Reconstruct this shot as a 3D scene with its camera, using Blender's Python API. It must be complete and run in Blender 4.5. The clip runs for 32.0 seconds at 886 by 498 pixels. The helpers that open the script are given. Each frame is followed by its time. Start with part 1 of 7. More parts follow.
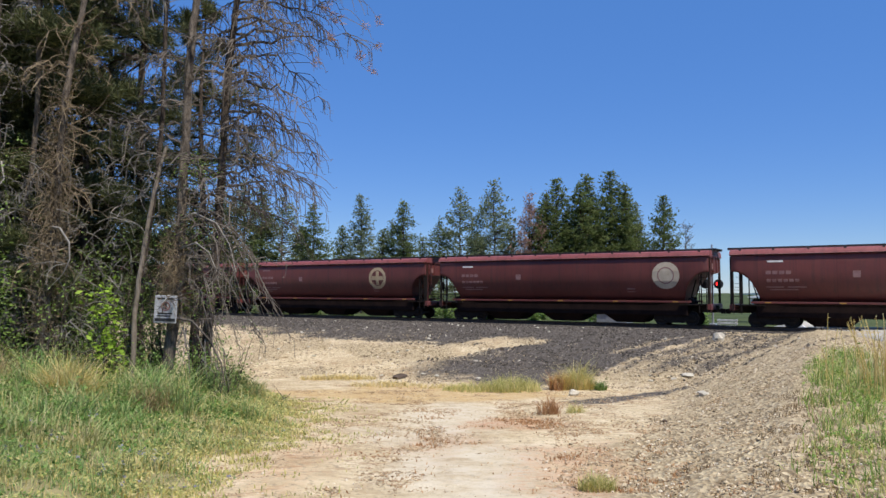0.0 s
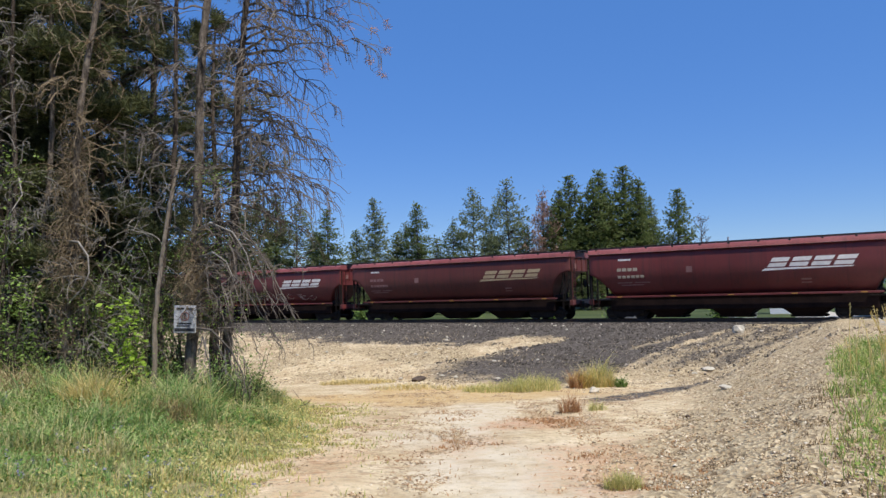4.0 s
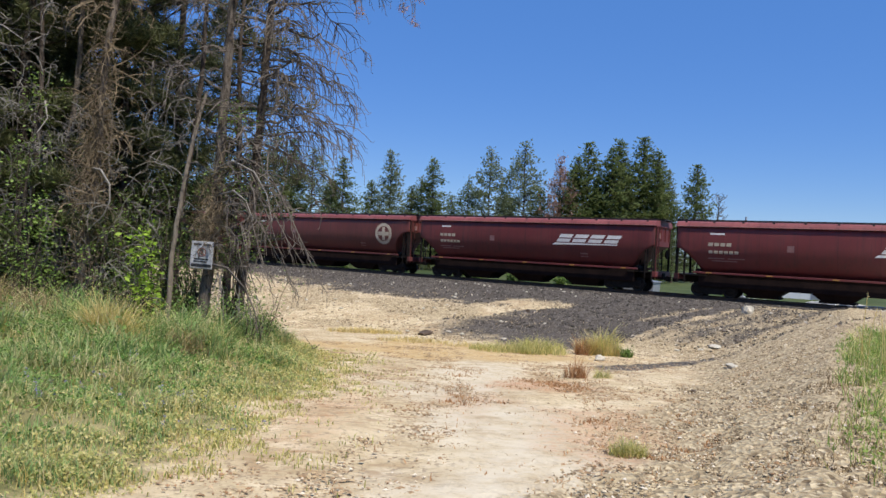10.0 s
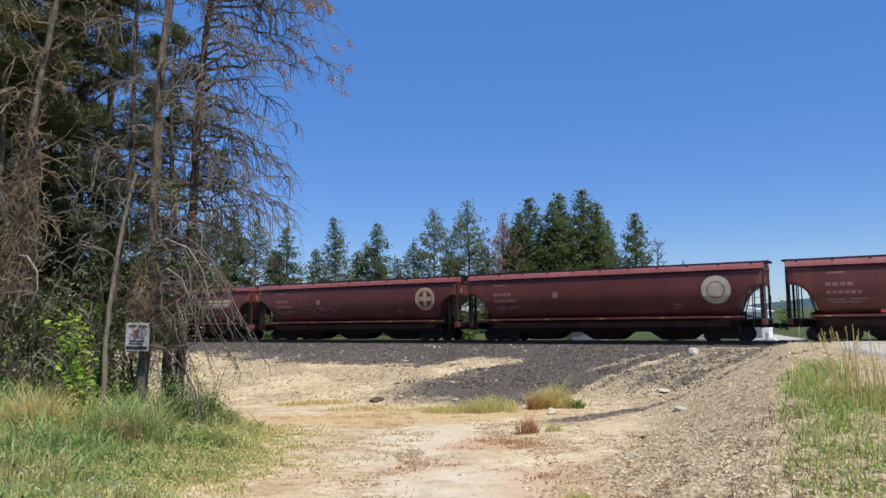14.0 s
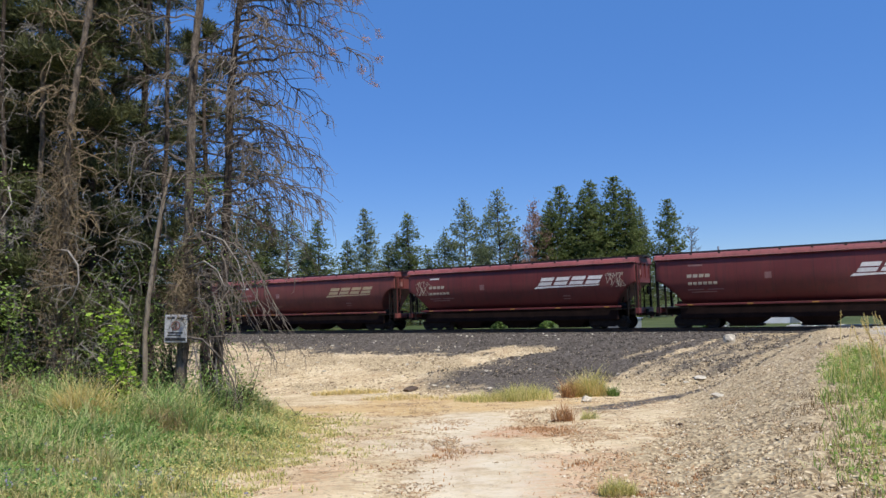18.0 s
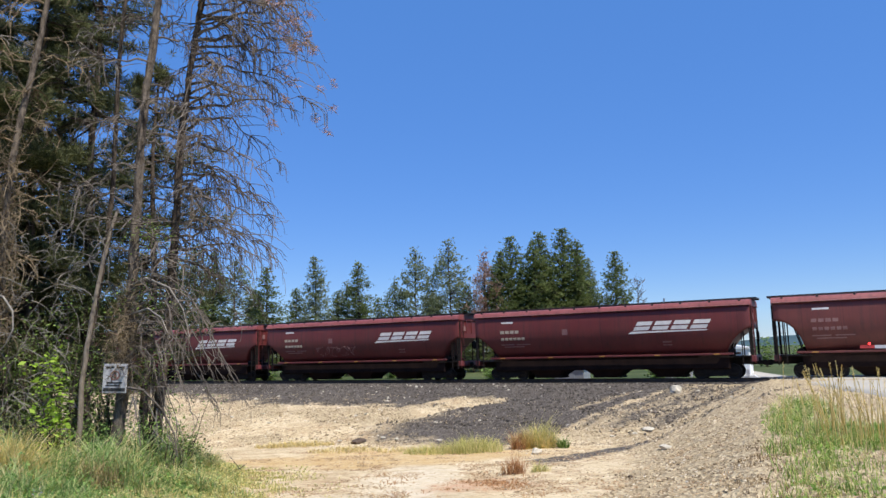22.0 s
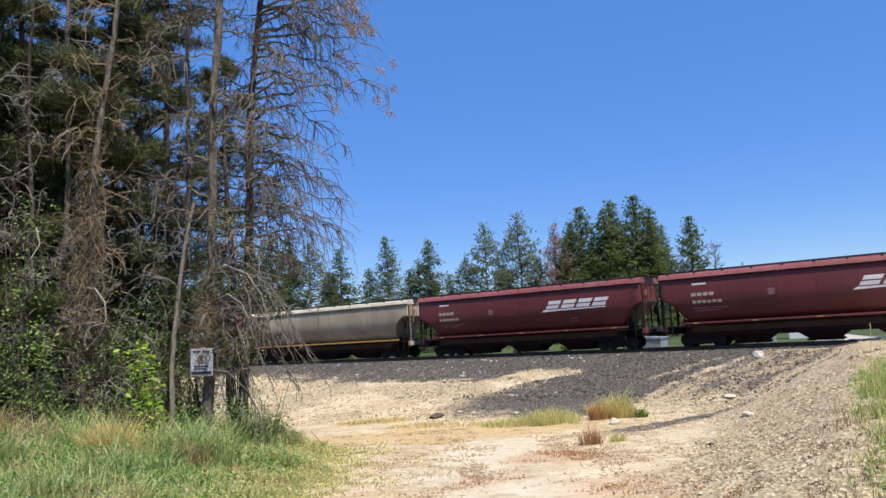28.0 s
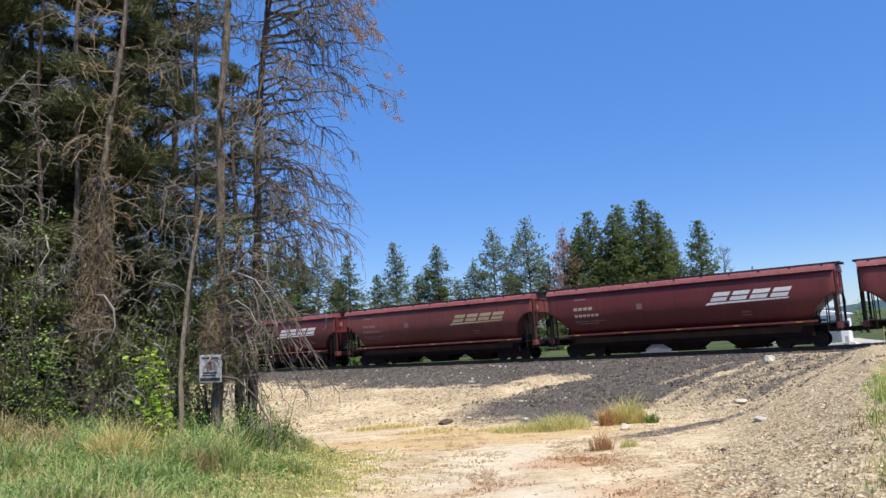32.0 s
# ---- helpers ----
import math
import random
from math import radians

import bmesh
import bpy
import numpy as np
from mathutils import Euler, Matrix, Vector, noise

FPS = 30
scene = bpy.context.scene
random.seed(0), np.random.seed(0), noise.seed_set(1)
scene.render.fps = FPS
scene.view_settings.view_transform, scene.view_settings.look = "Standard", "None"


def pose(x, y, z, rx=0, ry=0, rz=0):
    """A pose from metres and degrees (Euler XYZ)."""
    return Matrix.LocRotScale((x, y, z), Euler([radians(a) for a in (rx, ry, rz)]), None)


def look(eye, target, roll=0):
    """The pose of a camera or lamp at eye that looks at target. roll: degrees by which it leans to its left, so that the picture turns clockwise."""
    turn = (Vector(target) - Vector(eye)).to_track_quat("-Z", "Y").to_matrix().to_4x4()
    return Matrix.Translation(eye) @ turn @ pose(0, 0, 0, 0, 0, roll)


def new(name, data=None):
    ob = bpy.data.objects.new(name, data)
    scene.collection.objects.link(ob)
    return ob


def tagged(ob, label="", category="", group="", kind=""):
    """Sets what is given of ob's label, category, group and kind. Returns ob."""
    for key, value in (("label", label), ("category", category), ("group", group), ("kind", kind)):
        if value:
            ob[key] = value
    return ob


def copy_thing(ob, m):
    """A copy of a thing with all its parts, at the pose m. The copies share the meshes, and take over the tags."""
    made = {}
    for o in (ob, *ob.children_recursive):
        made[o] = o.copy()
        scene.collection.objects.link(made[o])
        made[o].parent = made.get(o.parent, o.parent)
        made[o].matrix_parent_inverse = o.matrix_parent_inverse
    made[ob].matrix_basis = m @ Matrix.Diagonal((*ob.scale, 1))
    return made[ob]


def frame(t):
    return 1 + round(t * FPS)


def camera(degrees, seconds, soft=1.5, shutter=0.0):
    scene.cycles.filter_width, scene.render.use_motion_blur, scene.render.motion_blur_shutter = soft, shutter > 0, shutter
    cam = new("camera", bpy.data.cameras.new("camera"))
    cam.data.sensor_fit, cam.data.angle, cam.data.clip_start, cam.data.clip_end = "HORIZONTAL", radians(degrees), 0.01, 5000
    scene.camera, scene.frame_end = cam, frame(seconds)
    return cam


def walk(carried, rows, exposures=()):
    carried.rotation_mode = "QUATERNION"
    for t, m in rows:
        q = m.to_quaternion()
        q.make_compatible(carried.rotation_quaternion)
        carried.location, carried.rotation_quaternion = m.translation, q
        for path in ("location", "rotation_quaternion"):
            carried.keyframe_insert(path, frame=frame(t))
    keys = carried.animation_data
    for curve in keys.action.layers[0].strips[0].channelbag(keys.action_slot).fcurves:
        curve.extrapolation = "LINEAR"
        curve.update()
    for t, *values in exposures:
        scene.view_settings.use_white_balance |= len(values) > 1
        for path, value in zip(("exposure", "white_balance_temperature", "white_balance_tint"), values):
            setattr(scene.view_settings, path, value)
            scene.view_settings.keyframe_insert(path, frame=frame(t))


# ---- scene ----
cam = camera(62.1, 32.0)
# seconds, x, y, z, yaw, pitch, roll of the hand-held camera
PATH = [
    (0.0, 0.090, -0.026, 1.613, 0.19, 3.31, 0.15),
    (0.5, 0.085, -0.023, 1.612, 0.27, 3.11, -0.01),
    (1.0, 0.075, -0.027, 1.615, 0.24, 3.02, 0.25),
    (1.5, 0.083, -0.011, 1.611, 0.32, 3.00, -0.51),
    (2.0, 0.074, 0.004, 1.603, -0.13, 3.36, -0.94),
    (2.5, 0.081, -0.022, 1.614, -0.09, 3.62, -0.57),
    (4.5, 0.020, -0.009, 1.627, 1.69, 3.37, -1.87),
    (5.0, -0.056, 0.043, 1.617, 2.66, 4.17, -1.68),
    (5.5, -0.094, 0.056, 1.606, 5.53, 3.64, -1.85),
    (6.0, -0.084, 0.045, 1.588, 6.88, 3.42, -0.94),
    (6.5, -0.089, 0.035, 1.583, 6.90, 2.09, -0.25),
    (7.0, -0.064, 0.038, 1.588, 5.00, 1.74, -0.77),
    (7.5, -0.084, 0.037, 1.571, 2.95, 1.46, -0.78),
    (8.0, -0.083, 0.029, 1.586, 3.89, -0.34, 0.82),
    (8.5, -0.086, 0.050, 1.585, 3.00, -0.08, 2.56),
    (9.0, -0.087, 0.041, 1.597, 1.94, 0.62, 3.54),
    (9.5, -0.077, 0.030, 1.588, 1.82, -0.25, 3.50),
    (10.0, -0.084, 0.017, 1.604, 2.15, 0.05, 2.94),
    (10.5, -0.052, -0.018, 1.634, 2.56, 0.08, -0.63),
    (11.0, -0.040, -0.044, 1.646, 3.19, 2.79, -2.19),
    (11.5, -0.031, -0.048, 1.631, 3.18, 4.06, -2.65),
    (12.0, -0.037, -0.048, 1.625, 4.09, 3.48, -1.10),
    (12.5, -0.053, -0.043, 1.585, 6.60, 2.49, -0.66),
    (13.0, -0.008, -0.084, 1.585, 4.27, 4.33, 0.46),
    (13.5, 0.029, -0.056, 1.608, 3.12, 4.73, -1.48),
    (14.0, 0.072, -0.021, 1.603, -1.83, 4.95, -1.13),
    (14.5, 0.070, -0.024, 1.594, -3.71, 4.86, -2.30),
    (16.5, 0.032, -0.012, 1.600, -11.64, 5.10, -1.85),
    (17.0, 0.036, 0.004, 1.609, -4.79, 4.83, -2.74),
    (17.5, 0.031, 0.012, 1.586, -1.78, 4.30, -2.19),
    (18.0, 0.024, -0.002, 1.581, 0.55, 4.22, -1.81),
    (18.5, 0.011, 0.016, 1.600, 2.25, 4.38, -0.96),
    (19.0, 0.008, 0.054, 1.609, 2.80, 2.97, -0.08),
    (19.5, 0.005, 0.062, 1.613, 2.05, 3.83, -2.18),
    (20.0, 0.010, 0.054, 1.622, 0.79, 4.92, -1.59),
    (20.5, 0.001, 0.063, 1.612, 1.80, 5.57, 0.02),
    (21.0, -0.003, 0.058, 1.598, -0.48, 7.77, 3.75),
    (21.5, -0.004, 0.048, 1.605, -2.83, 8.53, 0.40),
    (22.0, -0.001, 0.032, 1.588, -3.42, 7.94, -1.53),
    (22.5, 0.012, 0.018, 1.606, -3.26, 9.02, -1.50),
    (23.0, 0.006, 0.014, 1.620, -3.70, 9.58, -1.83),
    (23.5, 0.011, 0.011, 1.614, -3.78, 9.40, -2.08),
    (24.0, 0.014, -0.003, 1.613, -1.79, 10.04, -1.94),
    (24.5, 0.022, -0.015, 1.599, 0.02, 8.67, -1.57),
    (25.0, 0.010, -0.035, 1.591, -1.10, 6.49, -0.70),
    (25.5, 0.023, -0.059, 1.581, 0.01, 7.25, -4.22),
    (26.0, 0.031, -0.062, 1.581, 2.46, 8.51, -4.41),
    (26.5, 0.039, -0.061, 1.584, 2.37, 8.41, -3.35),
    (28.5, 0.044, -0.046, 1.580, 1.71, 5.92, -4.00),
    (29.0, 0.030, -0.040, 1.576, -0.35, 7.92, -3.75),
    (29.5, 0.026, -0.032, 1.577, -1.77, 8.43, -2.81),
    (30.0, 0.020, -0.003, 1.564, 0.49, 6.66, -2.77),
    (30.5, 0.013, 0.011, 1.569, 2.59, 5.73, -1.79),
    (31.0, 0.016, 0.005, 1.569, 3.76, 5.29, -2.09),
    (31.5, 0.011, 0.010, 1.569, 3.05, 4.86, -2.60),
    (32.0, 0.027, 0.009, 1.575, 2.70, 6.76, -3.87)
]
walk(cam, [(t, pose(x, y, z, 90 + pitch, 0, yaw) @ pose(0, 0, 0, 0, 0, roll)) for t, x, y, z, yaw, pitch, roll in PATH],
     [(0.0, 0.38), (13.0, 0.38), (17.0, 0.41), (21.0, 0.40), (22.0, 0.58), (32.0, 0.62)])

# world and sun
SUN_AZ, SUN_EL = 146.0, 58.0  # degrees clockwise from +y, above the horizon
world = bpy.data.worlds.new("sky")
scene.world = world
world.use_nodes = True
wt = world.node_tree
sky = wt.nodes.new("ShaderNodeTexSky")
sky.sky_type = "NISHITA"
sky.sun_disc = False
sky.sun_elevation, sky.sun_rotation = radians(SUN_EL), radians(SUN_AZ)
sky.altitude, sky.air_density, sky.dust_density, sky.ozone_density = 600.0, 1.0, 0.0, 3.0
deep = wt.nodes.new("ShaderNodeHueSaturation")
deep.inputs["Saturation"].default_value = 1.3
deep.inputs["Hue"].default_value = 0.522
wt.links.new(sky.outputs[0], deep.inputs["Color"])
clear = wt.nodes.new("ShaderNodeMix")  # evens the fall from zenith to horizon, as clear mountain air does
clear.data_type = "RGBA"
clear.inputs[0].default_value = 0.58
clear.inputs[7].default_value = (0.76, 2.15, 5.2, 1)
wt.links.new(deep.outputs[0], clear.inputs[6])
wt.links.new(clear.outputs[2], wt.nodes["Background"].inputs[0])
wt.nodes["Background"].inputs[1].default_value = 0.105
sun_data = bpy.data.lights.new("sun", "SUN")
sun_data.energy, sun_data.angle, sun_data.color = 4.2, radians(0.5), (1.0, 0.95, 0.88)
sun = new("sun", sun_data)
sun_way = Vector((math.sin(radians(SUN_AZ)) * math.cos(radians(SUN_EL)), math.cos(radians(SUN_AZ)) * math.cos(radians(SUN_EL)), math.sin(radians(SUN_EL))))
sun.matrix_world = look(sun_way * 80, (0, 0, 0))


# materials
def material(name, build):
    m = bpy.data.materials.new(name)
    m.use_nodes = True
    nt = m.node_tree
    build(nt, nt.nodes["Principled BSDF"])
    return m


def node(nt, kind, **values):
    n = nt.nodes.new(kind)
    for key, value in values.items():
        n.inputs[key.replace("_", " ")].default_value = value
    return n


def ramp(nt, fac, stops):
    r = nt.nodes.new("ShaderNodeValToRGB")
    while len(r.color_ramp.elements) < len(stops):
        r.color_ramp.elements.new(0.5)
    for e, (at, c) in zip(r.color_ramp.elements, stops):
        e.position = at
        e.color = (*c, 1) if len(c) == 3 else c
    nt.links.new(fac, r.inputs[0])
    return r.outputs[0]


def mix(nt, fac, a, b, blend="MIX"):
    m = nt.nodes.new("ShaderNodeMix")
    m.data_type, m.blend_type = "RGBA", blend
    for socket, value in ((m.inputs[0], fac), (m.inputs[6], a), (m.inputs[7], b)):
        if isinstance(value, (int, float)):
            socket.default_value = value
        elif isinstance(value, tuple):
            socket.default_value = (*value, 1)
        else:
            nt.links.new(value, socket)
    return m.outputs[2]


def texture(nt, scale, detail=4.0, rough=0.6, coords="Object", stretch=(1, 1, 1)):
    tc = nt.nodes.new("ShaderNodeTexCoord")
    mp = nt.nodes.new("ShaderNodeMapping")
    mp.inputs["Scale"].default_value = stretch
    nt.links.new(tc.outputs[coords], mp.inputs[0])
    n = node(nt, "ShaderNodeTexNoise", Scale=scale, Detail=detail, Roughness=rough)
    nt.links.new(mp.outputs[0], n.inputs["Vector"])
    return n.outputs[0]


def bump(nt, bsdf, height, strength, distance):
    b = node(nt, "ShaderNodeBump", Strength=strength, Distance=distance)
    nt.links.new(height, b.inputs["Height"])
    nt.links.new(b.outputs[0], bsdf.inputs["Normal"])


def island(nt):
    return nt.nodes.new("ShaderNodeNewGeometry").outputs["Random Per Island"]


def object_random(nt):
    return nt.nodes.new("ShaderNodeObjectInfo").outputs["Random"]


def varied(name, dark, light, scale=8.0, rough=0.8, metal=0.0, relief=0.0, spread=(0.3, 0.7), stretch=(1, 1, 1), coords="Object"):
    """A surface whose colour wanders between two tones, at two scales."""
    def build(nt, bsdf):
        a = texture(nt, scale, 5, 0.65, coords, stretch)
        b = texture(nt, scale * 6.3, 3, 0.6, coords, stretch)
        c = ramp(nt, a, [(spread[0], dark), (spread[1], light)])
        c = mix(nt, 0.25, c, ramp(nt, b, [(0.35, dark), (0.65, light)]))
        nt.links.new(c, bsdf.inputs["Base Color"])
        bsdf.inputs["Roughness"].default_value, bsdf.inputs["Metallic"].default_value = rough, metal
        bsdf.inputs["Specular IOR Level"].default_value = 0.1 if rough > 0.8 else 0.5
        if relief:
            bump(nt, bsdf, b, 0.6, relief)
    return material(name, build)


def leafy(name, stops, rough=0.6, back=0.35, patch=None):
    """Leaves or needles: each island its own tone, with some light let through. patch: a second set of tones that takes over in drifts."""
    def build(nt, bsdf):
        c = ramp(nt, island(nt), stops)
        if patch:
            c = mix(nt, ramp(nt, texture(nt, 0.9, 4, 0.6), [(0.47, (0, 0, 0)), (0.63, (1, 1, 1))]), c, ramp(nt, island(nt), patch))
        nt.links.new(c, bsdf.inputs["Base Color"])
        bsdf.inputs["Roughness"].default_value = rough
        bsdf.inputs["Specular IOR Level"].default_value = 0.25
        tr = nt.nodes.new("ShaderNodeBsdfTranslucent")
        nt.links.new(c, tr.inputs[0])
        ms = nt.nodes.new("ShaderNodeMixShader")
        ms.inputs[0].default_value = back
        nt.links.new(bsdf.outputs[0], ms.inputs[1])
        nt.links.new(tr.outputs[0], ms.inputs[2])
        nt.links.new(ms.outputs[0], nt.nodes["Material Output"].inputs[0])
    return material(name, build)


def paint(name, base, faded, dirt=(0.03, 0.022, 0.02), rough=0.55):
    """Weathered wagon paint: faded patches, upright streaks of grime, fine grain."""
    def build(nt, bsdf):
        big = texture(nt, 0.35, 4, 0.6)
        streak = texture(nt, 1.2, 5, 0.7, "Object", (3.5, 3.5, 0.25))
        fine = texture(nt, 30.0, 3)
        c = mix(nt, ramp(nt, big, [(0.38, (0, 0, 0)), (0.66, (1, 1, 1))]), base, faded)
        c = mix(nt, ramp(nt, streak, [(0.48, (0, 0, 0)), (0.78, (0.55, 0.55, 0.55))]), c, dirt)
        c = mix(nt, 0.12, c, ramp(nt, fine, [(0.3, (0, 0, 0)), (0.7, (1, 1, 1))]), "OVERLAY")
        # the welded side plates differ a little in tone, with a dark line at each seam
        sep = nt.nodes.new("ShaderNodeSeparateXYZ")
        nt.links.new(nt.nodes.new("ShaderNodeTexCoord").outputs["Object"], sep.inputs[0])
        plate = nt.nodes.new("ShaderNodeMath")
        plate.operation = "DIVIDE"
        plate.inputs[1].default_value = 1.94
        nt.links.new(sep.outputs["X"], plate.inputs[0])
        step = nt.nodes.new("ShaderNodeMath")
        step.operation = "FLOOR"
        nt.links.new(plate.outputs[0], step.inputs[0])
        both = nt.nodes.new("ShaderNodeCombineXYZ")
        nt.links.new(step.outputs[0], both.inputs[0])
        nt.links.new(object_random(nt), both.inputs[1])
        tone = nt.nodes.new("ShaderNodeTexWhiteNoise")
        nt.links.new(both.outputs[0], tone.inputs["Vector"])
        c = mix(nt, 1.0, c, ramp(nt, tone.outputs["Value"], [(0.0, (0.84, 0.84, 0.84)), (1.0, (1, 1, 1))]), "MULTIPLY")
        seam = nt.nodes.new("ShaderNodeMath")
        seam.operation = "FRACT"
        nt.links.new(plate.outputs[0], seam.inputs[0])
        c = mix(nt, 1.0, c, ramp(nt, seam.outputs[0], [(0.0, (0.72, 0.72, 0.72)), (0.035, (1, 1, 1))]), "MULTIPLY")
        nt.links.new(c, bsdf.inputs["Base Color"])
        bsdf.inputs["Roughness"].default_value = rough
        bump(nt, bsdf, big, 0.25, 0.05)
    return material(name, build)


M_MAROON = paint("maroon_paint", (0.132, 0.021, 0.021), (0.158, 0.033, 0.031))
M_BROWN = paint("oxide_brown_paint", (0.118, 0.026, 0.022), (0.15, 0.039, 0.032))
M_RUSTY = paint("orange_brown_paint", (0.165, 0.038, 0.031), (0.20, 0.055, 0.043))
# Faded roof paint, lightened further: sunlight on the edge band is in the colour
M_FADED_SUNLIT = paint("faded_sunlit_roof_paint", (0.225, 0.055, 0.05), (0.28, 0.085, 0.078))
# The bright highlight line along the roof lip, painted as a pale tone
M_LIP_HIGHLIGHT = paint("lip_highlight_paint", (0.34, 0.14, 0.12), (0.42, 0.21, 0.19))
M_TAN = paint("tan_grey_paint", (0.36, 0.29, 0.195), (0.45, 0.37, 0.265), (0.07, 0.058, 0.045))
# Lit copy of the tan paint, for the roof that catches the sun
M_TAN_SUNLIT = paint("sunlit_tan_roof_paint", (0.52, 0.45, 0.33), (0.64, 0.56, 0.43), (0.14, 0.12, 0.09))
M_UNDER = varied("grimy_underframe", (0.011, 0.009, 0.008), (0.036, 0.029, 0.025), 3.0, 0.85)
# Grime and the shade below the sill, both put into one dark tone
M_BAY_SHADED = varied("grimy_shaded_bay_paint", (0.009, 0.0055, 0.0048), (0.025, 0.014, 0.011), 1.4, 0.85)
M_WHEEL = varied("worn_steel_wheel", (0.012, 0.01, 0.009), (0.035, 0.028, 0.024), 5.0, 0.7, 0.2)
M_WALK = varied("dark_walkway_steel", (0.02, 0.018, 0.017), (0.05, 0.042, 0.04), 4.0, 0.6, 0.3)
M_WHITE = varied("aged_white_lettering", (0.55, 0.53, 0.50), (0.78, 0.77, 0.74), 3.0, 0.6)
M_CREAM = varied("faded_cream_lettering", (0.36, 0.30, 0.22), (0.52, 0.45, 0.34), 3.0, 0.6)
M_GOLD = varied("dull_gold_lettering", (0.34, 0.25, 0.14), (0.46, 0.36, 0.22), 3.0, 0.6)
M_GHOST = varied("ghosted_pale_lettering", (0.19, 0.085, 0.08), (0.29, 0.17, 0.155), 3.0, 0.7)
M_STENCIL = varied("dark_stencil_paint", (0.10, 0.08, 0.06), (0.20, 0.165, 0.12), 3.0, 0.7)
M_YELLOW = varied("reflective_yellow_tape", (0.34, 0.17, 0.03), (0.50, 0.28, 0.05), 4.0, 0.45)
M_RAIL = varied("rusty_rail_steel", (0.06, 0.04, 0.03), (0.14, 0.10, 0.08), 6.0, 0.5, 0.5)
M_TIE = varied("creosoted_timber", (0.03, 0.024, 0.02), (0.08, 0.065, 0.055), 4.0, 0.9)


# builders
def solid(bm, lo, hi):
    """An axis-aligned block in bm."""
    v = [bm.verts.new((x, y, z)) for x in (lo[0], hi[0]) for y in (lo[1], hi[1]) for z in (lo[2], hi[2])]
    for f in ((0, 1, 3, 2), (4, 6, 7, 5), (0, 4, 5, 1), (2, 3, 7, 6), (0, 2, 6, 4), (1, 5, 7, 3)):
        bm.faces.new([v[i] for i in f])
    return v


def block(lo, hi, bevel=0.0):
    bm = bmesh.new()
    solid(bm, lo, hi)
    if bevel:
        bmesh.ops.bevel(bm, geom=bm.edges[:], offset=bevel, segments=1, affect="EDGES")
    return bm


def prism(points, y0, y1):
    """An outline in x and z drawn out from y0 to y1."""
    bm = bmesh.new()
    a = [bm.verts.new((x, y0, z)) for x, z in points]
    b = [bm.verts.new((x, y1, z)) for x, z in points]
    bm.faces.new(a)
    bm.faces.new(b[::-1])
    for i in range(len(a)):
        j = (i + 1) % len(a)
        bm.faces.new((a[j], a[i], b[i], b[j]))
    bmesh.ops.recalc_face_normals(bm, faces=bm.faces)
    return bm


def rod(bm, a, b, r, r2=None, sides=6):
    """A round bar from a to b."""
    a, b = Vector(a), Vector(b)
    d = (b - a).normalized()
    u = d.orthogonal().normalized()
    w = d.cross(u)
    rings = []
    for p, q in ((a, r), (b, r if r2 is None else r2)):
        rings.append([bm.verts.new(p + (u * math.cos(k * 2 * math.pi / sides) + w * math.sin(k * 2 * math.pi / sides)) * q) for k in range(sides)])
    for k in range(sides):
        j = (k + 1) % sides
        bm.faces.new((rings[0][k], rings[0][j], rings[1][j], rings[1][k]))
    bm.faces.new(rings[0][::-1])
    bm.faces.new(rings[1])


def lathe(profile, sides=20, axis="y"):
    """A turned body: profile rows of (along, radius)."""
    bm = bmesh.new()
    rings = []
    for along, r in profile:
        ring = []
        for k in range(sides):
            c, s = math.cos(k * 2 * math.pi / sides) * r, math.sin(k * 2 * math.pi / sides) * r
            ring.append(bm.verts.new((c, along, s) if axis == "y" else (c, s, along) if axis == "z" else (along, c, s)))
        rings.append(ring)
    for a, b in zip(rings, rings[1:]):
        for k in range(sides):
            j = (k + 1) % sides
            bm.faces.new((a[k], a[j], b[j], b[k]))
    bm.faces.new(rings[0])
    bm.faces.new(rings[-1])
    bmesh.ops.recalc_face_normals(bm, faces=bm.faces)
    return bm


def mesh_of(name, bm, mat, smooth=False):
    me = bpy.data.meshes.new(name)
    bm.to_mesh(me)
    bm.free()
    me.materials.append(mat)
    if smooth:
        me.polygons.foreach_set("use_smooth", [True] * len(me.polygons))
    return me


def part(name, bm, mat, parent, label="", smooth=False):
    """One mesh object under a thing or a part; bm is a bmesh or a mesh to share."""
    me = bm if isinstance(bm, bpy.types.Mesh) else mesh_of(name, bm, mat, smooth)
    ob = new(name, me)
    ob.parent = parent
    return tagged(ob, label)


def raw_mesh(name, verts, faces, mat, smooth=False):
    me = bpy.data.meshes.new(name)
    me.from_pydata(verts, [], faces)
    me.materials.append(mat)
    if smooth:
        me.polygons.foreach_set("use_smooth", [True] * len(me.polygons))
    return me


# plan: the railway runs along s, and n counts the metres from its middle towards the camera
HEADING = radians(32.67)
CH, SH = math.cos(HEADING), math.sin(HEADING)
RAIL_Z = -0.343
LINE = CH * 52.67 + 0.75


def along(s, n=0.0, z=0.0):
    """The place at s along the track and n metres to the camera's side of it."""
    q, a = LINE - n, s - SH * 52.67
    return Vector((CH * a + SH * q, -SH * a + CH * q, z))


def n_of(x, y):
    return LINE - (SH * x + CH * y)


def smax(a, b, k=0.25):
    h = np.clip(0.5 + 0.5 * (a - b) / k, 0, 1)
    return b * (1 - h) + a * h + k * h * (1 - h)


GRASS_Y, GRASS_X = [0, 7.8, 13.9, 20.5, 26], [-2.6, -2.8, -2.75, -4.2, -8]


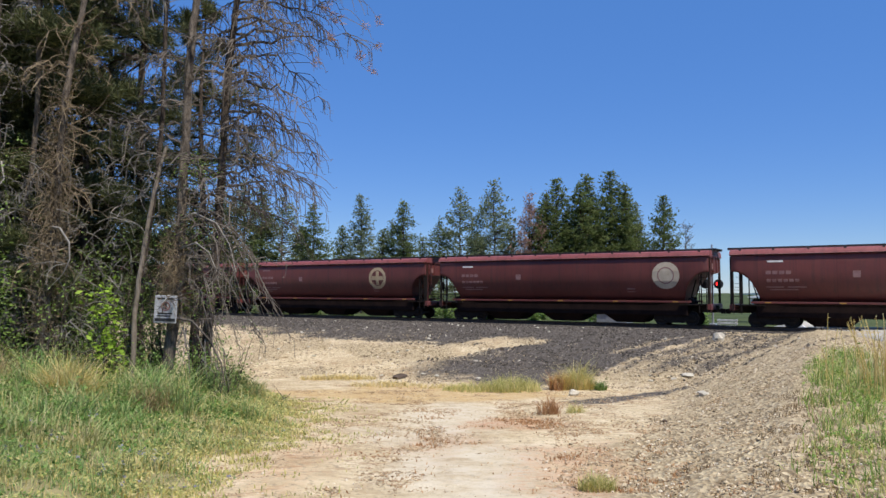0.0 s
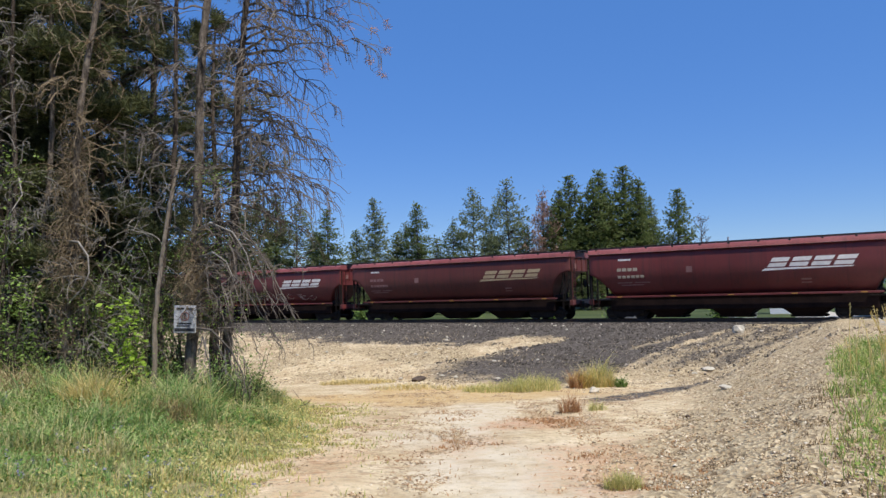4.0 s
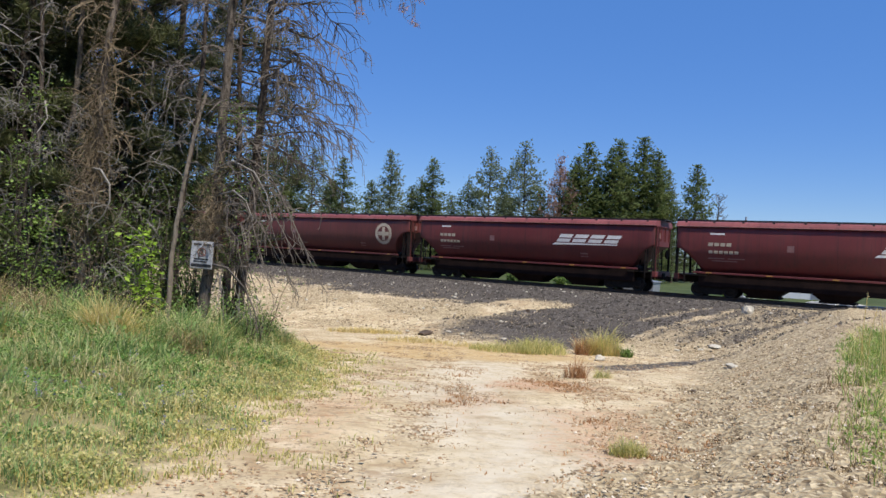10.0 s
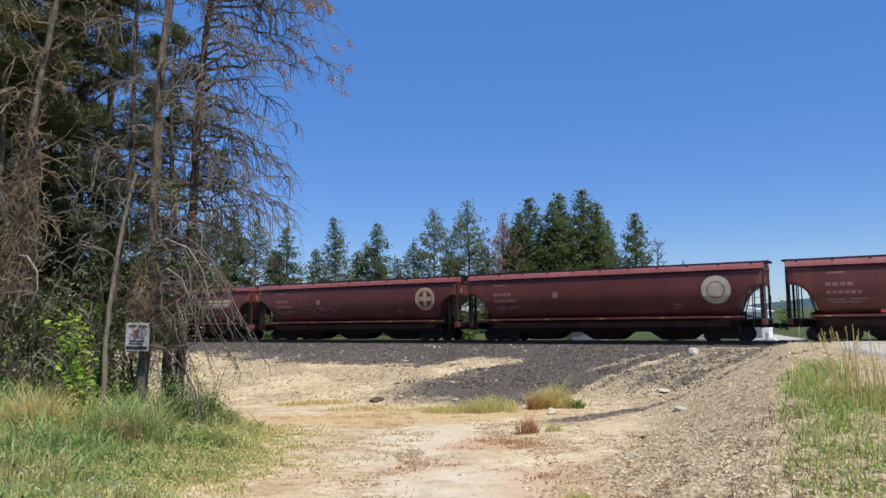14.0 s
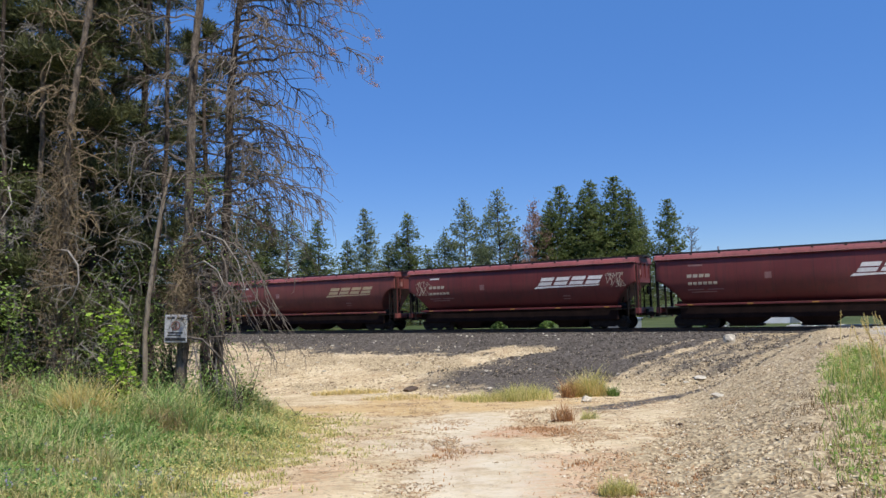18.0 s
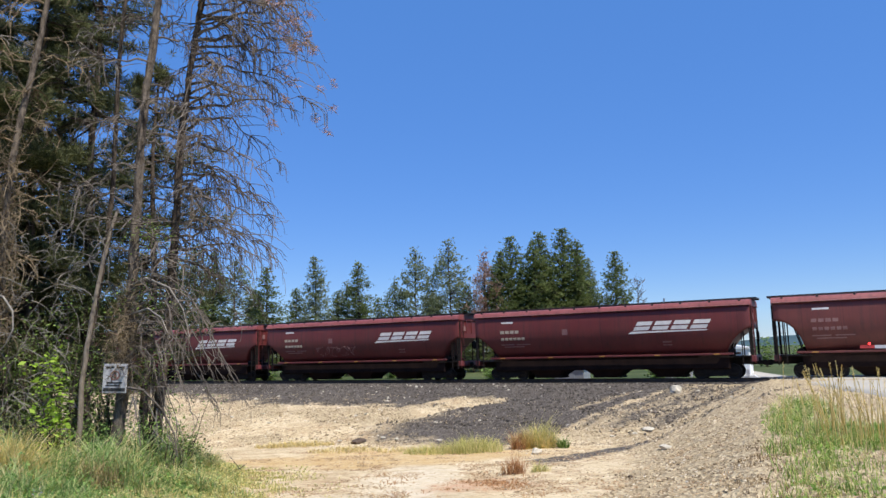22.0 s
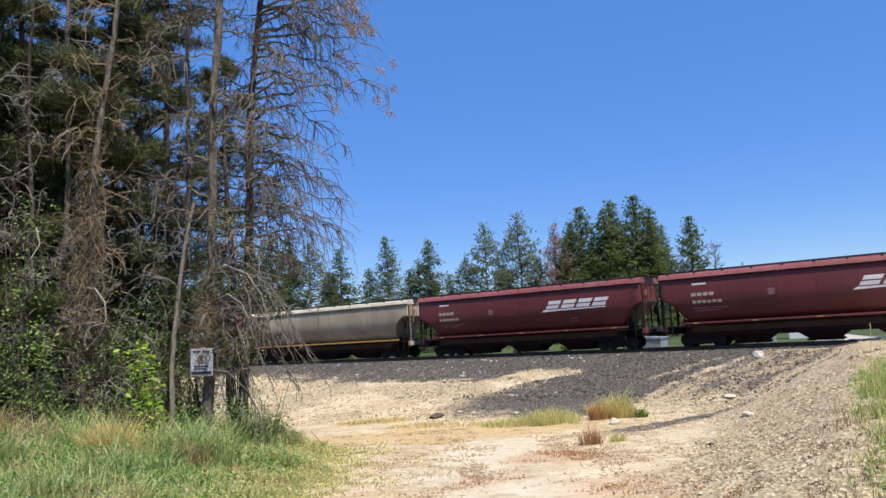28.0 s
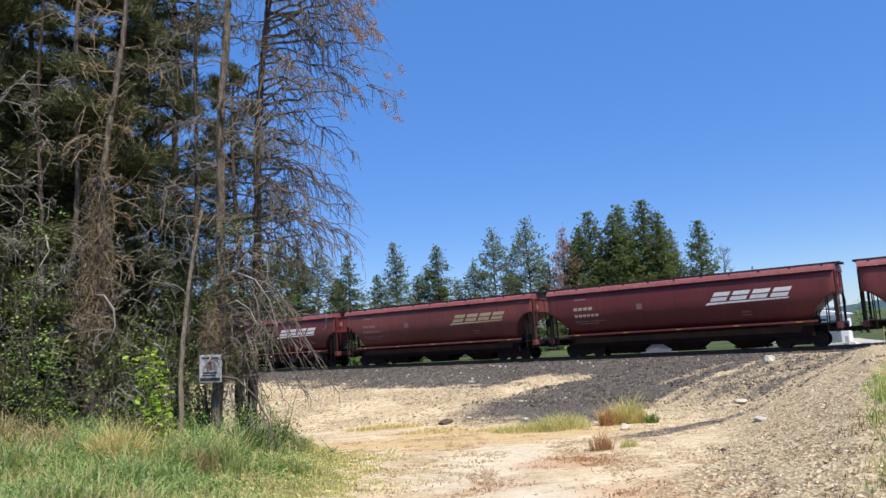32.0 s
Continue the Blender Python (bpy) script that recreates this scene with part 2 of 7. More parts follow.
def ground_z(x, y):
    """The lie of the land: a dirt track falling away, the low railway bank, a gravel bank beside the road, a grassy berm."""
    x, y = np.asarray(x, float), np.asarray(y, float)
    n = n_of(x, y)
    base = -0.066 * np.clip(y, -5, 40)
    emb = np.interp(n, [-300, -9, -4.5, -2.3, 2.3, 5, 8, 14, 20, 30, 60], [-1.6, -1.2, -0.75, -0.52, -0.52, -0.6, -0.78, -1.2, -2.05, -4, -8])
    w = 0.52 * (y - 1.7) - x
    bank = -0.38 - 0.36 * np.clip(w * 0.887, -0.3, 30)
    berm = 0.62 * np.clip((np.interp(y, GRASS_Y, GRASS_X) - x) / 4.0, 0, 1) * np.clip((23 - y) / 4, 0, 1)
    z = smax(base + berm, emb)
    return np.where(n > 0, smax(z, bank, 0.3), z)


def gz(x, y):
    return float(ground_z(x, y))


# ground
def spaced(lo, hi, step, far, growth=1.22):
    inner = list(np.arange(lo, hi + 1e-6, step))
    out, d, v = [], step, hi
    while v < far:
        d *= growth
        v += d
        out.append(v)
    back, d, v = [], step, lo
    while v > -far:
        d *= growth
        v -= d
        back.append(v)
    return np.array(back[::-1] + inner + out)


def fuzz(x, y, scale, seed=0.0):
    """Cheap smooth noise in 0..1 from a few crossed waves."""
    a = np.sin(x * scale * 1.0 + 1.3 * np.sin(y * scale * 0.7 + seed) + seed)
    b = np.sin(y * scale * 1.27 + 1.7 * np.sin(x * scale * 0.9 - seed * 2) + seed * 3)
    c = np.sin((x + y) * scale * 2.1 + 2.0 * np.sin((x - y) * scale * 1.3) + seed)
    return 0.5 + (a + b + 0.6 * c) / 5.2


def soft(v, lo, hi):
    t = np.clip((v - lo) / (hi - lo), 0, 1)
    return t * t * (3 - 2 * t)


def ballast_mask(x, y):
    """Where dark ballast covers the sandy bank: the shoulder, a long fan down to the toe, and drifts run out beside it."""
    n, s = n_of(x, y), CH * x - SH * (y - 52.67)
    f = fuzz(x, y, 0.9, 1.0) + 0.6 * fuzz(x, y, 3.1, 2.0) - 0.8
    u = s + 0.15 * n
    shoulder = soft(np.interp(s, [-40, -12, -4, 5, 8, 10.5, 12.5, 15], [8.5, 9, 12.2, 13.0, 11.6, 9.6, 10.5, 17]) + 2.6 * f - n, -1.6, 1.6) * (0.82 + 0.18 * soft(9.0 - n, 0, 3) + 0.2 * soft(s, 4, 9))
    fan = soft(n - np.interp(s, [6, 10.3, 12.5, 14], [17.5, 15.4, 11, 0]) + 1.5 * f, -0.8, 0.8) * soft(np.interp(s, [6, 10.3, 13.3, 16.5, 30], [17.2, 19.0, 19.8, 20.9, 20.9]) + 1.6 * f - n, -0.9, 0.9) * (0.42 * soft(s + f, 6.5, 9) + 0.58 * soft(s + 2 * f, 9.5, 13.5))
    m = np.maximum(shoulder, fan) * soft(20.3 + 0.8 * f - u, -0.3, 0.3)
    m = np.maximum(m, soft(3.4 - n, 0, 1.0))
    m = m - 0.75 * soft(0.55 - np.abs(u - 10.75 + 0.4 * f), 0, 0.3) * soft(n, 8.4, 9.2) * soft(13.6 - n, 0, 2) - 0.6 * soft(0.5 - np.abs(u - 19.0 + 0.5 * f), 0, 0.4) * soft(n, 5, 7) * soft(15 - n, 0, 3)
    lines = soft(0.5 + 0.5 * np.sin(4.3 * u + 2.2 * f + 1.1 * np.sin(0.5 * n)) + 0.6 * (fuzz(x, y, 2.7, 6.0) - 0.5), 0.35, 0.95)
    band = soft(u + 0.4 * f, 20.2, 20.7) * soft(25.0 - u, 0, 1.2) * soft(n, 2.5, 5) * soft(18.5 - n, 0, 4) * (0.4 + 0.3 * lines)
    drift = (0.42 + 0.4 * soft(n, 18, 21) + 0.25 * soft(fuzz(x, y, 1.9, 5.0), 0.4, 0.7)) * soft(0.34 + 0.35 * soft(n, 18, 22) - np.abs(u - 25.1 + 0.45 * f), 0, 0.35) * soft(n, 7, 9) * soft(28.5 - n, 0, 2.5)
    thin = 0.5 * soft(0.3 - np.abs(u - 27.3 + 0.5 * f), 0, 0.3) * soft(n, 7, 9) * soft(20 - n, 0, 4)
    return np.clip(np.maximum(np.maximum(m, band), np.maximum(drift, thin)) * soft(n, -12, -9), 0, 1)


def bank_mask(x, y):
    """The loose gravel of the bank below the road."""
    w = 0.52 * (y - 1.7) - x
    f = fuzz(x, y, 1.3, 3.0) - 0.5
    n, s = n_of(x, y), CH * x - SH * (y - 52.67)
    scree = 0.85 * soft(22 + 5 * f - n, 0, 4) * soft(n, 3, 6) * (s < 20) * (0.35 + 0.65 * soft(fuzz(x, y, 0.7, 8.0), 0.35, 0.6))
    return np.maximum(scree, soft(np.interp(y, [8, 16, 22, 28], [2.4, 3.0, 4.6, 6.5]) + 1.2 * f - w, 0, 1.2) * (n > 2))


def grass_mask(x, y):
    f = fuzz(x, y, 1.8, 5.0) - 0.5
    return soft(np.interp(y, GRASS_Y, GRASS_X) + 1.0 * f - x, -0.4, 0.7) * soft(24 - y, 0, 4)


def wood_mask(x, y):
    """Dark litter under the trees."""
    return soft(-5.6 - 0.22 * (y - 15) - x, 0, 1.5) * soft(y, 13.5, 15.5) * soft(34 - y, 0, 5)


def far_mask(x, y):
    return soft(-n_of(x, y), 9, 12)


def pale_mask(x, y):
    """Where wheels have worn the track to pale dust."""
    path = 0.1 + 0.05 * (y - 8) + 0.5 * np.sin(y * 0.3)
    return soft(1.7 - np.abs(x - path) + 1.2 * (fuzz(x, y, 1.4, 5.0) - 0.5), 0, 1.4) * soft(21 - y, 0, 4)


def ochre_mask(x, y):
    """The ochre soil in the hollow at the bank's foot."""
    return soft(1 - np.hypot((x + 0.3) / 6.6, (y - 22.8) / 4.2) + 0.5 * (fuzz(x, y, 1.0, 2.0) - 0.5), 0, 0.45)


def rust_mask(x, y):
    """Drifts of rust-red dead weed."""
    a = soft(1 - np.hypot((x - 1.4) / 1.3, (y - 14.5) / 1.5) + 0.6 * (fuzz(x, y, 2.3, 2.0) - 0.5), 0, 0.4)
    b = 0.75 * soft(1 - np.hypot((x - 2.1) / 1.5, (y - 9.5) / 4.0) + 0.7 * (fuzz(x, y, 1.7, 7.0) - 0.5), 0, 0.6)
    c = 0.55 * soft(1 - np.hypot((x - 0.1) / 0.9, (y - 12.0) / 2.4) + 0.7 * (fuzz(x, y, 1.9, 4.0) - 0.5), 0, 0.6)
    d = 0.5 * soft(1 - np.hypot((x + 1.8) / 0.7, (y - 9.5) / 3.0) + 0.7 * (fuzz(x, y, 2.1, 1.0) - 0.5), 0, 0.6)
    return np.maximum(np.maximum(a, b), np.maximum(c, d))


gx, gy = spaced(-13, 30, 0.2, 2400), spaced(2.5, 50, 0.2, 2400)
GX, GY = np.meshgrid(gx, gy)
GZ = ground_z(GX, GY)
near = soft(70 - np.hypot(GX, GY), 0, 30)
bm_bal, bm_bank, bm_grass = ballast_mask(GX, GY), bank_mask(GX, GY), grass_mask(GX, GY)
ruts = 0.06 * np.sin((GX + 0.35 * np.sin(GY * 0.35)) * 2.6) * soft(3.2 - np.abs(GX - 0.2 - 0.04 * GY), 0, 1.5) * (1 - bm_grass)
rng = np.random.RandomState(4)
GZ = GZ + near * ((fuzz(GX, GY, 1.1, 7.0) - 0.5) * 0.04 + (fuzz(GX, GY, 4.3, 8.0) - 0.5) * 0.018 + ruts * 0.25
                  + rng.uniform(-1, 1, GX.shape) * (0.012 + 0.045 * bm_bank + 0.02 * bm_bal))
on_track = soft(4.0 - np.abs(n_of(GX, GY)), 0, 1.2)
GZ = GZ * (1 - on_track) + on_track * np.minimum(GZ, -0.53)
nx, ny = len(gx), len(gy)
idx = np.arange(nx * ny).reshape(ny, nx)
quads = np.stack([idx[:-1, :-1], idx[:-1, 1:], idx[1:, 1:], idx[1:, :-1]], -1).reshape(-1, 4)
ground_me = bpy.data.meshes.new("ground")
ground_me.from_pydata(np.stack([GX, GY, GZ], -1).reshape(-1, 3).tolist(), [], quads.tolist())
ground_me.polygons.foreach_set("use_smooth", [True] * len(ground_me.polygons))
for name, values in (("ballast", bm_bal), ("bank", bm_bank), ("soil", np.maximum(bm_grass, wood_mask(GX, GY))), ("far", far_mask(GX, GY)), ("pale", pale_mask(GX, GY)), ("ochre", ochre_mask(GX, GY)), ("rust", rust_mask(GX, GY))):
    ground_me.attributes.new(name, "FLOAT", "POINT").data.foreach_set("value", values.ravel().astype(np.float32))


def ground_build(nt, bsdf):
    def mask(name):
        a = nt.nodes.new("ShaderNodeAttribute")
        a.attribute_name = name
        return a.outputs["Fac"]

    def edge(m, grain, width=0.18):
        s = nt.nodes.new("ShaderNodeMath")
        s.operation = "ADD"
        nt.links.new(m, s.inputs[0])
        t = nt.nodes.new("ShaderNodeMath")
        t.operation = "MULTIPLY_ADD"
        nt.links.new(grain, t.inputs[0])
        t.inputs[1].default_value, t.inputs[2].default_value = 1.2, -0.6
        nt.links.new(t.outputs[0], s.inputs[1])
        return ramp(nt, s.outputs[0], [(0.5 - width, (0, 0, 0)), (0.5 + width, (1, 1, 1))])
    wide, mid, fine, grit = texture(nt, 0.45, 4), texture(nt, 2.2, 5, 0.7), texture(nt, 11.0, 5, 0.7), texture(nt, 45.0, 4, 0.75)
    stones = node(nt, "ShaderNodeTexVoronoi", Scale=16.0)
    tc = nt.nodes.new("ShaderNodeTexCoord")
    nt.links.new(tc.outputs["Object"], stones.inputs["Vector"])
    # pale sandy dirt with rusty litter
    dirt = ramp(nt, mid, [(0.32, (0.37, 0.27, 0.145)), (0.48, (0.55, 0.435, 0.26)), (0.66, (0.72, 0.60, 0.405))])
    litter = mix(nt, 1.0, ramp(nt, texture(nt, 3.4, 6, 0.75, "Object", (0.6, 1.6, 1)), [(0.50, (0, 0, 0)), (0.58, (0.95, 0.95, 0.95))]), ramp(nt, texture(nt, 0.55, 3, 0.6, "Object", (1.6, 0.7, 1)), [(0.42, (0, 0, 0)), (0.58, (1, 1, 1))]), "MULTIPLY")
    dirt = mix(nt, litter, dirt, (0.31, 0.18, 0.085))
    dirt = mix(nt, ramp(nt, fine, [(0.38, (1, 1, 1)), (0.47, (0, 0, 0))]), dirt, (0.24, 0.17, 0.10))
    dirt = mix(nt, 0.3, dirt, ramp(nt, wide, [(0.35, (0.36, 0.25, 0.13)), (0.6, (0.70, 0.585, 0.385))]))
    dirt = mix(nt, mix(nt, 1.0, mask("pale"), ramp(nt, mid, [(0.35, (0.25, 0.25, 0.25)), (0.6, (0.85, 0.85, 0.85))]), "MULTIPLY"), dirt, (0.62, 0.54, 0.40))
    dirt = mix(nt, mix(nt, 1.0, mask("ochre"), ramp(nt, mid, [(0.3, (0.95, 0.95, 0.95)), (0.65, (0.45, 0.45, 0.45))]), "MULTIPLY"), dirt, (0.50, 0.335, 0.14))
    dirt = mix(nt, mix(nt, 1.0, mask("rust"), ramp(nt, mix(nt, 0.6, mid, fine), [(0.44, (0.05, 0.05, 0.05)), (0.56, (0.8, 0.8, 0.8))]), "MULTIPLY"), dirt, (0.46, 0.235, 0.115))
    # gravel bank
    gravel = ramp(nt, stones.outputs["Color"], [(0.1, (0.13, 0.09, 0.05)), (0.5, (0.40, 0.305, 0.175)), (0.9, (0.62, 0.505, 0.32))])
    gravel = mix(nt, ramp(nt, mid, [(0.4, (0, 0, 0)), (0.65, (0.6, 0.6, 0.6))]), gravel, (0.44, 0.35, 0.215))
    # dark ballast
    ballast = ramp(nt, stones.outputs["Color"], [(0.1, (0.06, 0.051, 0.043)), (0.7, (0.128, 0.109, 0.09)), (0.97, (0.205, 0.176, 0.145))])
    ballast = mix(nt, ramp(nt, grit, [(0.72, (0, 0, 0)), (0.78, (0.8, 0.8, 0.8))]), ballast, (0.40, 0.36, 0.33))
    soil = ramp(nt, mid, [(0.35, (0.13, 0.135, 0.05)), (0.65, (0.32, 0.27, 0.13))])
    meadow = ramp(nt, texture(nt, 0.12, 5), [(0.35, (0.04, 0.06, 0.02)), (0.65, (0.09, 0.105, 0.04))])
    c = mix(nt, edge(mask("bank"), fine), dirt, gravel)
    c = mix(nt, edge(mask("ballast"), mix(nt, 0.5, mid, fine), 0.3), c, ballast)
    c = mix(nt, edge(mask("soil"), fine), c, soil)
    c = mix(nt, mask("far"), c, meadow)
    nt.links.new(c, bsdf.inputs["Base Color"])
    bsdf.inputs["Roughness"].default_value = 0.95
    bsdf.inputs["Specular IOR Level"].default_value = 0.15
    h = nt.nodes.new("ShaderNodeMath")
    h.operation = "MULTIPLY_ADD"
    h.inputs[1].default_value = 0.6
    nt.links.new(fine, h.inputs[0])
    rocky = nt.nodes.new("ShaderNodeMath")
    rocky.operation = "MULTIPLY"
    nt.links.new(stones.outputs["Distance"], rocky.inputs[0])
    nt.links.new(mix(nt, 1.0, mask("ballast"), mask("bank"), "ADD"), rocky.inputs[1])
    nt.links.new(rocky.outputs[0], h.inputs[2])
    bump(nt, bsdf, h.outputs[0], 0.8, 0.045)


ground = tagged(new("ground", ground_me), "pale dirt track, sandy bank, dark ballast and grassy soil", "ground", kind="structure")
ground_me.materials.append(material("ground_mixed", ground_build))

# railway track: two rails on ties
track = tagged(new("railway_track"), "single track with rusty rails on dark timber ties", "railway track", kind="structure")
TRACK_TURN = pose(*along(0, 0, RAIL_Z), 0, 0, -math.degrees(HEADING))
track.matrix_world = TRACK_TURN
RAIL_OUT = [(-0.07, -0.17), (0.07, -0.17), (0.07, -0.155), (0.012, -0.135), (0.012, -0.045), (0.036, -0.035), (0.036, -0.004), (0.03, 0), (-0.03, 0), (-0.036, -0.004), (-0.036, -0.035), (-0.012, -0.045), (-0.012, -0.135), (-0.07, -0.155)]
for side in (-0.75, 0.75):
    bm = bmesh.new()
    a = [bm.verts.new((-170, side + y, z)) for y, z in RAIL_OUT]
    b = [bm.verts.new((160, side + y, z)) for y, z in RAIL_OUT]
    for i in range(len(a)):
        j = (i + 1) % len(a)
        bm.faces.new((a[i], a[j], b[j], b[i]))
    bm.faces.new(a[::-1])
    bm.faces.new(b)
    part("rail", bm, M_RAIL, track)
tie_me = mesh_of("tie", block((-0.115, -1.3, -0.36), (0.115, 1.3, -0.172), 0.012), M_TIE)
for i in range(150):
    ob = part("tie", tie_me, None, track)
    ob.location = (-42 + i * 0.56, random.uniform(-0.03, 0.03), random.uniform(-0.008, 0.0))

# the road over the crossing
M_ASPHALT = varied("sun-bleached_asphalt", (0.35, 0.32, 0.265), (0.47, 0.435, 0.365), 2.0, 0.92, relief=0.004)
M_CONCRETE = varied("pale_concrete", (0.42, 0.40, 0.37), (0.58, 0.56, 0.53), 4.0, 0.9, relief=0.003)
ROAD_EDGE = [(10.6, 2), (12.9, 14.2), (14.4, 18.3), (15.9, 24.4), (17.95, 32.3), (20.2, 39.6), (24.0, 52.0), (30.0, 70.0), (60, 160)]


def road_z(x, y):
    n = n_of(x, y)
    return float(np.interp(n, [-120, -8, -2.6, 3, 9, 60], [-1.5, -1.25, RAIL_Z - 0.03, RAIL_Z - 0.01, -0.24, -0.2]))


bm = bmesh.new()
rows = []
for y in np.concatenate([np.arange(-60, 60, 1.0), np.arange(60, 161, 5.0)]):
    x0 = float(np.interp(y, [p[1] for p in ROAD_EDGE], [p[0] for p in ROAD_EDGE])) + 0.1 * math.sin(y * 1.7) + 0.06 * math.sin(y * 4.1)
    row = []
    for j in range(9):
        x = x0 + j * 0.95
        crown = 0.08 * (1 - ((j - 4) / 4) ** 2)
        row.append(bm.verts.new((x, y, road_z(x, y) + crown)))
    row.insert(0, bm.verts.new((x0 - 0.12, y, road_z(x0, y) - 0.35)))
    row.append(bm.verts.new((row[-1].co.x + 0.12, y, row[-1].co.z - 0.35)))
    rows.append(row)
for a, b in zip(rows, rows[1:]):
    for j in range(len(a) - 1):
        bm.faces.new((a[j], a[j + 1], b[j + 1], b[j]))
road = tagged(new("road", mesh_of("road", bm, M_ASPHALT, True)), "pale sun-bleached asphalt road crossing the track", "road", kind="structure")


# ---- the train: covered hopper wagons ----
SECTION_Z = [1.40, 1.7, 2.1, 2.6, 3.2, 3.7, 4.05]
SECTION_Y = [0.90, 1.14, 1.38, 1.545, 1.58, 1.555, 1.52]


def hopper_body(half, lift=1.42, arch=1.4):
    """The curved tub: full depth in the middle, arched out under its ends."""
    bm = bmesh.new()
    xs = [-half, -half + 0.04] + list(np.linspace(-half + 0.2, -half + 1.5, 11)) + list(np.linspace(-half + 3.2, half - 3.2, 10)) + list(np.linspace(half - 1.5, half - 0.2, 11)) + [half - 0.04, half]
    rings = []
    for x in xs:
        d = half - abs(x)
        low = 1.40 + lift * (1 - min(1.0, d / 1.42) ** arch) ** (1 / arch)
        side = []
        for k in range(9):
            z = low + (4.05 - low) * k / 8
            y = float(np.interp(z, SECTION_Z, SECTION_Y)) * (1 - 0.05 * max(0, 0.25 - d) / 0.25)
            side.append((y, z))
        ring = [bm.verts.new((x, -y, z)) for y, z in side] + [bm.verts.new((x, y, z)) for y, z in side[::-1]]
        rings.append(ring)
    for a, b in zip(rings, rings[1:]):
        for k in range(len(a)):
            j = (k + 1) % len(a)
            bm.faces.new((a[k], a[j], b[j], b[k]))
    bm.faces.new(rings[0])
    bm.faces.new(rings[-1])
    bmesh.ops.recalc_face_normals(bm, faces=bm.faces)
    for f in bm.faces:
        f.smooth = abs(f.normal.x) < 0.6 and abs(f.normal.z) < 0.75
    return bm


def hopper_roof(half):
    """The roof with its overhanging, upward-facing edge bands."""
    outline = [(1.50, 4.052), (1.60, 4.065), (1.61, 4.09), (1.56, 4.19), (1.47, 4.30), (1.32, 4.355), (0.8, 4.39), (0, 4.41)]
    full = [(-y, z) for y, z in outline] + [(y, z) for y, z in outline[-2::-1]]
    bm = bmesh.new()
    a = [bm.verts.new((-half - 0.05, y, z)) for y, z in full]
    b = [bm.verts.new((half + 0.05, y, z)) for y, z in full]
    for i in range(len(a)):
        j = (i + 1) % len(a)
        bm.faces.new((a[i], a[j], b[j], b[i]))
    bm.faces.new(a[::-1])
    bm.faces.new(b)
    bmesh.ops.recalc_face_normals(bm, faces=bm.faces)
    return bm


def ladder(height, width=0.40):
    bm = bmesh.new()
    for y in (0, width):
        solid(bm, (-0.02, y - 0.025, 0), (0.02, y + 0.025, height))
    k = 0.25
    while k < height - 0.1:
        rod(bm, (0, 0, k), (0, width, k), 0.014, sides=4)
        k += 0.36
    return bm


def truck_parts(car, x):
    """A three-piece bogie: bolster, two side frames, two wheel sets."""
    bogie = part("bogie", block((-0.22, -0.95, 0.42), (0.22, 0.95, 0.78), 0.03), M_UNDER, car)
    bogie.location = (x, 0, 0)
    frame_me = SHARED["side_frame"]
    for y in (-1.05, 0.95):
        part("side_frame", frame_me, None, bogie).location = (0, y, 0)
    for dx in (-0.89, 0.89):
        for y in (-0.75, 0.75):
            w = part("wheel", SHARED["wheel"], None, bogie)
            w.location = (dx, y, 0.42)
            if y > 0:
                w.rotation_euler = (0, 0, math.pi)
        part("axle", SHARED["axle"], None, bogie).location = (dx, 0, 0.42)
    return bogie


SHARED = {
    "side_frame": mesh_of("side_frame", prism([(-1.2, 0.62), (-1.15, 0.36), (-0.75, 0.34), (-0.5, 0.16), (0.5, 0.16), (0.75, 0.34), (1.15, 0.36), (1.2, 0.62), (0.9, 0.68), (0.45, 0.8), (-0.45, 0.8), (-0.9, 0.68)], 0.0, 0.10), M_UNDER),
    "wheel": mesh_of("wheel", lathe([(-0.07, 0.12), (-0.07, 0.2), (-0.03, 0.3), (-0.065, 0.36), (-0.065, 0.415), (0.045, 0.42), (0.05, 0.445), (0.075, 0.445), (0.075, 0.35), (0.03, 0.28), (0.06, 0.12)], 24), M_WHEEL, False),
    "axle": mesh_of("axle", lathe([(-0.98, 0.075), (-0.7, 0.09), (0.7, 0.09), (0.98, 0.075)], 10), M_WHEEL, True),
    "bracket": mesh_of("walkway_bracket", prism([(-0.05, -0.12), (0.05, -0.12), (0.06, 0.10), (-0.06, 0.10)], -0.02, 0.02), M_WALK),
    "hatch": mesh_of("roof_hatch", block((-0.55, -0.32, 0), (0.55, 0.32, 0.11), 0.03), M_WALK),
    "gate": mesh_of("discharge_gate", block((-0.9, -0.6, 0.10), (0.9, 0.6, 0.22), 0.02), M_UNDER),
    "reflector": mesh_of("reflector", block((-0.16, -0.006, -0.03), (0.16, 0.006, 0.03)), M_YELLOW),
    "coupler": mesh_of("coupler", prism([(0, -0.12), (0.62, -0.1), (0.66, -0.16), (0.86, -0.16), (0.90, 0.1), (0.66, 0.14), (0.62, 0.1), (0, 0.12)], -0.12, 0.12), M_UNDER),
    "brake_wheel": mesh_of("brake_wheel", lathe([(-0.03, 0.22), (-0.03, 0.28), (0.03, 0.28), (0.03, 0.22)], 16, "x"), M_UNDER),
}


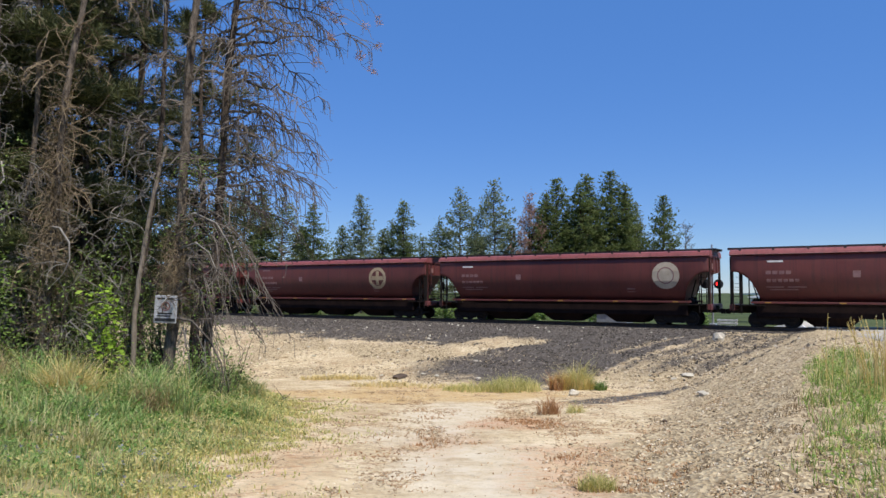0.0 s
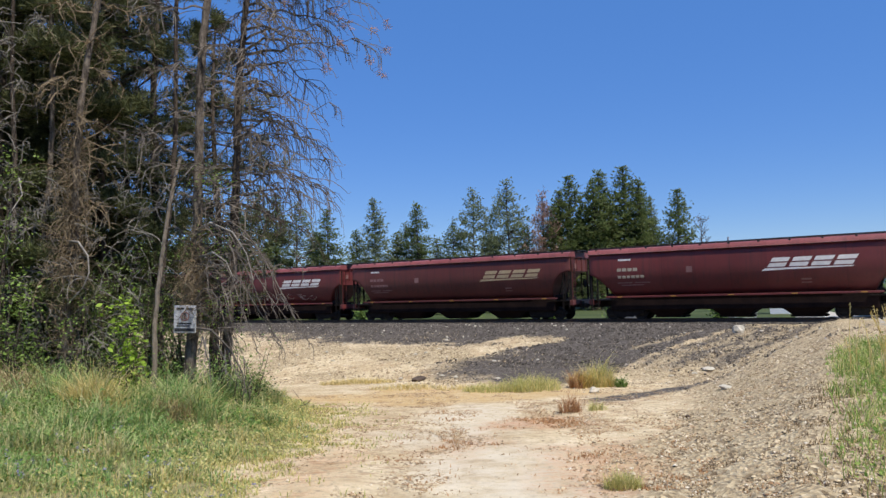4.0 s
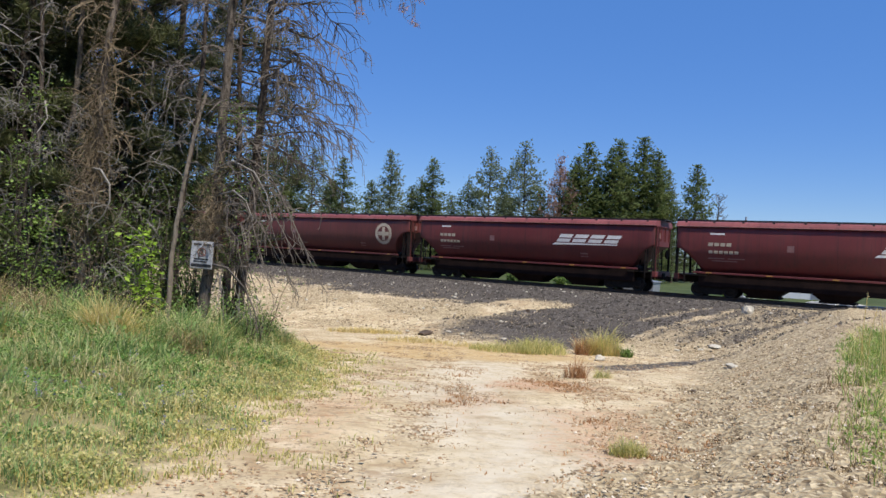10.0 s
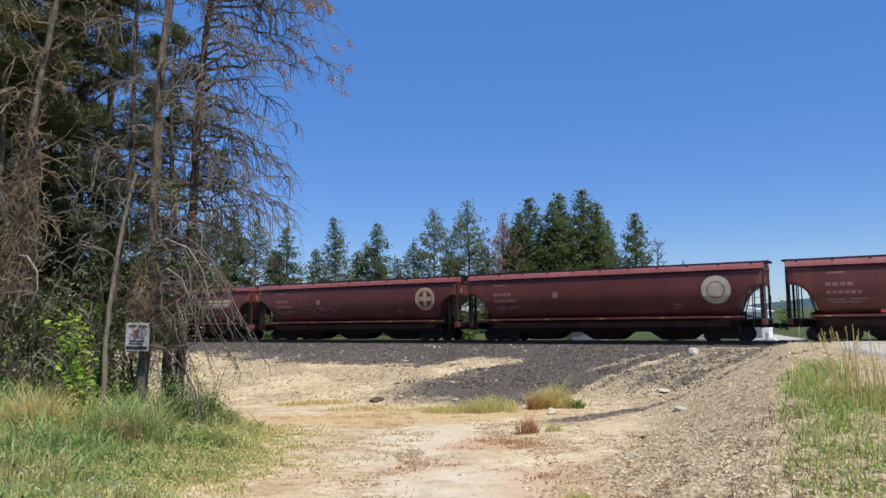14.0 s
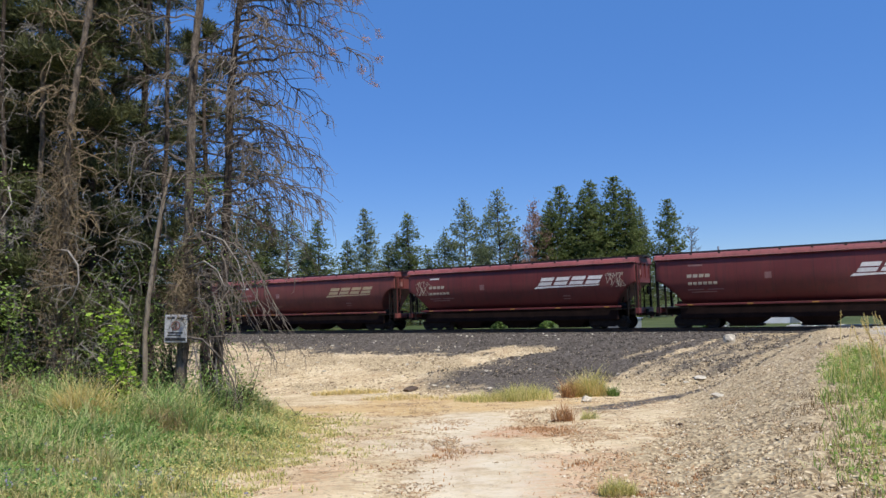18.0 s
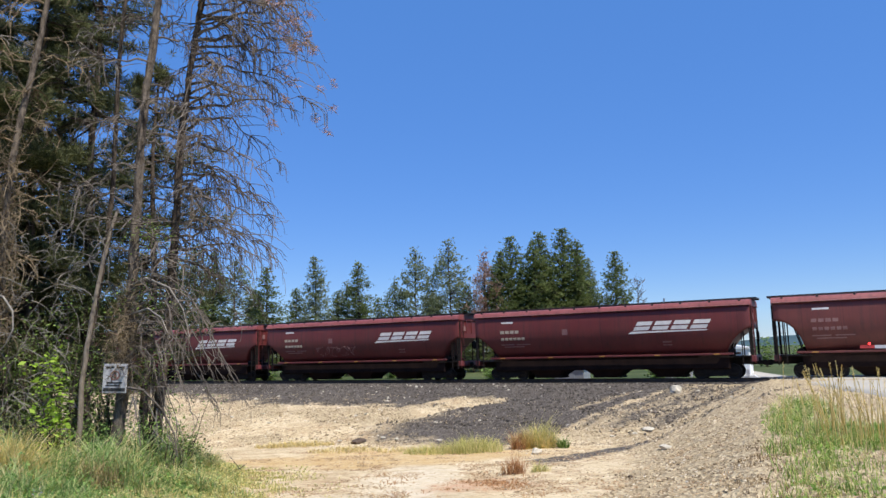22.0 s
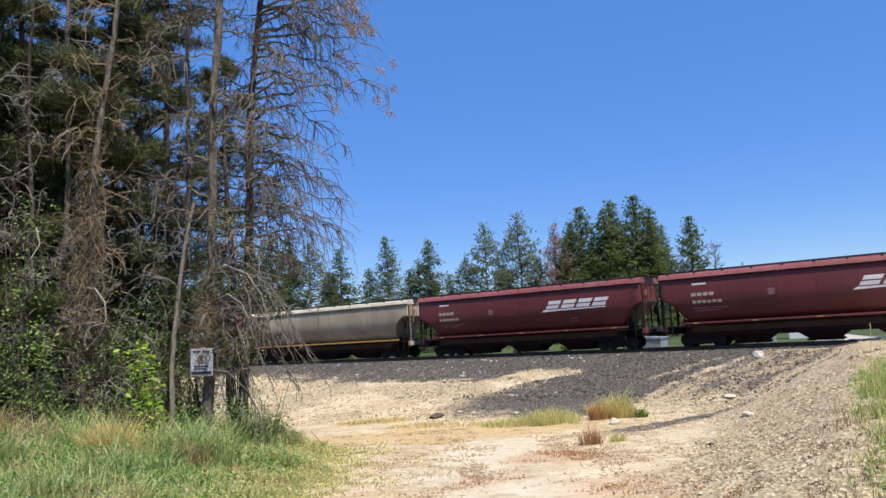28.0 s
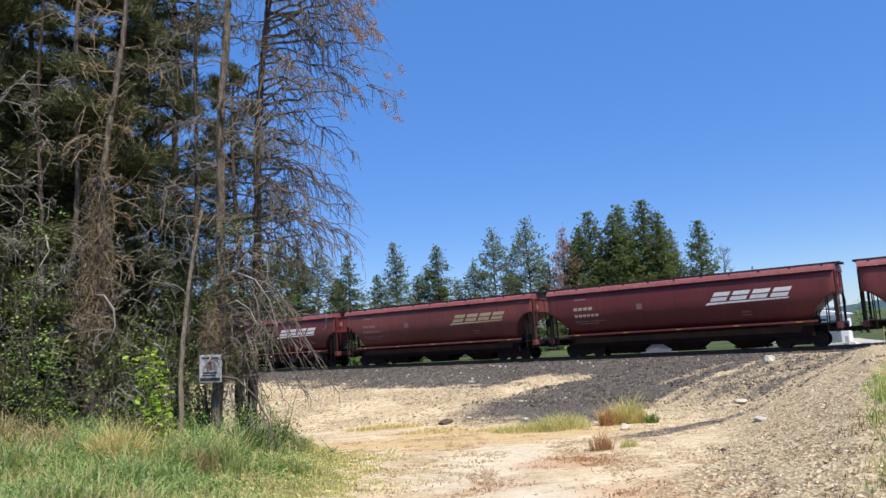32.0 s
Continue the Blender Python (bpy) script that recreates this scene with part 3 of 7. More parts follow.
def hopper_car(length, paint_mat, label, sill_mat=None):
    """A three-bay covered hopper of that coupled length, at its middle on the rails; its front is +x."""
    half = length / 2 - 0.60
    car = tagged(new("hopper_car"), label, "railway wagon", "hopper wagons of the train")
    part("body", hopper_body(half) if paint_mat == M_MAROON else hopper_body(half, 1.72, 2.0), paint_mat, car)
    part("roof", hopper_roof(half), M_TAN_SUNLIT if paint_mat == M_TAN else M_FADED_SUNLIT, car, "faded roof with sunlight in its paint tone")
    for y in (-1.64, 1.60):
        part("roof_lip", block((-half - 0.05, y, 4.045), (half + 0.05, y + 0.04, 4.085), 0.008), M_TAN_SUNLIT if paint_mat == M_TAN else M_LIP_HIGHLIGHT, car)
    # lengthwise walkways on the roof
    bm = bmesh.new()
    for y in (-0.78, 0.48):
        solid(bm, (-half - 0.3, y, 4.38), (half + 0.3, y + 0.30, 4.50))
    solid(bm, (-half - 0.3, -0.78, 4.44), (-half + 0.05, 0.78, 4.49))
    solid(bm, (half - 0.05, -0.78, 4.44), (half + 0.3, 0.78, 4.49))
    part("roof_walkway", bm, M_WALK, car, "dark steel roof walkway")
    count = 11
    for k in range(count):
        x = -half + 0.5 + k * (2 * half - 1.0) / (count - 1)
        for y in (-1.47, 1.47):
            part("walkway_bracket", SHARED["bracket"], None, car).location = (x, y, 4.29)
    for k in range(6):
        part("roof_hatch", SHARED["hatch"], None, car).location = (-half + 1.9 + k * (2 * half - 3.8) / 5, 0, 4.40)
    for y in (-1.46, 1.36):
        part("side_sill", block((-half + 1.0, y, 1.34), (half - 1.0, y + 0.10, 1.45), 0.015), sill_mat or paint_mat, car)
    part("centre_sill", block((-half - 0.2, -0.22, 0.78), (half + 0.2, 0.22, 1.18), 0.02), M_UNDER, car)
    bay = (2 * half - 5.6) / 3
    for k in range(3):
        x = (k - 1) * bay
        r = bay / 2 - 0.01
        bm = bmesh.new()
        top = [bm.verts.new((x + sx * r, sy * 1.28, 1.42)) for sx, sy in ((-1, -1), (1, -1), (1, 1), (-1, 1))]
        mid = [bm.verts.new((x + sx * (r - 0.66), sy * 1.02, 0.58)) for sx, sy in ((-1, -1), (1, -1), (1, 1), (-1, 1))]
        low = [bm.verts.new((x + sx * (r - 1.22), sy * 0.8, 0.16)) for sx, sy in ((-1, -1), (1, -1), (1, 1), (-1, 1))]
        for i in range(4):
            j = (i + 1) % 4
            bm.faces.new((top[i], top[j], mid[j], mid[i]))
            bm.faces.new((mid[i], mid[j], low[j], low[i]))
        bm.faces.new(top)
        bm.faces.new(low[::-1])
        bmesh.ops.recalc_face_normals(bm, faces=bm.faces)
        part("hopper_bay", bm, M_BAY_SHADED, car)
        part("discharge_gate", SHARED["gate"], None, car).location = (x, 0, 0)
    # Solid infill standing in for gear under the sill, in the shaded bay tone
    part("underframe", block((-half + 1.25, -1.22, 0.58), (half - 1.25, 1.22, 1.40), 0.03), M_BAY_SHADED, car)
    for sgn in (-1, 1):
        e = sgn * (half - 0.02)
        part("end_sill", block((e - 0.14, -1.42, 0.95), (e + 0.14, 1.42, 1.28), 0.02), paint_mat, car)
        part("end_platform", block((min(e, e - sgn * 1.7), -1.3, 1.20), (max(e, e - sgn * 1.7), 1.3, 1.26)), M_UNDER, car)
        for y in (-1.40, 1.30):
            part("corner_post", block((e - 0.06, y, 1.2), (e + 0.06, y + 0.10, 3.95)), M_UNDER, car)
            part("end_post", block((e - sgn * 0.42 - 0.03, y, 1.2), (e - sgn * 0.42 + 0.03, y + 0.06, 3.25)), M_UNDER, car)
        for y in (-1.12, -0.4, 0.4, 1.12):
            part("end_stiffener", block((min(e, e + sgn * 0.08), y - 0.045, 3.14), (max(e, e + sgn * 0.08), y + 0.045, 4.02), 0.01), paint_mat, car)
        part("end_cap", block((min(e, e + sgn * 0.10), -1.46, 3.98), (max(e, e + sgn * 0.10), 1.46, 4.07), 0.01), paint_mat, car)
        part("placard", block((min(e + sgn * 0.08, e + sgn * 0.10), -0.95, 3.30), (max(e + sgn * 0.08, e + sgn * 0.10), -0.62, 3.62)), M_GHOST, car)
        bm = bmesh.new()
        for y in (-0.55, 0.55):
            rod(bm, (e - sgn * 1.3, y, 1.25), (e - sgn * 0.9, y, 2.7), 0.04, sides=4)
        for z in (1.75, 2.25):
            rod(bm, (e, -1.38, z), (e, 1.38, z), 0.018, sides=4)
        part("end_brace", bm, M_UNDER, car)
        part("brake_cylinder", lathe([(-0.35, 0.05), (-0.33, 0.17), (0.3, 0.17), (0.35, 0.06)], 12), M_UNDER, car).location = (e - sgn * 1.15, -0.7, 1.45)
        part("brake_valve", block((-0.2, -0.18, 0), (0.2, 0.18, 0.42), 0.04), M_UNDER, car).location = (e - sgn * 1.35, 0.5, 1.26)
        lad = part("ladder", ladder(3.1), M_UNDER if sgn < 0 else paint_mat, car)
        lad.location = (e + sgn * 0.09, -1.30, 0.85)
        lad = part("ladder", ladder(2.6, 0.42), M_UNDER, car)
        lad.rotation_euler = (0, 0, -math.pi / 2)
        lad.location = (e - sgn * 0.30 - (0.21), -1.47 , 0.75)
        c = part("coupler", SHARED["coupler"], None, car)
        c.location = (e - sgn * 0.27, 0, 0.88)
        if sgn < 0:
            c.rotation_euler = (0, 0, math.pi)
        truck_parts(car, sgn * (half - 2.05))
    part("brake_wheel", SHARED["brake_wheel"], None, car).location = (half + 0.12, 0.55, 2.35)
    for k in range(5):
        x = -half + 1.9 + k * (2 * half - 3.8) / 4
        part("reflector", SHARED["reflector"], None, car).location = (x, -1.468, 1.395)
    return car


def side_y(z):
    return -float(np.interp(z, SECTION_Z, SECTION_Y))


def on_side(points, thick=0.006):
    """A flat outline in x and z laid on the near flank, following its curve."""
    bm = bmesh.new()
    a = [bm.verts.new((x, side_y(z) - thick, z)) for x, z in points]
    b = [bm.verts.new((x, side_y(z) + 0.02, z)) for x, z in points]
    bm.faces.new(a)
    for i in range(len(a)):
        j = (i + 1) % len(a)
        bm.faces.new((a[i], a[j], b[j], b[i]))
    bmesh.ops.recalc_face_normals(bm, faces=bm.faces)
    return bm


def joined(bms):
    out = bmesh.new()
    for b in bms:
        me = bpy.data.meshes.new("x")
        b.to_mesh(me)
        b.free()
        out.from_mesh(me)
        bpy.data.meshes.remove(me)
    return out


def bars(x0, x1, z0, z1, n, slant=0.0, gap=0.42):
    """A row of n plain upright bars standing for letters."""
    w = (x1 - x0) / n
    out = []
    for k in range(n):
        a, b = x0 + k * w, x0 + (k + 1 - gap) * w
        zm = (z0 + z1) / 2
        out.append(on_side([(a, z0), (b, z0), (b + slant * (zm - z0), zm), (b + slant * (z1 - z0), z1), (a + slant * (z1 - z0), z1), (a + slant * (zm - z0), zm)]))
    return joined(out)


def swoosh_mark(xr):
    """The wide slanted mark: four heavy leaning blocks, each with a slit, over a long tapering underline. xr: its front end."""
    out = []
    w, h, s, z0 = 1.02, 0.50, 0.62, 2.86
    for k in range(4):
        x = xr - 4.45 + k * 1.08
        for lo, hi in ((0, 0.42), (0.56, 1)):
            out.append(on_side([(x + s * h * lo, z0 + h * lo), (x + 0.88 * w + s * h * lo, z0 + h * lo), (x + 0.88 * w + s * h * hi, z0 + h * hi), (x + s * h * hi, z0 + h * hi)]))
    out.append(on_side([(xr - 4.75, 2.66), (xr - 4.55, 2.80), (xr - 0.2, 2.80), (xr - 0.35, 2.74), (xr - 3.4, 2.70)]))
    return joined(out)


def round_mark(xc, zc, r):
    """A round badge: a ring, a cross and four quarter fields."""
    out = []
    n = 28
    for k in range(n):
        a, b = 2 * math.pi * k / n, 2 * math.pi * (k + 1) / n
        out.append(on_side([(xc + q * r * math.cos(t), zc + q * r * math.sin(t)) for q, t in ((1, a), (1, b), (0.72, b), (0.72, a))]))
    for a, b in ((0.16, 0.64), (0.64, 0.18)):
        for k in range(4):
            lo, hi = zc + r * b * (k / 2 - 1), zc + r * b * ((k + 1) / 2 - 1)
            out.append(on_side([(xc - a * r, lo), (xc + a * r, lo), (xc + a * r, hi), (xc - a * r, hi)], 0.006 if a < b else 0.009))
    return joined(out)


def disc_mark(xc, zc, r):
    out = []
    for k in range(6):
        lo, hi = -1 + k / 3, -1 + (k + 1) / 3
        pts = []
        for t in np.linspace(lo, hi, 6):
            pts.append((xc + r * math.sqrt(max(0, 1 - t * t)), zc + r * t))
        for t in np.linspace(hi, lo, 6):
            pts.append((xc - r * math.sqrt(max(0, 1 - t * t)), zc + r * t))
        uniq = []
        for q in pts:
            if not uniq or (abs(q[0] - uniq[-1][0]) + abs(q[1] - uniq[-1][1])) > 1e-4:
                uniq.append(q)
        if abs(uniq[0][0] - uniq[-1][0]) + abs(uniq[0][1] - uniq[-1][1]) < 1e-4:
            uniq.pop()
        out.append(on_side(uniq))
    return joined(out)


def scribble(x0, x1, z0, z1, seed, loops=9):
    """Unreadable spray-painted strokes."""
    r = random.Random(seed)
    bm = bmesh.new()
    last = None
    for k in range(loops * 6):
        t = k / (loops * 6)
        x = x0 + (x1 - x0) * t + 0.22 * math.sin(k * 1.9) + r.uniform(-0.06, 0.06)
        z = (z0 + z1) / 2 + (z1 - z0) / 2 * math.sin(k * 1.13 + r.uniform(-0.5, 0.5))
        p = (x, side_y(z) - 0.006, z)
        if last and r.random() < 0.6:
            rod(bm, last, p, 0.014, sides=4)
        last = p
    return bm


def dress(car, length, mark, seed, extra=""):
    """Marks on the near flank of one wagon."""
    r = random.Random(seed)
    half = length / 2 - 0.42
    ink = {"white": M_WHITE, "gold": M_GOLD, "cream": M_CREAM, "ghost": M_GHOST}[mark[1]]
    if mark[0] == "swoosh":
        part("logo", swoosh_mark(half - 2.2), ink, car, "wide slanted pale logo with an underline")
    elif mark[0] == "round":
        part("logo", round_mark(half - (4.5 if "inset" in extra else 2.6), 2.94, 0.80), ink, car, "round badge with a cross")
    elif mark[0] == "disc":
        part("logo", disc_mark(half - 2.6, 2.94, 0.80), ink, car, "round pale badge")
        ring = [(q, 2 * math.pi * (k + s) / 24) for k in range(24) for q, s in ((0.62, 0), (0.62, 1), (0.54, 1), (0.54, 0))]
        part("logo_ring", joined([on_side([(half - 2.6 + 0.8 * q * math.cos(a), 2.94 + 0.8 * q * math.sin(a)) for q, a in ring[i:i + 4]], 0.014) for i in range(0, 96, 4)]), M_GHOST, car)
    faint = M_STENCIL if mark[0] == "none" else M_GHOST
    text = M_CREAM if mark[0] == "swoosh" and mark[1] == "white" else faint
    x = -half + 2.0
    part("lettering", bars(x, x + 1.35, 2.95, 3.14, 4, 0.1, 0.22), text, car)
    part("number_bars", bars(x + 0.05, x + 1.75, 2.52, 2.69, 6, 0.0, 0.28), text, car)
    part("data_bars", joined([on_side([(x + a, z), (x + b, z), (x + b, z + 0.06), (x + a, z + 0.06)]) for a, b, z in ((0, 0.9, 2.22), (1.1, 2.0, 2.22), (0.2, 1.6, 2.08))]), faint, car)
    part("stencil_panel", joined([on_side([(x + 0.1, 3.60), (x + 0.9, 3.60), (x + 0.9, 3.70), (x + 0.1, 3.70)])]), M_WHITE if r.random() < 0.6 else faint, car)
    part("data_panel", on_side([(x + 4.2, 2.75), (x + 4.55, 2.75), (x + 4.55, 3.1), (x + 4.2, 3.1)]), faint, car)
    part("data_panel", on_side([(half - 5.0, 1.95), (half - 4.5, 1.95), (half - 4.5, 2.2), (half - 5.0, 2.2)]), faint, car)
    if "low" in extra:
        part("graffiti", scribble(-1.5, 3.4, 1.75, 2.25, seed, 14), M_CREAM, car, "pale sprayed scrawl")
        part("graffiti", scribble(4.2, 6.0, 1.7, 2.1, seed + 1, 6), M_CREAM, car)
    if "ends" in extra:
        part("graffiti", scribble(-half + 0.9, -half + 2.0, 2.5, 3.5, seed, 8), M_CREAM, car, "pale sprayed scrawl")
        part("graffiti", scribble(half - 2.0, half - 0.9, 2.6, 3.5, seed + 2, 8), M_CREAM, car)
    if "faint" in extra:
        part("graffiti", scribble(-half + 5.0, -half + 8.5, 1.8, 2.5, seed, 10), M_GHOST, car, "faded sprayed scrawl")


# wagons from the front of the train: mark, ink, paint, coupled length, scrawl
WAGONS = [
    ("disc", "ghost", "brown", 19.5, ""), ("disc", "cream", "brown", 19.54, ""), ("round", "gold", "brown", 19.52, "inset"), ("disc", "cream", "brown", 19.52, ""),
    ("swoosh", "white", "maroon", 18.16, ""), ("swoosh", "gold", "brown", 19.69, ""), ("swoosh", "white", "maroon", 18.70, "low"), ("round", "gold", "brown", 19.52, "faint"),
    ("round", "gold", "brown", 19.85, ""), ("swoosh", "white", "maroon", 18.35, ""), ("swoosh", "white", "maroon", 18.78, ""), ("round", "cream", "brown", 19.22, ""),
    ("swoosh", "gold", "brown", 19.51, ""), ("disc", "cream", "brown", 19.58, ""), ("round", "gold", "brown", 19.22, "faint"), ("swoosh", "cream", "rusty", 18.81, ""),
    ("swoosh", "white", "maroon", 18.09, ""), ("swoosh", "white", "maroon", 18.23, "ends"), ("swoosh", "gold", "rusty", 19.57, ""), ("round", "white", "brown", 19.23, ""),
    ("swoosh", "white", "maroon", 18.26, ""), ("swoosh", "white", "maroon", 18.08, "faint"), ("swoosh", "white", "maroon", 18.02, ""), ("swoosh", "gold", "brown", 19.66, ""),
    ("swoosh", "white", "maroon", 17.99, ""), ("swoosh", "white", "maroon", 18.07, ""), ("swoosh", "white", "maroon", 18.16, ""), ("none", "ghost", "tan", 19.24, ""),
    ("swoosh", "white", "maroon", 18.81, ""), ("swoosh", "white", "maroon", 18.02, ""), ("swoosh", "gold", "rusty", 18.35, ""), ("swoosh", "white", "maroon", 18.1, ""),
    ("round", "gold", "brown", 19.5, ""), ("swoosh", "white", "maroon", 18.1, ""), ("swoosh", "white", "maroon", 18.1, ""),
]
PAINTS = {"maroon": M_MAROON, "brown": M_BROWN, "rusty": M_RUSTY, "tan": M_TAN}
LABELS = {"maroon": "maroon covered hopper wagon", "brown": "oxide-brown covered hopper wagon", "rusty": "orange-brown covered hopper wagon", "tan": "grimy tan covered hopper wagon, yellow sill"}
MARKS = {"disc":  " with pale disc badge", "round": " with round cross badge", "swoosh": " with slanted logo", "none": " without logo"}
INKS = {"white": "", "gold": ", lettering yellowed", "cream": ", lettering faded", "ghost": ", lettering worn off"}
STOCK, TRAIN = {}, []
offset = -WAGONS[0][3]
for k, (mark, ink, coat, length, extra) in enumerate(WAGONS):
    size = min((18.1, 18.75, 19.5), key=lambda v: abs(v - length))
    key = (size, coat)
    if key not in STOCK:
        STOCK[key] = (hopper_car(size, PAINTS[coat], LABELS[coat], M_YELLOW if coat == "tan" else None), [])
        car = STOCK[key][0]
    else:
        car = copy_thing(STOCK[key][0], Matrix.Identity(4))
    TRAIN.append((car, offset + length / 2, size, mark, ink, coat, extra))
    offset += length
for k, (car, back, size, mark, ink, coat, extra) in enumerate(TRAIN):
    dress(car, size, (mark, ink), 40 + k, extra)
    tagged(car, LABELS[coat] + MARKS[mark] + INKS[ink] + (", graffiti" if extra and extra != "inset" else ""))


def travelled(t):
    return 19.06 + 16.845 * t - 0.00581 * t * t + 0.000012 * t ** 3


def motions():
    """The train rolls along the track at a steady pace."""
    for car, back, *_ in TRAIN:
        walk(car, [(t, pose(*along(travelled(t) - back, 0, RAIL_Z), 0, 0, -math.degrees(HEADING))) for t in (0, 8, 16, 24, 32)])


# ---- plants ----
M_BARK = varied("grey_brown_bark", (0.034, 0.027, 0.021), (0.255, 0.21, 0.165), 11.0, 0.95, relief=0.06, spread=(0.36, 0.66), stretch=(1, 1, 0.28))
M_BARK_DARK = varied("dark_bark", (0.025, 0.019, 0.015), (0.14, 0.11, 0.085), 10.0, 0.95, relief=0.05, spread=(0.36, 0.66), stretch=(1, 1, 0.3))
M_POLE = varied("pale_grey_brown_trunk", (0.10, 0.08, 0.06), (0.34, 0.285, 0.225), 9.0, 0.95, relief=0.02, stretch=(1, 1, 0.28))
M_TWIG = varied("weathered_dead_twigs", (0.06, 0.053, 0.046), (0.31, 0.28, 0.24), 2.0, 0.9)
M_TWIG_GREY = varied("grey_brown_dead_twigs", (0.045, 0.037, 0.031), (0.225, 0.19, 0.155), 2.0, 0.9)
M_TWIG_PALE = varied("pale_barkless_wood", (0.13, 0.115, 0.10), (0.36, 0.325, 0.28), 3.0, 0.9)
M_TWIG_BROWN = varied("brown_dead_twigs", (0.085, 0.064, 0.042), (0.32, 0.245, 0.155), 2.0, 0.9)
M_NEEDLE = leafy("pine_needles", [(0.0, (0.055, 0.065, 0.024)), (0.6, (0.10, 0.114, 0.043)), (1.0, (0.20, 0.20, 0.088))], 0.55, 0.35)
M_FIR = leafy("fir_needles", [(0.0, (0.09, 0.122, 0.04)), (0.6, (0.165, 0.205, 0.07)), (1.0, (0.255, 0.285, 0.11))], 0.6, 0.5)
M_FIR_BLUE = leafy("greyish_fir_needles", [(0.0, (0.15, 0.185, 0.095)), (0.6, (0.23, 0.265, 0.145)), (1.0, (0.31, 0.34, 0.20))], 0.6, 0.5)
M_RUST_NEEDLE = leafy("rust_brown_needles", [(0.0, (0.30, 0.17, 0.12)), (1.0, (0.52, 0.35, 0.27))], 0.7, 0.35)
M_LEAF = leafy("shrub_leaves", [(0.0, (0.10, 0.16, 0.035)), (0.6, (0.16, 0.25, 0.055)), (1.0, (0.26, 0.33, 0.10))], 0.55, 0.4)
M_VINE = leafy("vine_leaves", [(0.0, (0.16, 0.24, 0.045)), (0.6, (0.22, 0.33, 0.07)), (1.0, (0.30, 0.41, 0.12))], 0.5, 0.4)
M_LEAF_MEADOW = leafy("meadow_weed_leaves", [(0.0, (0.09, 0.18, 0.035)), (0.7, (0.18, 0.31, 0.065)), (1.0, (0.32, 0.42, 0.12))], 0.55, 0.4)
# Darker leaf tone that puts the thicket's inner shade into the colour
M_LEAF_SHADED = leafy("shaded_undergrowth_leaves", [(0.0, (0.08, 0.11, 0.032)), (0.7, (0.14, 0.175, 0.055)), (1.0, (0.23, 0.235, 0.09))], 0.6, 0.35)
M_LEAF_BRIGHT = leafy("bright_young_leaves", [(0.0, (0.20, 0.33, 0.03)), (0.6, (0.31, 0.46, 0.05)), (1.0, (0.44, 0.58, 0.10))], 0.5, 0.45)
M_GRASS = leafy("meadow_grass", [(0.0, (0.115, 0.21, 0.07)), (0.45, (0.25, 0.39, 0.125)), (0.75, (0.40, 0.51, 0.19)), (0.92, (0.50, 0.50, 0.22)), (1.0, (0.66, 0.56, 0.32))], 0.6, 0.4, [(0.0, (0.24, 0.29, 0.09)), (0.5, (0.46, 0.42, 0.18)), (1.0, (0.74, 0.62, 0.36))])
M_STRAW = leafy("straw_grass", [(0.0, (0.52, 0.40, 0.13)), (0.6, (0.72, 0.58, 0.24)), (1.0, (0.84, 0.72, 0.40))], 0.6, 0.5)
M_DRY = leafy("dry_yellow_green_grass", [(0.0, (0.33, 0.35, 0.10)), (0.6, (0.58, 0.53, 0.19)), (1.0, (0.78, 0.67, 0.33))], 0.6, 0.5)
M_VERGE = leafy("fresh_verge_grass", [(0.0, (0.12, 0.21, 0.035)), (0.6, (0.23, 0.36, 0.065)), (0.85, (0.36, 0.44, 0.12)), (1.0, (0.58, 0.50, 0.25))], 0.6, 0.4)
M_RED_WEED = leafy("rust_red_weed", [(0.0, (0.33, 0.17, 0.075)), (1.0, (0.58, 0.34, 0.165))], 0.7, 0.4)
M_DEAD_WEED = leafy("brown_dead_weed", [(0.0, (0.10, 0.065, 0.035)), (0.6, (0.24, 0.16, 0.08)), (1.0, (0.42, 0.31, 0.16))], 0.8, 0.2)
M_TAN_WEED = leafy("tan_dry_weed", [(0.0, (0.24, 0.18, 0.085)), (0.6, (0.40, 0.31, 0.15)), (1.0, (0.56, 0.46, 0.25))], 0.7, 0.3)
M_LUPINE = leafy("pale_violet_flowers", [(0.0, (0.22, 0.21, 0.30)), (1.0, (0.36, 0.35, 0.42))], 0.7, 0.3)


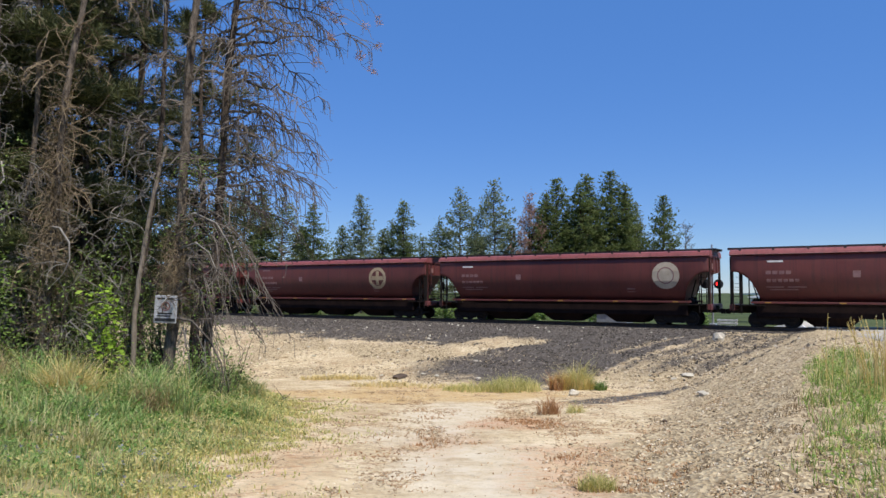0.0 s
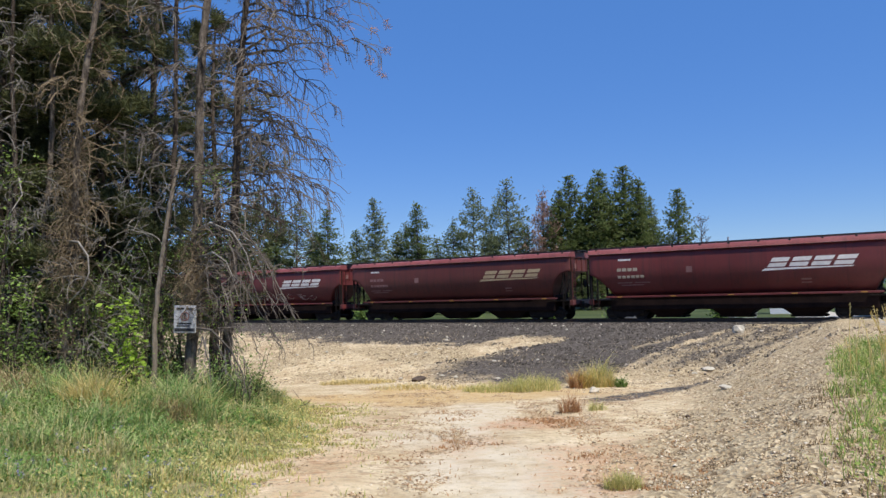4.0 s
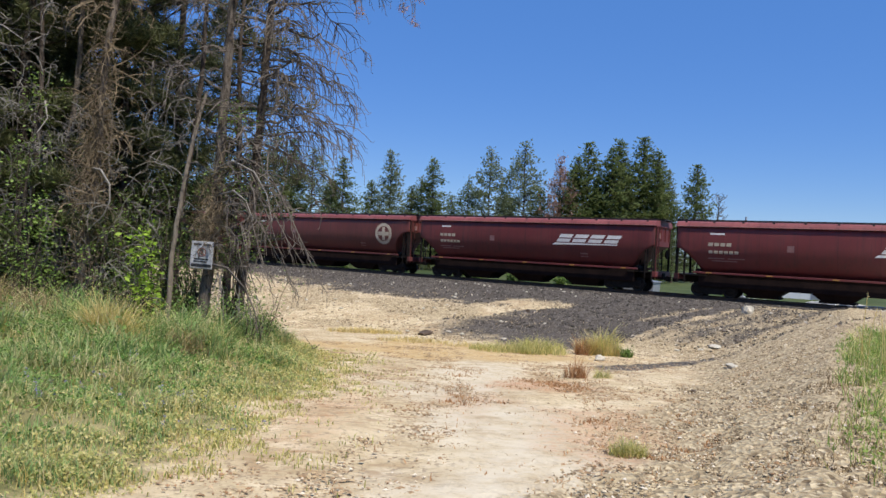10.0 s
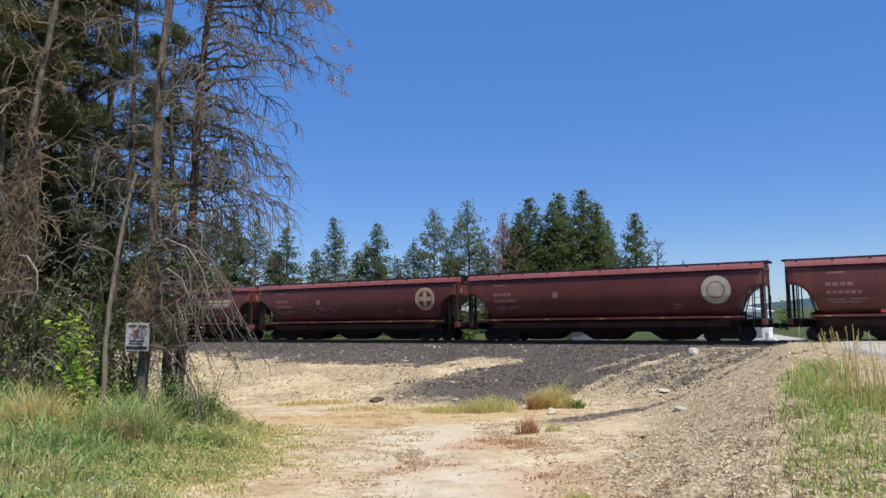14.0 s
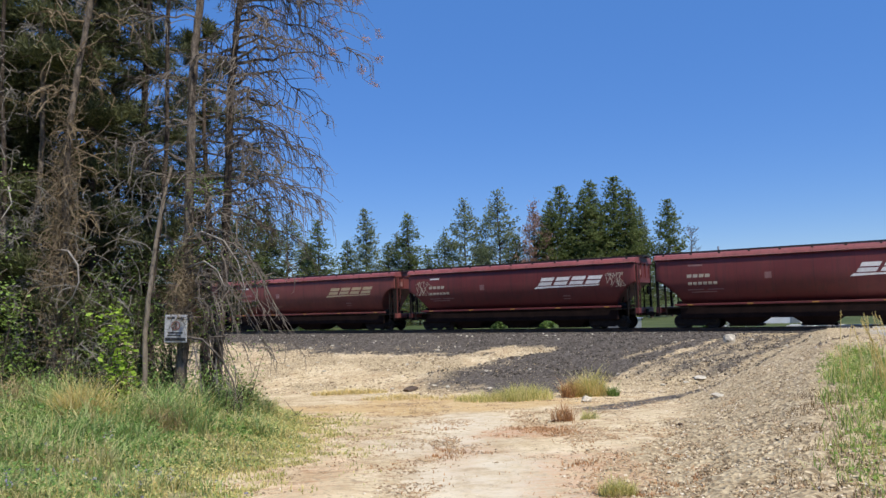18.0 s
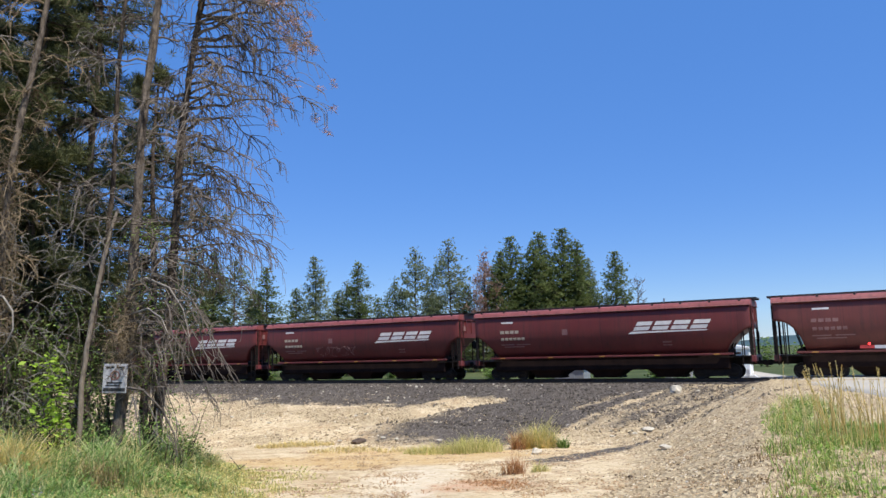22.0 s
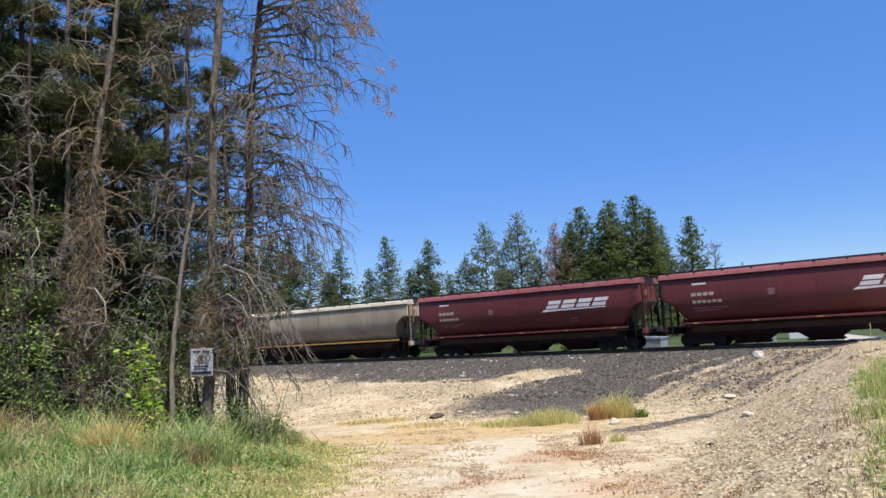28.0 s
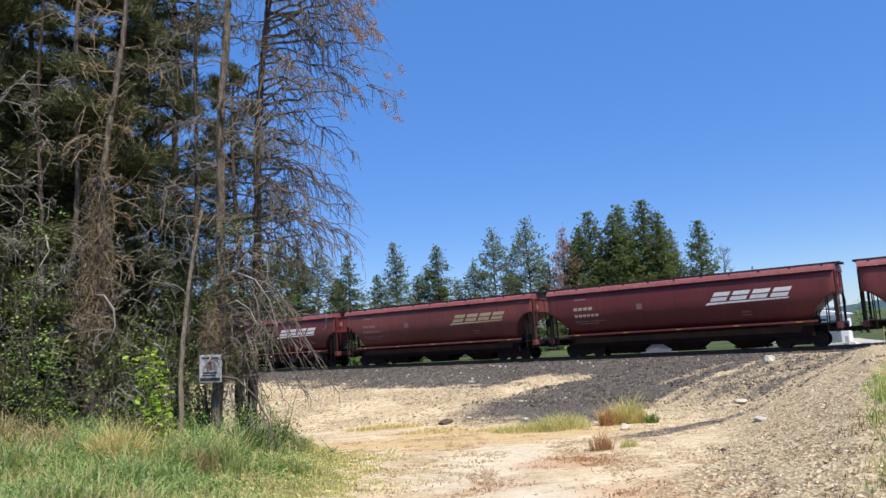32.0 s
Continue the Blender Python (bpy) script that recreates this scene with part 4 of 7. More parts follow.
class Soup:
    """Loose vertices and faces gathered into one mesh."""

    def __init__(self):
        self.v, self.f = [], []

    def tube(self, pts, r0, r1, sides=4, closed=True):
        base = len(self.v)
        n = len(pts)
        for i, p in enumerate(pts):
            a, b = pts[max(0, i - 1)], pts[min(n - 1, i + 1)]
            d = (Vector(b) - Vector(a))
            d = d.normalized() if d.length > 1e-9 else Vector((0, 0, 1))
            u = d.cross(Vector((0.31, 0.9, 0.27))).normalized()
            w = d.cross(u)
            r = r0 + (r1 - r0) * i / (n - 1)
            for k in range(sides):
                c, s = math.cos(k * 2 * math.pi / sides) * r, math.sin(k * 2 * math.pi / sides) * r
                self.v.append((p[0] + u.x * c + w.x * s, p[1] + u.y * c + w.y * s, p[2] + u.z * c + w.z * s))
        for i in range(n - 1):
            for k in range(sides):
                j = (k + 1) % sides
                o = base + i * sides
                self.f.append((o + k, o + j, o + sides + j, o + sides + k))
        if closed:
            self.f.append(tuple(base + k for k in range(sides))[::-1])

    def blade(self, p, tip, width, side, bend=0.5):
        """A grass blade or needle: two tapering pieces."""
        base = len(self.v)
        m = (p[0] + (tip[0] - p[0]) * 0.36, p[1] + (tip[1] - p[1]) * 0.36, p[2] + (tip[2] - p[2]) * (0.5 + 0.14 * bend))
        w = (side[0] * width, side[1] * width)
        self.v += [(p[0] - w[0], p[1] - w[1], p[2]), (p[0] + w[0], p[1] + w[1], p[2]), (m[0] + w[0] * 0.8, m[1] + w[1] * 0.8, m[2]), (m[0] - w[0] * 0.8, m[1] - w[1] * 0.8, m[2]), tip]
        self.f += [(base, base + 1, base + 2, base + 3), (base + 3, base + 2, base + 4)]

    def leaf(self, p, size, r):
        base = len(self.v)
        a, b = r.uniform(0, 2 * math.pi), r.uniform(-0.6, 0.9)
        d = Vector((math.cos(a) * math.cos(b), math.sin(a) * math.cos(b), math.sin(b)))
        u = d.cross(Vector((r.uniform(-1, 1), r.uniform(-1, 1), 1.2))).normalized() * size * 0.32
        q = Vector(p)
        for o in (q, q + d * size * 0.5 + u, q + d * size, q + d * size * 0.5 - u):
            self.v.append(tuple(o))
        self.f.append((base, base + 1, base + 2, base + 3))

    def tuft(self, p, size, r, count=9, up=0.3, width=0.012):
        """A burst of needles."""
        for _ in range(count):
            a, b = r.uniform(0, 2 * math.pi), r.uniform(-0.7, 1.0) + up
            d = Vector((math.cos(a) * math.cos(b), math.sin(a) * math.cos(b), math.sin(b))) * size * r.uniform(0.7, 1.15)
            s = d.cross(Vector((r.uniform(-1, 1), r.uniform(-1, 1), r.uniform(-1, 1)))).normalized() * width
            base = len(self.v)
            q = Vector(p)
            self.v += [tuple(q), tuple(q + d * 0.5 + s), tuple(q + d), tuple(q + d * 0.5 - s)]
            self.f.append((base, base + 1, base + 2, base + 3))

    def mesh(self, name, mat, smooth=False):
        return raw_mesh(name, self.v, self.f, mat, smooth)


def path_at(points, z):
    zs = [p[2] for p in points]
    return tuple(float(np.interp(z, zs, [p[i] for p in points])) for i in range(2)) + (z,)


def trunk_mesh(points, r0, r1, seed, mat, sides=11):
    """A trunk along the given points, a little crooked and flared at its foot."""
    r = random.Random(seed)
    z0, z1 = points[0][2], points[-1][2]
    n = max(8, int((z1 - z0) / 0.22))
    soup = Soup()
    rings = []
    for i in range(n + 1):
        z = z0 + (z1 - z0) * i / n
        x, y, _ = path_at(points, z)
        x += 0.05 * math.sin(z * 0.9 + seed) + r.uniform(-0.012, 0.012)
        y += 0.05 * math.cos(z * 0.7 + seed) + r.uniform(-0.012, 0.012)
        q = (r0 + (r1 - r0) * (i / n) ** 0.9) * (1 + 0.7 * math.exp(-(z - z0) * 2.2)) * r.uniform(0.93, 1.07)
        base = len(soup.v)
        for k in range(sides):
            a = k * 2 * math.pi / sides
            w = q * r.uniform(0.84, 1.13)
            soup.v.append((x + math.cos(a) * w, y + math.sin(a) * w, z))
        rings.append(base)
    for a, b in zip(rings, rings[1:]):
        for k in range(sides):
            j = (k + 1) % sides
            soup.f.append((a + k, a + j, b + j, b + k))
    return soup.mesh("trunk", mat, True)


def dead_limb(start, az, length, droop, r, thick=0.028, twigs=14, hang=0.8, brown=None, wild=False):
    """One bare limb that arches out and down, hung with curling twigs."""
    soup = Soup()
    pts = []
    n = 10
    bend = r.uniform(-0.9, 0.9) * (1.8 if wild else 1)
    kink = [r.gauss(0, 0.055 if wild else 0.038) * length for _ in range(3 * (n + 1))]
    lift = r.uniform(-0.1, 0.5)
    for i in range(n + 1):
        t = i / n
        a = az + bend * t
        d = length * t
        pts.append((start[0] + math.cos(a) * d + kink[3 * i] * t, start[1] + math.sin(a) * d + kink[3 * i + 1] * t, start[2] + length * (lift * t - droop * t * t) + kink[3 * i + 2] * min(1, 2 * t)))
    soup.tube(pts, thick, 0.006, 5)

    def twig(p, a, ln, rr, depth):
        q, cur = [p], p
        m = 5
        curl = r.uniform(-2.0, 2.0) * (1.7 if wild else 1)
        fall = r.uniform(-0.9, 0.9) if wild else r.uniform(-0.25, 0.4)
        pull = 0.3 if wild else 0.44
        for i in range(m):
            t = (i + 1) / m
            aa = a + curl * t
            fall += pull * r.uniform(-0.5 if wild else -0.1, 1.3)
            h = math.cos(min(fall, 1.5))
            cur = (cur[0] + math.cos(aa) * h * ln / m, cur[1] + math.sin(aa) * h * ln / m, cur[2] - math.sin(min(fall, 1.5)) * ln / m)
            q.append(cur)
        # the tip turns up again
        q.append((cur[0] + math.cos(a + curl) * 0.07, cur[1] + math.sin(a + curl) * 0.07, cur[2] + r.uniform(-0.04, 0.05)))
        soup.tube(q, rr, 0.0042, 3, False)
        if depth:
            for _ in range(r.randint(0, 2)):
                twig(q[r.randint(1, 4)], a + r.uniform(-1.4, 1.4), ln * r.uniform(0.3, 0.65), rr * 0.65, depth - 1)
        if brown is not None and r.random() < 0.2:
            brown.append(q[-1])
    for _ in range(twigs):
        t = r.uniform(0.12, 1.0)
        i = min(n - 1, int(t * n))
        twig(pts[i + 1], az + bend * t + r.choice((-1, 1)) * r.uniform(0.25, 1.25), hang * r.uniform(0.4, 1.15) * (1.15 - 0.4 * t), 0.014 if wild else 0.012, 1)
    twig(pts[-1], az + bend, hang * 0.7, 0.008, 1)
    return soup


def dead_tree(label, points, r0, r1, seed, limbs, bark=None, twig_mat=None, brown_above=None):
    """A dead conifer: trunk and bare limbs. limbs: rows of (z from, z to, how many, azimuth, spread, length from, to, droop, twigs)."""
    r = random.Random(seed)
    x0, y0, z0 = points[0]
    tree = tagged(new("dead_tree"), label, "tree")
    tree.location = (x0, y0, z0)
    local = [(x - x0, y - y0, z - z0) for x, y, z in points]
    local[0] = (local[0][0], local[0][1], -0.25)
    part("trunk", trunk_mesh(local, r0, r1, seed, bark or M_BARK), None, tree)
    brown = []
    for za, zb, count, az, spread, la, lb, droop, twigs in limbs:
        for k in range(count):
            z = za + (zb - za) * (k + r.uniform(0.1, 0.9)) / count
            start = path_at(local, z - z0)
            a = radians(az + r.uniform(-spread, spread))
            limb = dead_limb(start, a, r.uniform(la, lb), droop * r.uniform(0.6, 1.3), r, (0.036 if brown_above else 0.024) * r.uniform(0.7, 1.2), twigs, r.uniform(0.6, 1.0) if not brown_above else r.uniform(0.8, 1.25), brown if brown_above and z > brown_above else None, not brown_above)
            part("limb", limb.mesh("limb", twig_mat or M_TWIG), None, tree)
    if brown:
        soup = Soup()
        for p in brown:
            if p[0] > 2.5 or r.random() < 0.03:
                for _ in range(r.randint(2, 5)):
                    soup.tuft((p[0] + r.uniform(-0.08, 0.08), p[1] + r.uniform(-0.08, 0.08), p[2] + r.uniform(-0.08, 0.08)), 0.13, r, 9, -0.4, 0.008)
        part("dead_needles", soup.mesh("dead_needles", M_RUST_NEEDLE), None, tree, "rust-brown dead needle tufts")
    return tree


def pine_mesh(height, low, reach, seed, tufts, size=0.20):
    """Boughs and needle tufts of a ragged pine, as two meshes."""
    r = random.Random(seed)
    wood, green = Soup(), Soup()
    count = int(height * 6)
    per = max(3, int(tufts * 2.5) // count)
    for k in range(count):
        z = low + (height - low) * (k + r.random()) / count
        t = (z - low) / (height - low)
        ln = reach * (0.55 + 0.6 * math.sin(math.pi * min(1, t * 0.9 + 0.15))) * (1.0 - 0.6 * t ** 2.6) * r.uniform(0.55, 1.2)
        a = r.uniform(0, 2 * math.pi)
        rise = r.uniform(-0.25, 0.35)
        pts = [(math.cos(a) * ln * q, math.sin(a) * ln * q, z + ln * (rise * q - 0.15 * q * q)) for q in (0, 0.35, 0.7, 1.0)]
        wood.tube(pts, 0.035, 0.008, 4, False)
        for _ in range(per):
            q = 1.05 - 0.75 * r.random() ** 1.6
            o = 0.24 * ln * (1.2 - q * 0.6)
            green.tuft((math.cos(a) * ln * q + r.uniform(-o, o), math.sin(a) * ln * q + r.uniform(-o, o), z + ln * (rise * q - 0.15 * q * q) + r.uniform(-0.16, 0.2)), size * 1.25, r, 11, 0.35, 0.0125)
    return wood, green


def conifer_crown(height, low, reach, seed, boughs, shape="fir"):
    """A far conifer's crown: boughs laid with many small needle sprays. fir: a pointed cone; pine: open clumps; dense: a full rounded spire."""
    r = random.Random(seed)
    green, wood = Soup(), Soup()
    lop = [r.uniform(0.78, 1.15) for _ in range(7)]
    for k in range(boughs):
        t = (k + r.random()) / boughs
        z = low + (height - low) * t
        a = r.uniform(0, 2 * math.pi)
        if shape == "fir":
            ln = reach * (1 - t) ** 0.85 + 0.18
        elif shape == "dense":
            ln = reach * (0.35 + 0.65 * min(1.0, t * 2.6)) * (1 - t ** 1.7) + 0.15
        else:
            ln = reach * (0.35 + 0.75 * math.sin(math.pi * min(1.0, 0.25 + 0.72 * t))) * (1 - t ** 5)
        ln *= lop[int(a / (2 * math.pi) * 7) % 7] * (r.uniform(0.6, 1.2) if shape == "dense" else r.uniform(0.72, 1.1))
        rise = {"fir": r.uniform(-0.1, 0.3), "dense": r.uniform(0.1, 0.7), "pine": r.uniform(0.0, 0.6)}[shape]
        wood.tube([(0, 0, z), (math.cos(a) * ln * 0.9, math.sin(a) * ln * 0.9, z + ln * rise * 0.6)], 0.05, 0.015, 3, False)
        n = max(4, int(ln * (9 if shape == "pine" else 7.5)))
        for j in range(n):
            q = (j + r.random()) / n
            q = 0.45 + 0.6 * q if shape == "pine" else 0.15 + 0.9 * q
            w = (0.34 if shape == "pine" else 0.24) + 0.10 * ln * (1 - q)
            p = Vector((math.cos(a) * ln * q, math.sin(a) * ln * q, z + ln * (rise * q * q - 0.08 * q)))
            p += Vector((r.gauss(0, w), r.gauss(0, w), r.gauss(0.05, 0.6 * w)))
            for _ in range(4):
                d = Vector((math.cos(a) + r.uniform(-1.0, 1.0), math.sin(a) + r.uniform(-1.0, 1.0), r.uniform(0.0, 1.3))).normalized() * r.uniform(0.22, 0.48)
                s = d.cross(Vector((r.uniform(-1, 1), r.uniform(-1, 1), 1))).normalized() * r.uniform(0.04, 0.085)
                base = len(green.v)
                green.v += [tuple(p), tuple(p + d * 0.5 + s), tuple(p + d), tuple(p + d * 0.5 - s)]
                green.f.append((base, base + 1, base + 2, base + 3))
    return green, wood


def shrub(label, x, y, height, width, seed, leaves, mat, size=0.07):
    """A leafy bush: crooked stems and single leaves in loose clumps."""
    r = random.Random(seed)
    z = gz(x, y)
    bush = tagged(new("shrub"), label, "shrub")
    bush.location = (x, y, z)
    wood, green = Soup(), Soup()
    tips = []
    for _ in range(max(6, int(width * 8))):
        a, ln = r.uniform(0, 2 * math.pi), height * r.uniform(0.5, 1.05)
        out = width * 0.5 * r.uniform(0.2, 1.0)
        pts = [(r.uniform(-0.15, 0.15), r.uniform(-0.15, 0.15), -0.1)]
        for q in (0.35, 0.7, 1.0):
            pts.append((math.cos(a) * out * q + r.uniform(-0.1, 0.1), math.sin(a) * out * q + r.uniform(-0.1, 0.1), ln * q ** 0.8 + r.uniform(-0.05, 0.05)))
        wood.tube(pts, 0.014, 0.004, 4, False)
        tips += pts[1:]
        tips.append((pts[1][0] * 0.6, pts[1][1] * 0.6, pts[1][2] * 0.45))
    lush = [q for q in tips if r.random() < 0.45] or tips
    for _ in range(leaves):
        p = r.choice(lush)
        s = 0.13 * (height * width) ** 0.5
        green.leaf((p[0] + r.gauss(0, s), p[1] + r.gauss(0, s), max(0.02, p[2] + r.gauss(0, s * 0.8))), size * r.uniform(0.6, 1.4), r)
    part("stem", wood.mesh("stems", M_BARK_DARK), None, bush)
    part("leaves", green.mesh("leaves", mat), None, bush)
    return bush


def blades(name, label, category, spots, mat, kind=""):
    """Grass: spots are rows of (x, y, z, height, width)."""
    r = random.Random(len(spots))
    soup = Soup()
    for x, y, z, h, w in spots:
        a = r.uniform(0, 2 * math.pi)
        lean = h * r.uniform(0.1, 1.15)
        tip = (x + math.cos(a) * lean, y + math.sin(a) * lean, z + h * r.uniform(0.6, 1.0))
        b = a + math.pi / 2 + r.uniform(-0.5, 0.5)
        soup.blade((x, y, z - 0.02), tip, w, (math.cos(b), math.sin(b)), 1.0)
    ob = tagged(new(name, soup.mesh(name, mat)), label, category, kind=kind)
    return ob


# the thicket at the left: dead conifers in front of dark pines
def foot(x, y):
    return (x, y, gz(x, y))


dead_tree("tall dead conifer, grey trunk with bare drooping limbs", [foot(-5.72, 15.5), (-5.66, 15.5, 0.6), (-5.54, 15.5, 3.8), (-5.4, 15.5, 5.4), (-5.27, 15.5, 7.9), (-5.18, 15.5, 10.0), (-4.9, 15.5, 17)], 0.125, 0.045, 11,
          [(2.9, 4.4, 7, -5, 38, 1.5, 2.3, 0.95, 13), (1.0, 2.6, 5, 20, 70, 0.5, 1.2, 0.5, 9), (3.2, 9.0, 13, -60, 130, 0.7, 1.6, 0.35, 12), (9.0, 16.5, 16, 0, 180, 0.6, 1.5, 0.3, 10)], None, M_TWIG_GREY)
dead_tree("dead conifer with long bare limbs and brown-tufted tips", [foot(-5.25, 16.4), (-5.15, 16.4, 1.0), (-5.05, 16.4, 3.6), (-4.85, 16.4, 5.8), (-4.68, 16.4, 7.9), (-4.5, 16.4, 10), (-4.0, 16.4, 16.5)], 0.115, 0.04, 23,
          [(3.6, 6.0, 11, -5, 55, 1.4, 2.2, 0.50, 17), (6.0, 10.4, 18, -5, 52, 1.9, 2.7, 0.36, 19), (10.4, 16, 16, 0, 90, 1.3, 2.3, 0.2, 17), (8.6, 10.0, 6, -5, 24, 2.4, 2.9, 0.22, 18), (4.0, 10.4, 14, -5, 80, 0.7, 1.5, 0.4, 15), (4.0, 15, 14, 180, 80, 0.8, 1.8, 0.3, 12)], M_BARK_DARK, M_TWIG_GREY, 7.4)
dead_tree("dead conifer wrapped in a mass of brown twigs", [foot(-8.5, 15.4), (-8.4, 15.4, 0.6), (-8.16, 15.4, 3.0), (-7.9, 15.4, 6.0), (-7.68, 15.4, 7.9), (-7.1, 15.4, 13)], 0.10, 0.04, 37,
          [(1.4, 5.8, 22, -90, 180, 0.15, 0.6, 0.4, 4), (5.8, 12.5, 18, -60, 180, 0.5, 1.3, 0.5, 9)], None, M_TWIG_BROWN)
dead_tree("stout old conifer trunk with pale bark and dead limbs", [foot(-11.2, 15.2), (-11.15, 15.2, 0.8), (-10.98, 15.2, 3.3), (-10.68, 15.2, 6.5), (-10.2, 15.2, 14)], 0.23, 0.06, 41,
          [(1.6, 6.0, 13, -80, 110, 0.8, 1.8, 0.45, 11), (6.0, 13.5, 14, -60, 150, 0.8, 1.7, 0.5, 9)])
dead_tree("slender dead pine with curling bare limbs", [foot(-7.0, 17.2), (-6.95, 17.2, 2.0), (-6.6, 17.2, 7.0), (-6.3, 17.2, 14)], 0.07, 0.035, 53,
          [(1.5, 8.0, 13, -70, 160, 0.5, 1.2, 0.7, 7), (8.0, 13.5, 12, 0, 180, 0.6, 1.4, 0.3, 9)], M_BARK_DARK)
dead_tree("slender dead pine beside the thicket", [foot(-9.6, 16.6), (-9.5, 16.6, 2.0), (-9.3, 16.6, 7.0), (-9.0, 16.6, 14)], 0.08, 0.035, 59,
          [(1.5, 8.0, 13, -80, 160, 0.5, 1.2, 0.7, 7), (8.0, 13.5, 12, 0, 180, 0.6, 1.4, 0.3, 9)])
dead_tree("grey dead pine at the edge of the wood", [foot(-13.2, 15.0), (-13.1, 15.0, 2.0), (-12.8, 15.0, 7.0), (-12.4, 15.0, 13)], 0.09, 0.04, 61,
          [(1.2, 8.0, 15, -70, 160, 0.6, 1.4, 0.7, 7), (8.0, 12.5, 10, 0, 180, 0.6, 1.6, 0.3, 9)])
dead_tree("grey dead pine among dark pines", [foot(-15.5, 16.0), (-15.3, 16.0, 6.0), (-14.9, 16.0, 13)], 0.12, 0.04, 67,
          [(1.2, 12.0, 20, -60, 160, 0.7, 1.7, 0.4, 9)])
rt = random.Random(8)
for k, (x, y) in enumerate([(-10.1, 16.3), (-12.3, 16.2), (-14.4, 16.0), (-16.6, 15.8), (-17.8, 16.4)]):
    lean = rt.uniform(0.1, 0.6)
    dead_tree("thin dead pine tangled with bare branches", [foot(x, y), (x + lean * 0.4, y, 5.0), (x + lean, y, 12.0)], rt.uniform(0.05, 0.08), 0.025, 500 + k,
              [(0.6, 5.5, 9, -80, 170, 0.5, 1.3, 0.75, 6), (5.5, 11.5, 7, -70, 180, 0.5, 1.2, 0.6, 6)], M_BARK_DARK)
# wiry brown stems that cling to the wrapped trunk, and leafy vines beside it
rt = random.Random(19)
for label, count, x0, lean in (("wiry brown dead stems clinging to the wrapped trunk", 54, -8.42, 0.085), ("wiry brown dead stems at the foot of the signed trunk", 24, -5.66, 0.04)):
    soup = Soup()
    for k in range(count):
        z0, ln = (rt.uniform(-0.2, 4.6), rt.uniform(1.2, 3.0)) if count > 40 else (rt.uniform(0.6, 2.0), rt.uniform(0.8, 1.8))
        a, turn, rad = rt.uniform(0, 6.28), rt.uniform(-1.6, 1.6), rt.uniform(0.10, 0.38)
        pts = []
        for i in range(12):
            t = i / 11
            z = z0 + ln * t
            q = rad * (0.7 + 0.5 * math.sin(t * 7 + k)) + rt.uniform(-0.02, 0.02)
            pts.append((x0 + lean * z + math.cos(a + turn * t) * q, 15.4 + math.sin(a + turn * t) * q, z))
        soup.tube(pts, 0.010, 0.004, 4, False)
        for i in range(1, 12):
            for _ in range(3):
                p, d = pts[i], (rt.uniform(-0.32, 0.32), rt.uniform(-0.32, 0.1), rt.uniform(-0.35, 0.25))
                soup.tube([p, (p[0] + d[0] * 0.6, p[1] + d[1] * 0.6, p[2] + d[2] * 0.3), (p[0] + d[0], p[1] + d[1], p[2] + d[2])], 0.006, 0.002, 3, False)
    tagged(new("dead_stems", soup.mesh("dead_stems", M_TWIG_BROWN)), label, "vine", kind="stuff")
# the leaning pole
pole = tagged(new("leaning_pole", trunk_mesh([(0, 0, -0.3), (0.14, 0, 1.67), (0.42, 0, 3.9), (0.62, 0.05, 5.2)], 0.062, 0.035, 71, M_POLE, 8)), "thin bare trunk leaning beside the sign", "dead trunk")
pole.location = foot(-6.5, 15.4)
# fallen branch that arches down to the grass
soup = Soup()
soup.tube([(0, 0, 1.0), (0.35, -0.1, 0.95), (0.75, -0.15, 0.55), (1.0, -0.2, 0.1), (1.1, -0.25, -0.35)], 0.03, 0.012, 5)
soup.tube([(0.15, 0, 0.7), (0.3, -0.1, 0.2), (0.35, -0.1, -0.4)], 0.02, 0.01, 4)
ob = tagged(new("fallen_branch", soup.mesh("fallen_branch", M_TWIG_GREY)), "bare fallen branch arching from the trunk into the grass", "branch")
for k in range(14):
    x = random.uniform(0.1, 1.1)
    soup = Soup()
    soup.tube([(x, -0.1, 0.9 - 0.5 * x), (x + random.uniform(-0.1, 0.2), -0.15, 0.5 - 0.5 * x), (x + random.uniform(-0.1, 0.3), -0.2, 0.05 - 0.4 * x)], 0.008, 0.003, 3, False)
    part("twig", soup.mesh("twig", M_TWIG), None, ob)
ob.location = (-5.45, 15.2, 0.05)
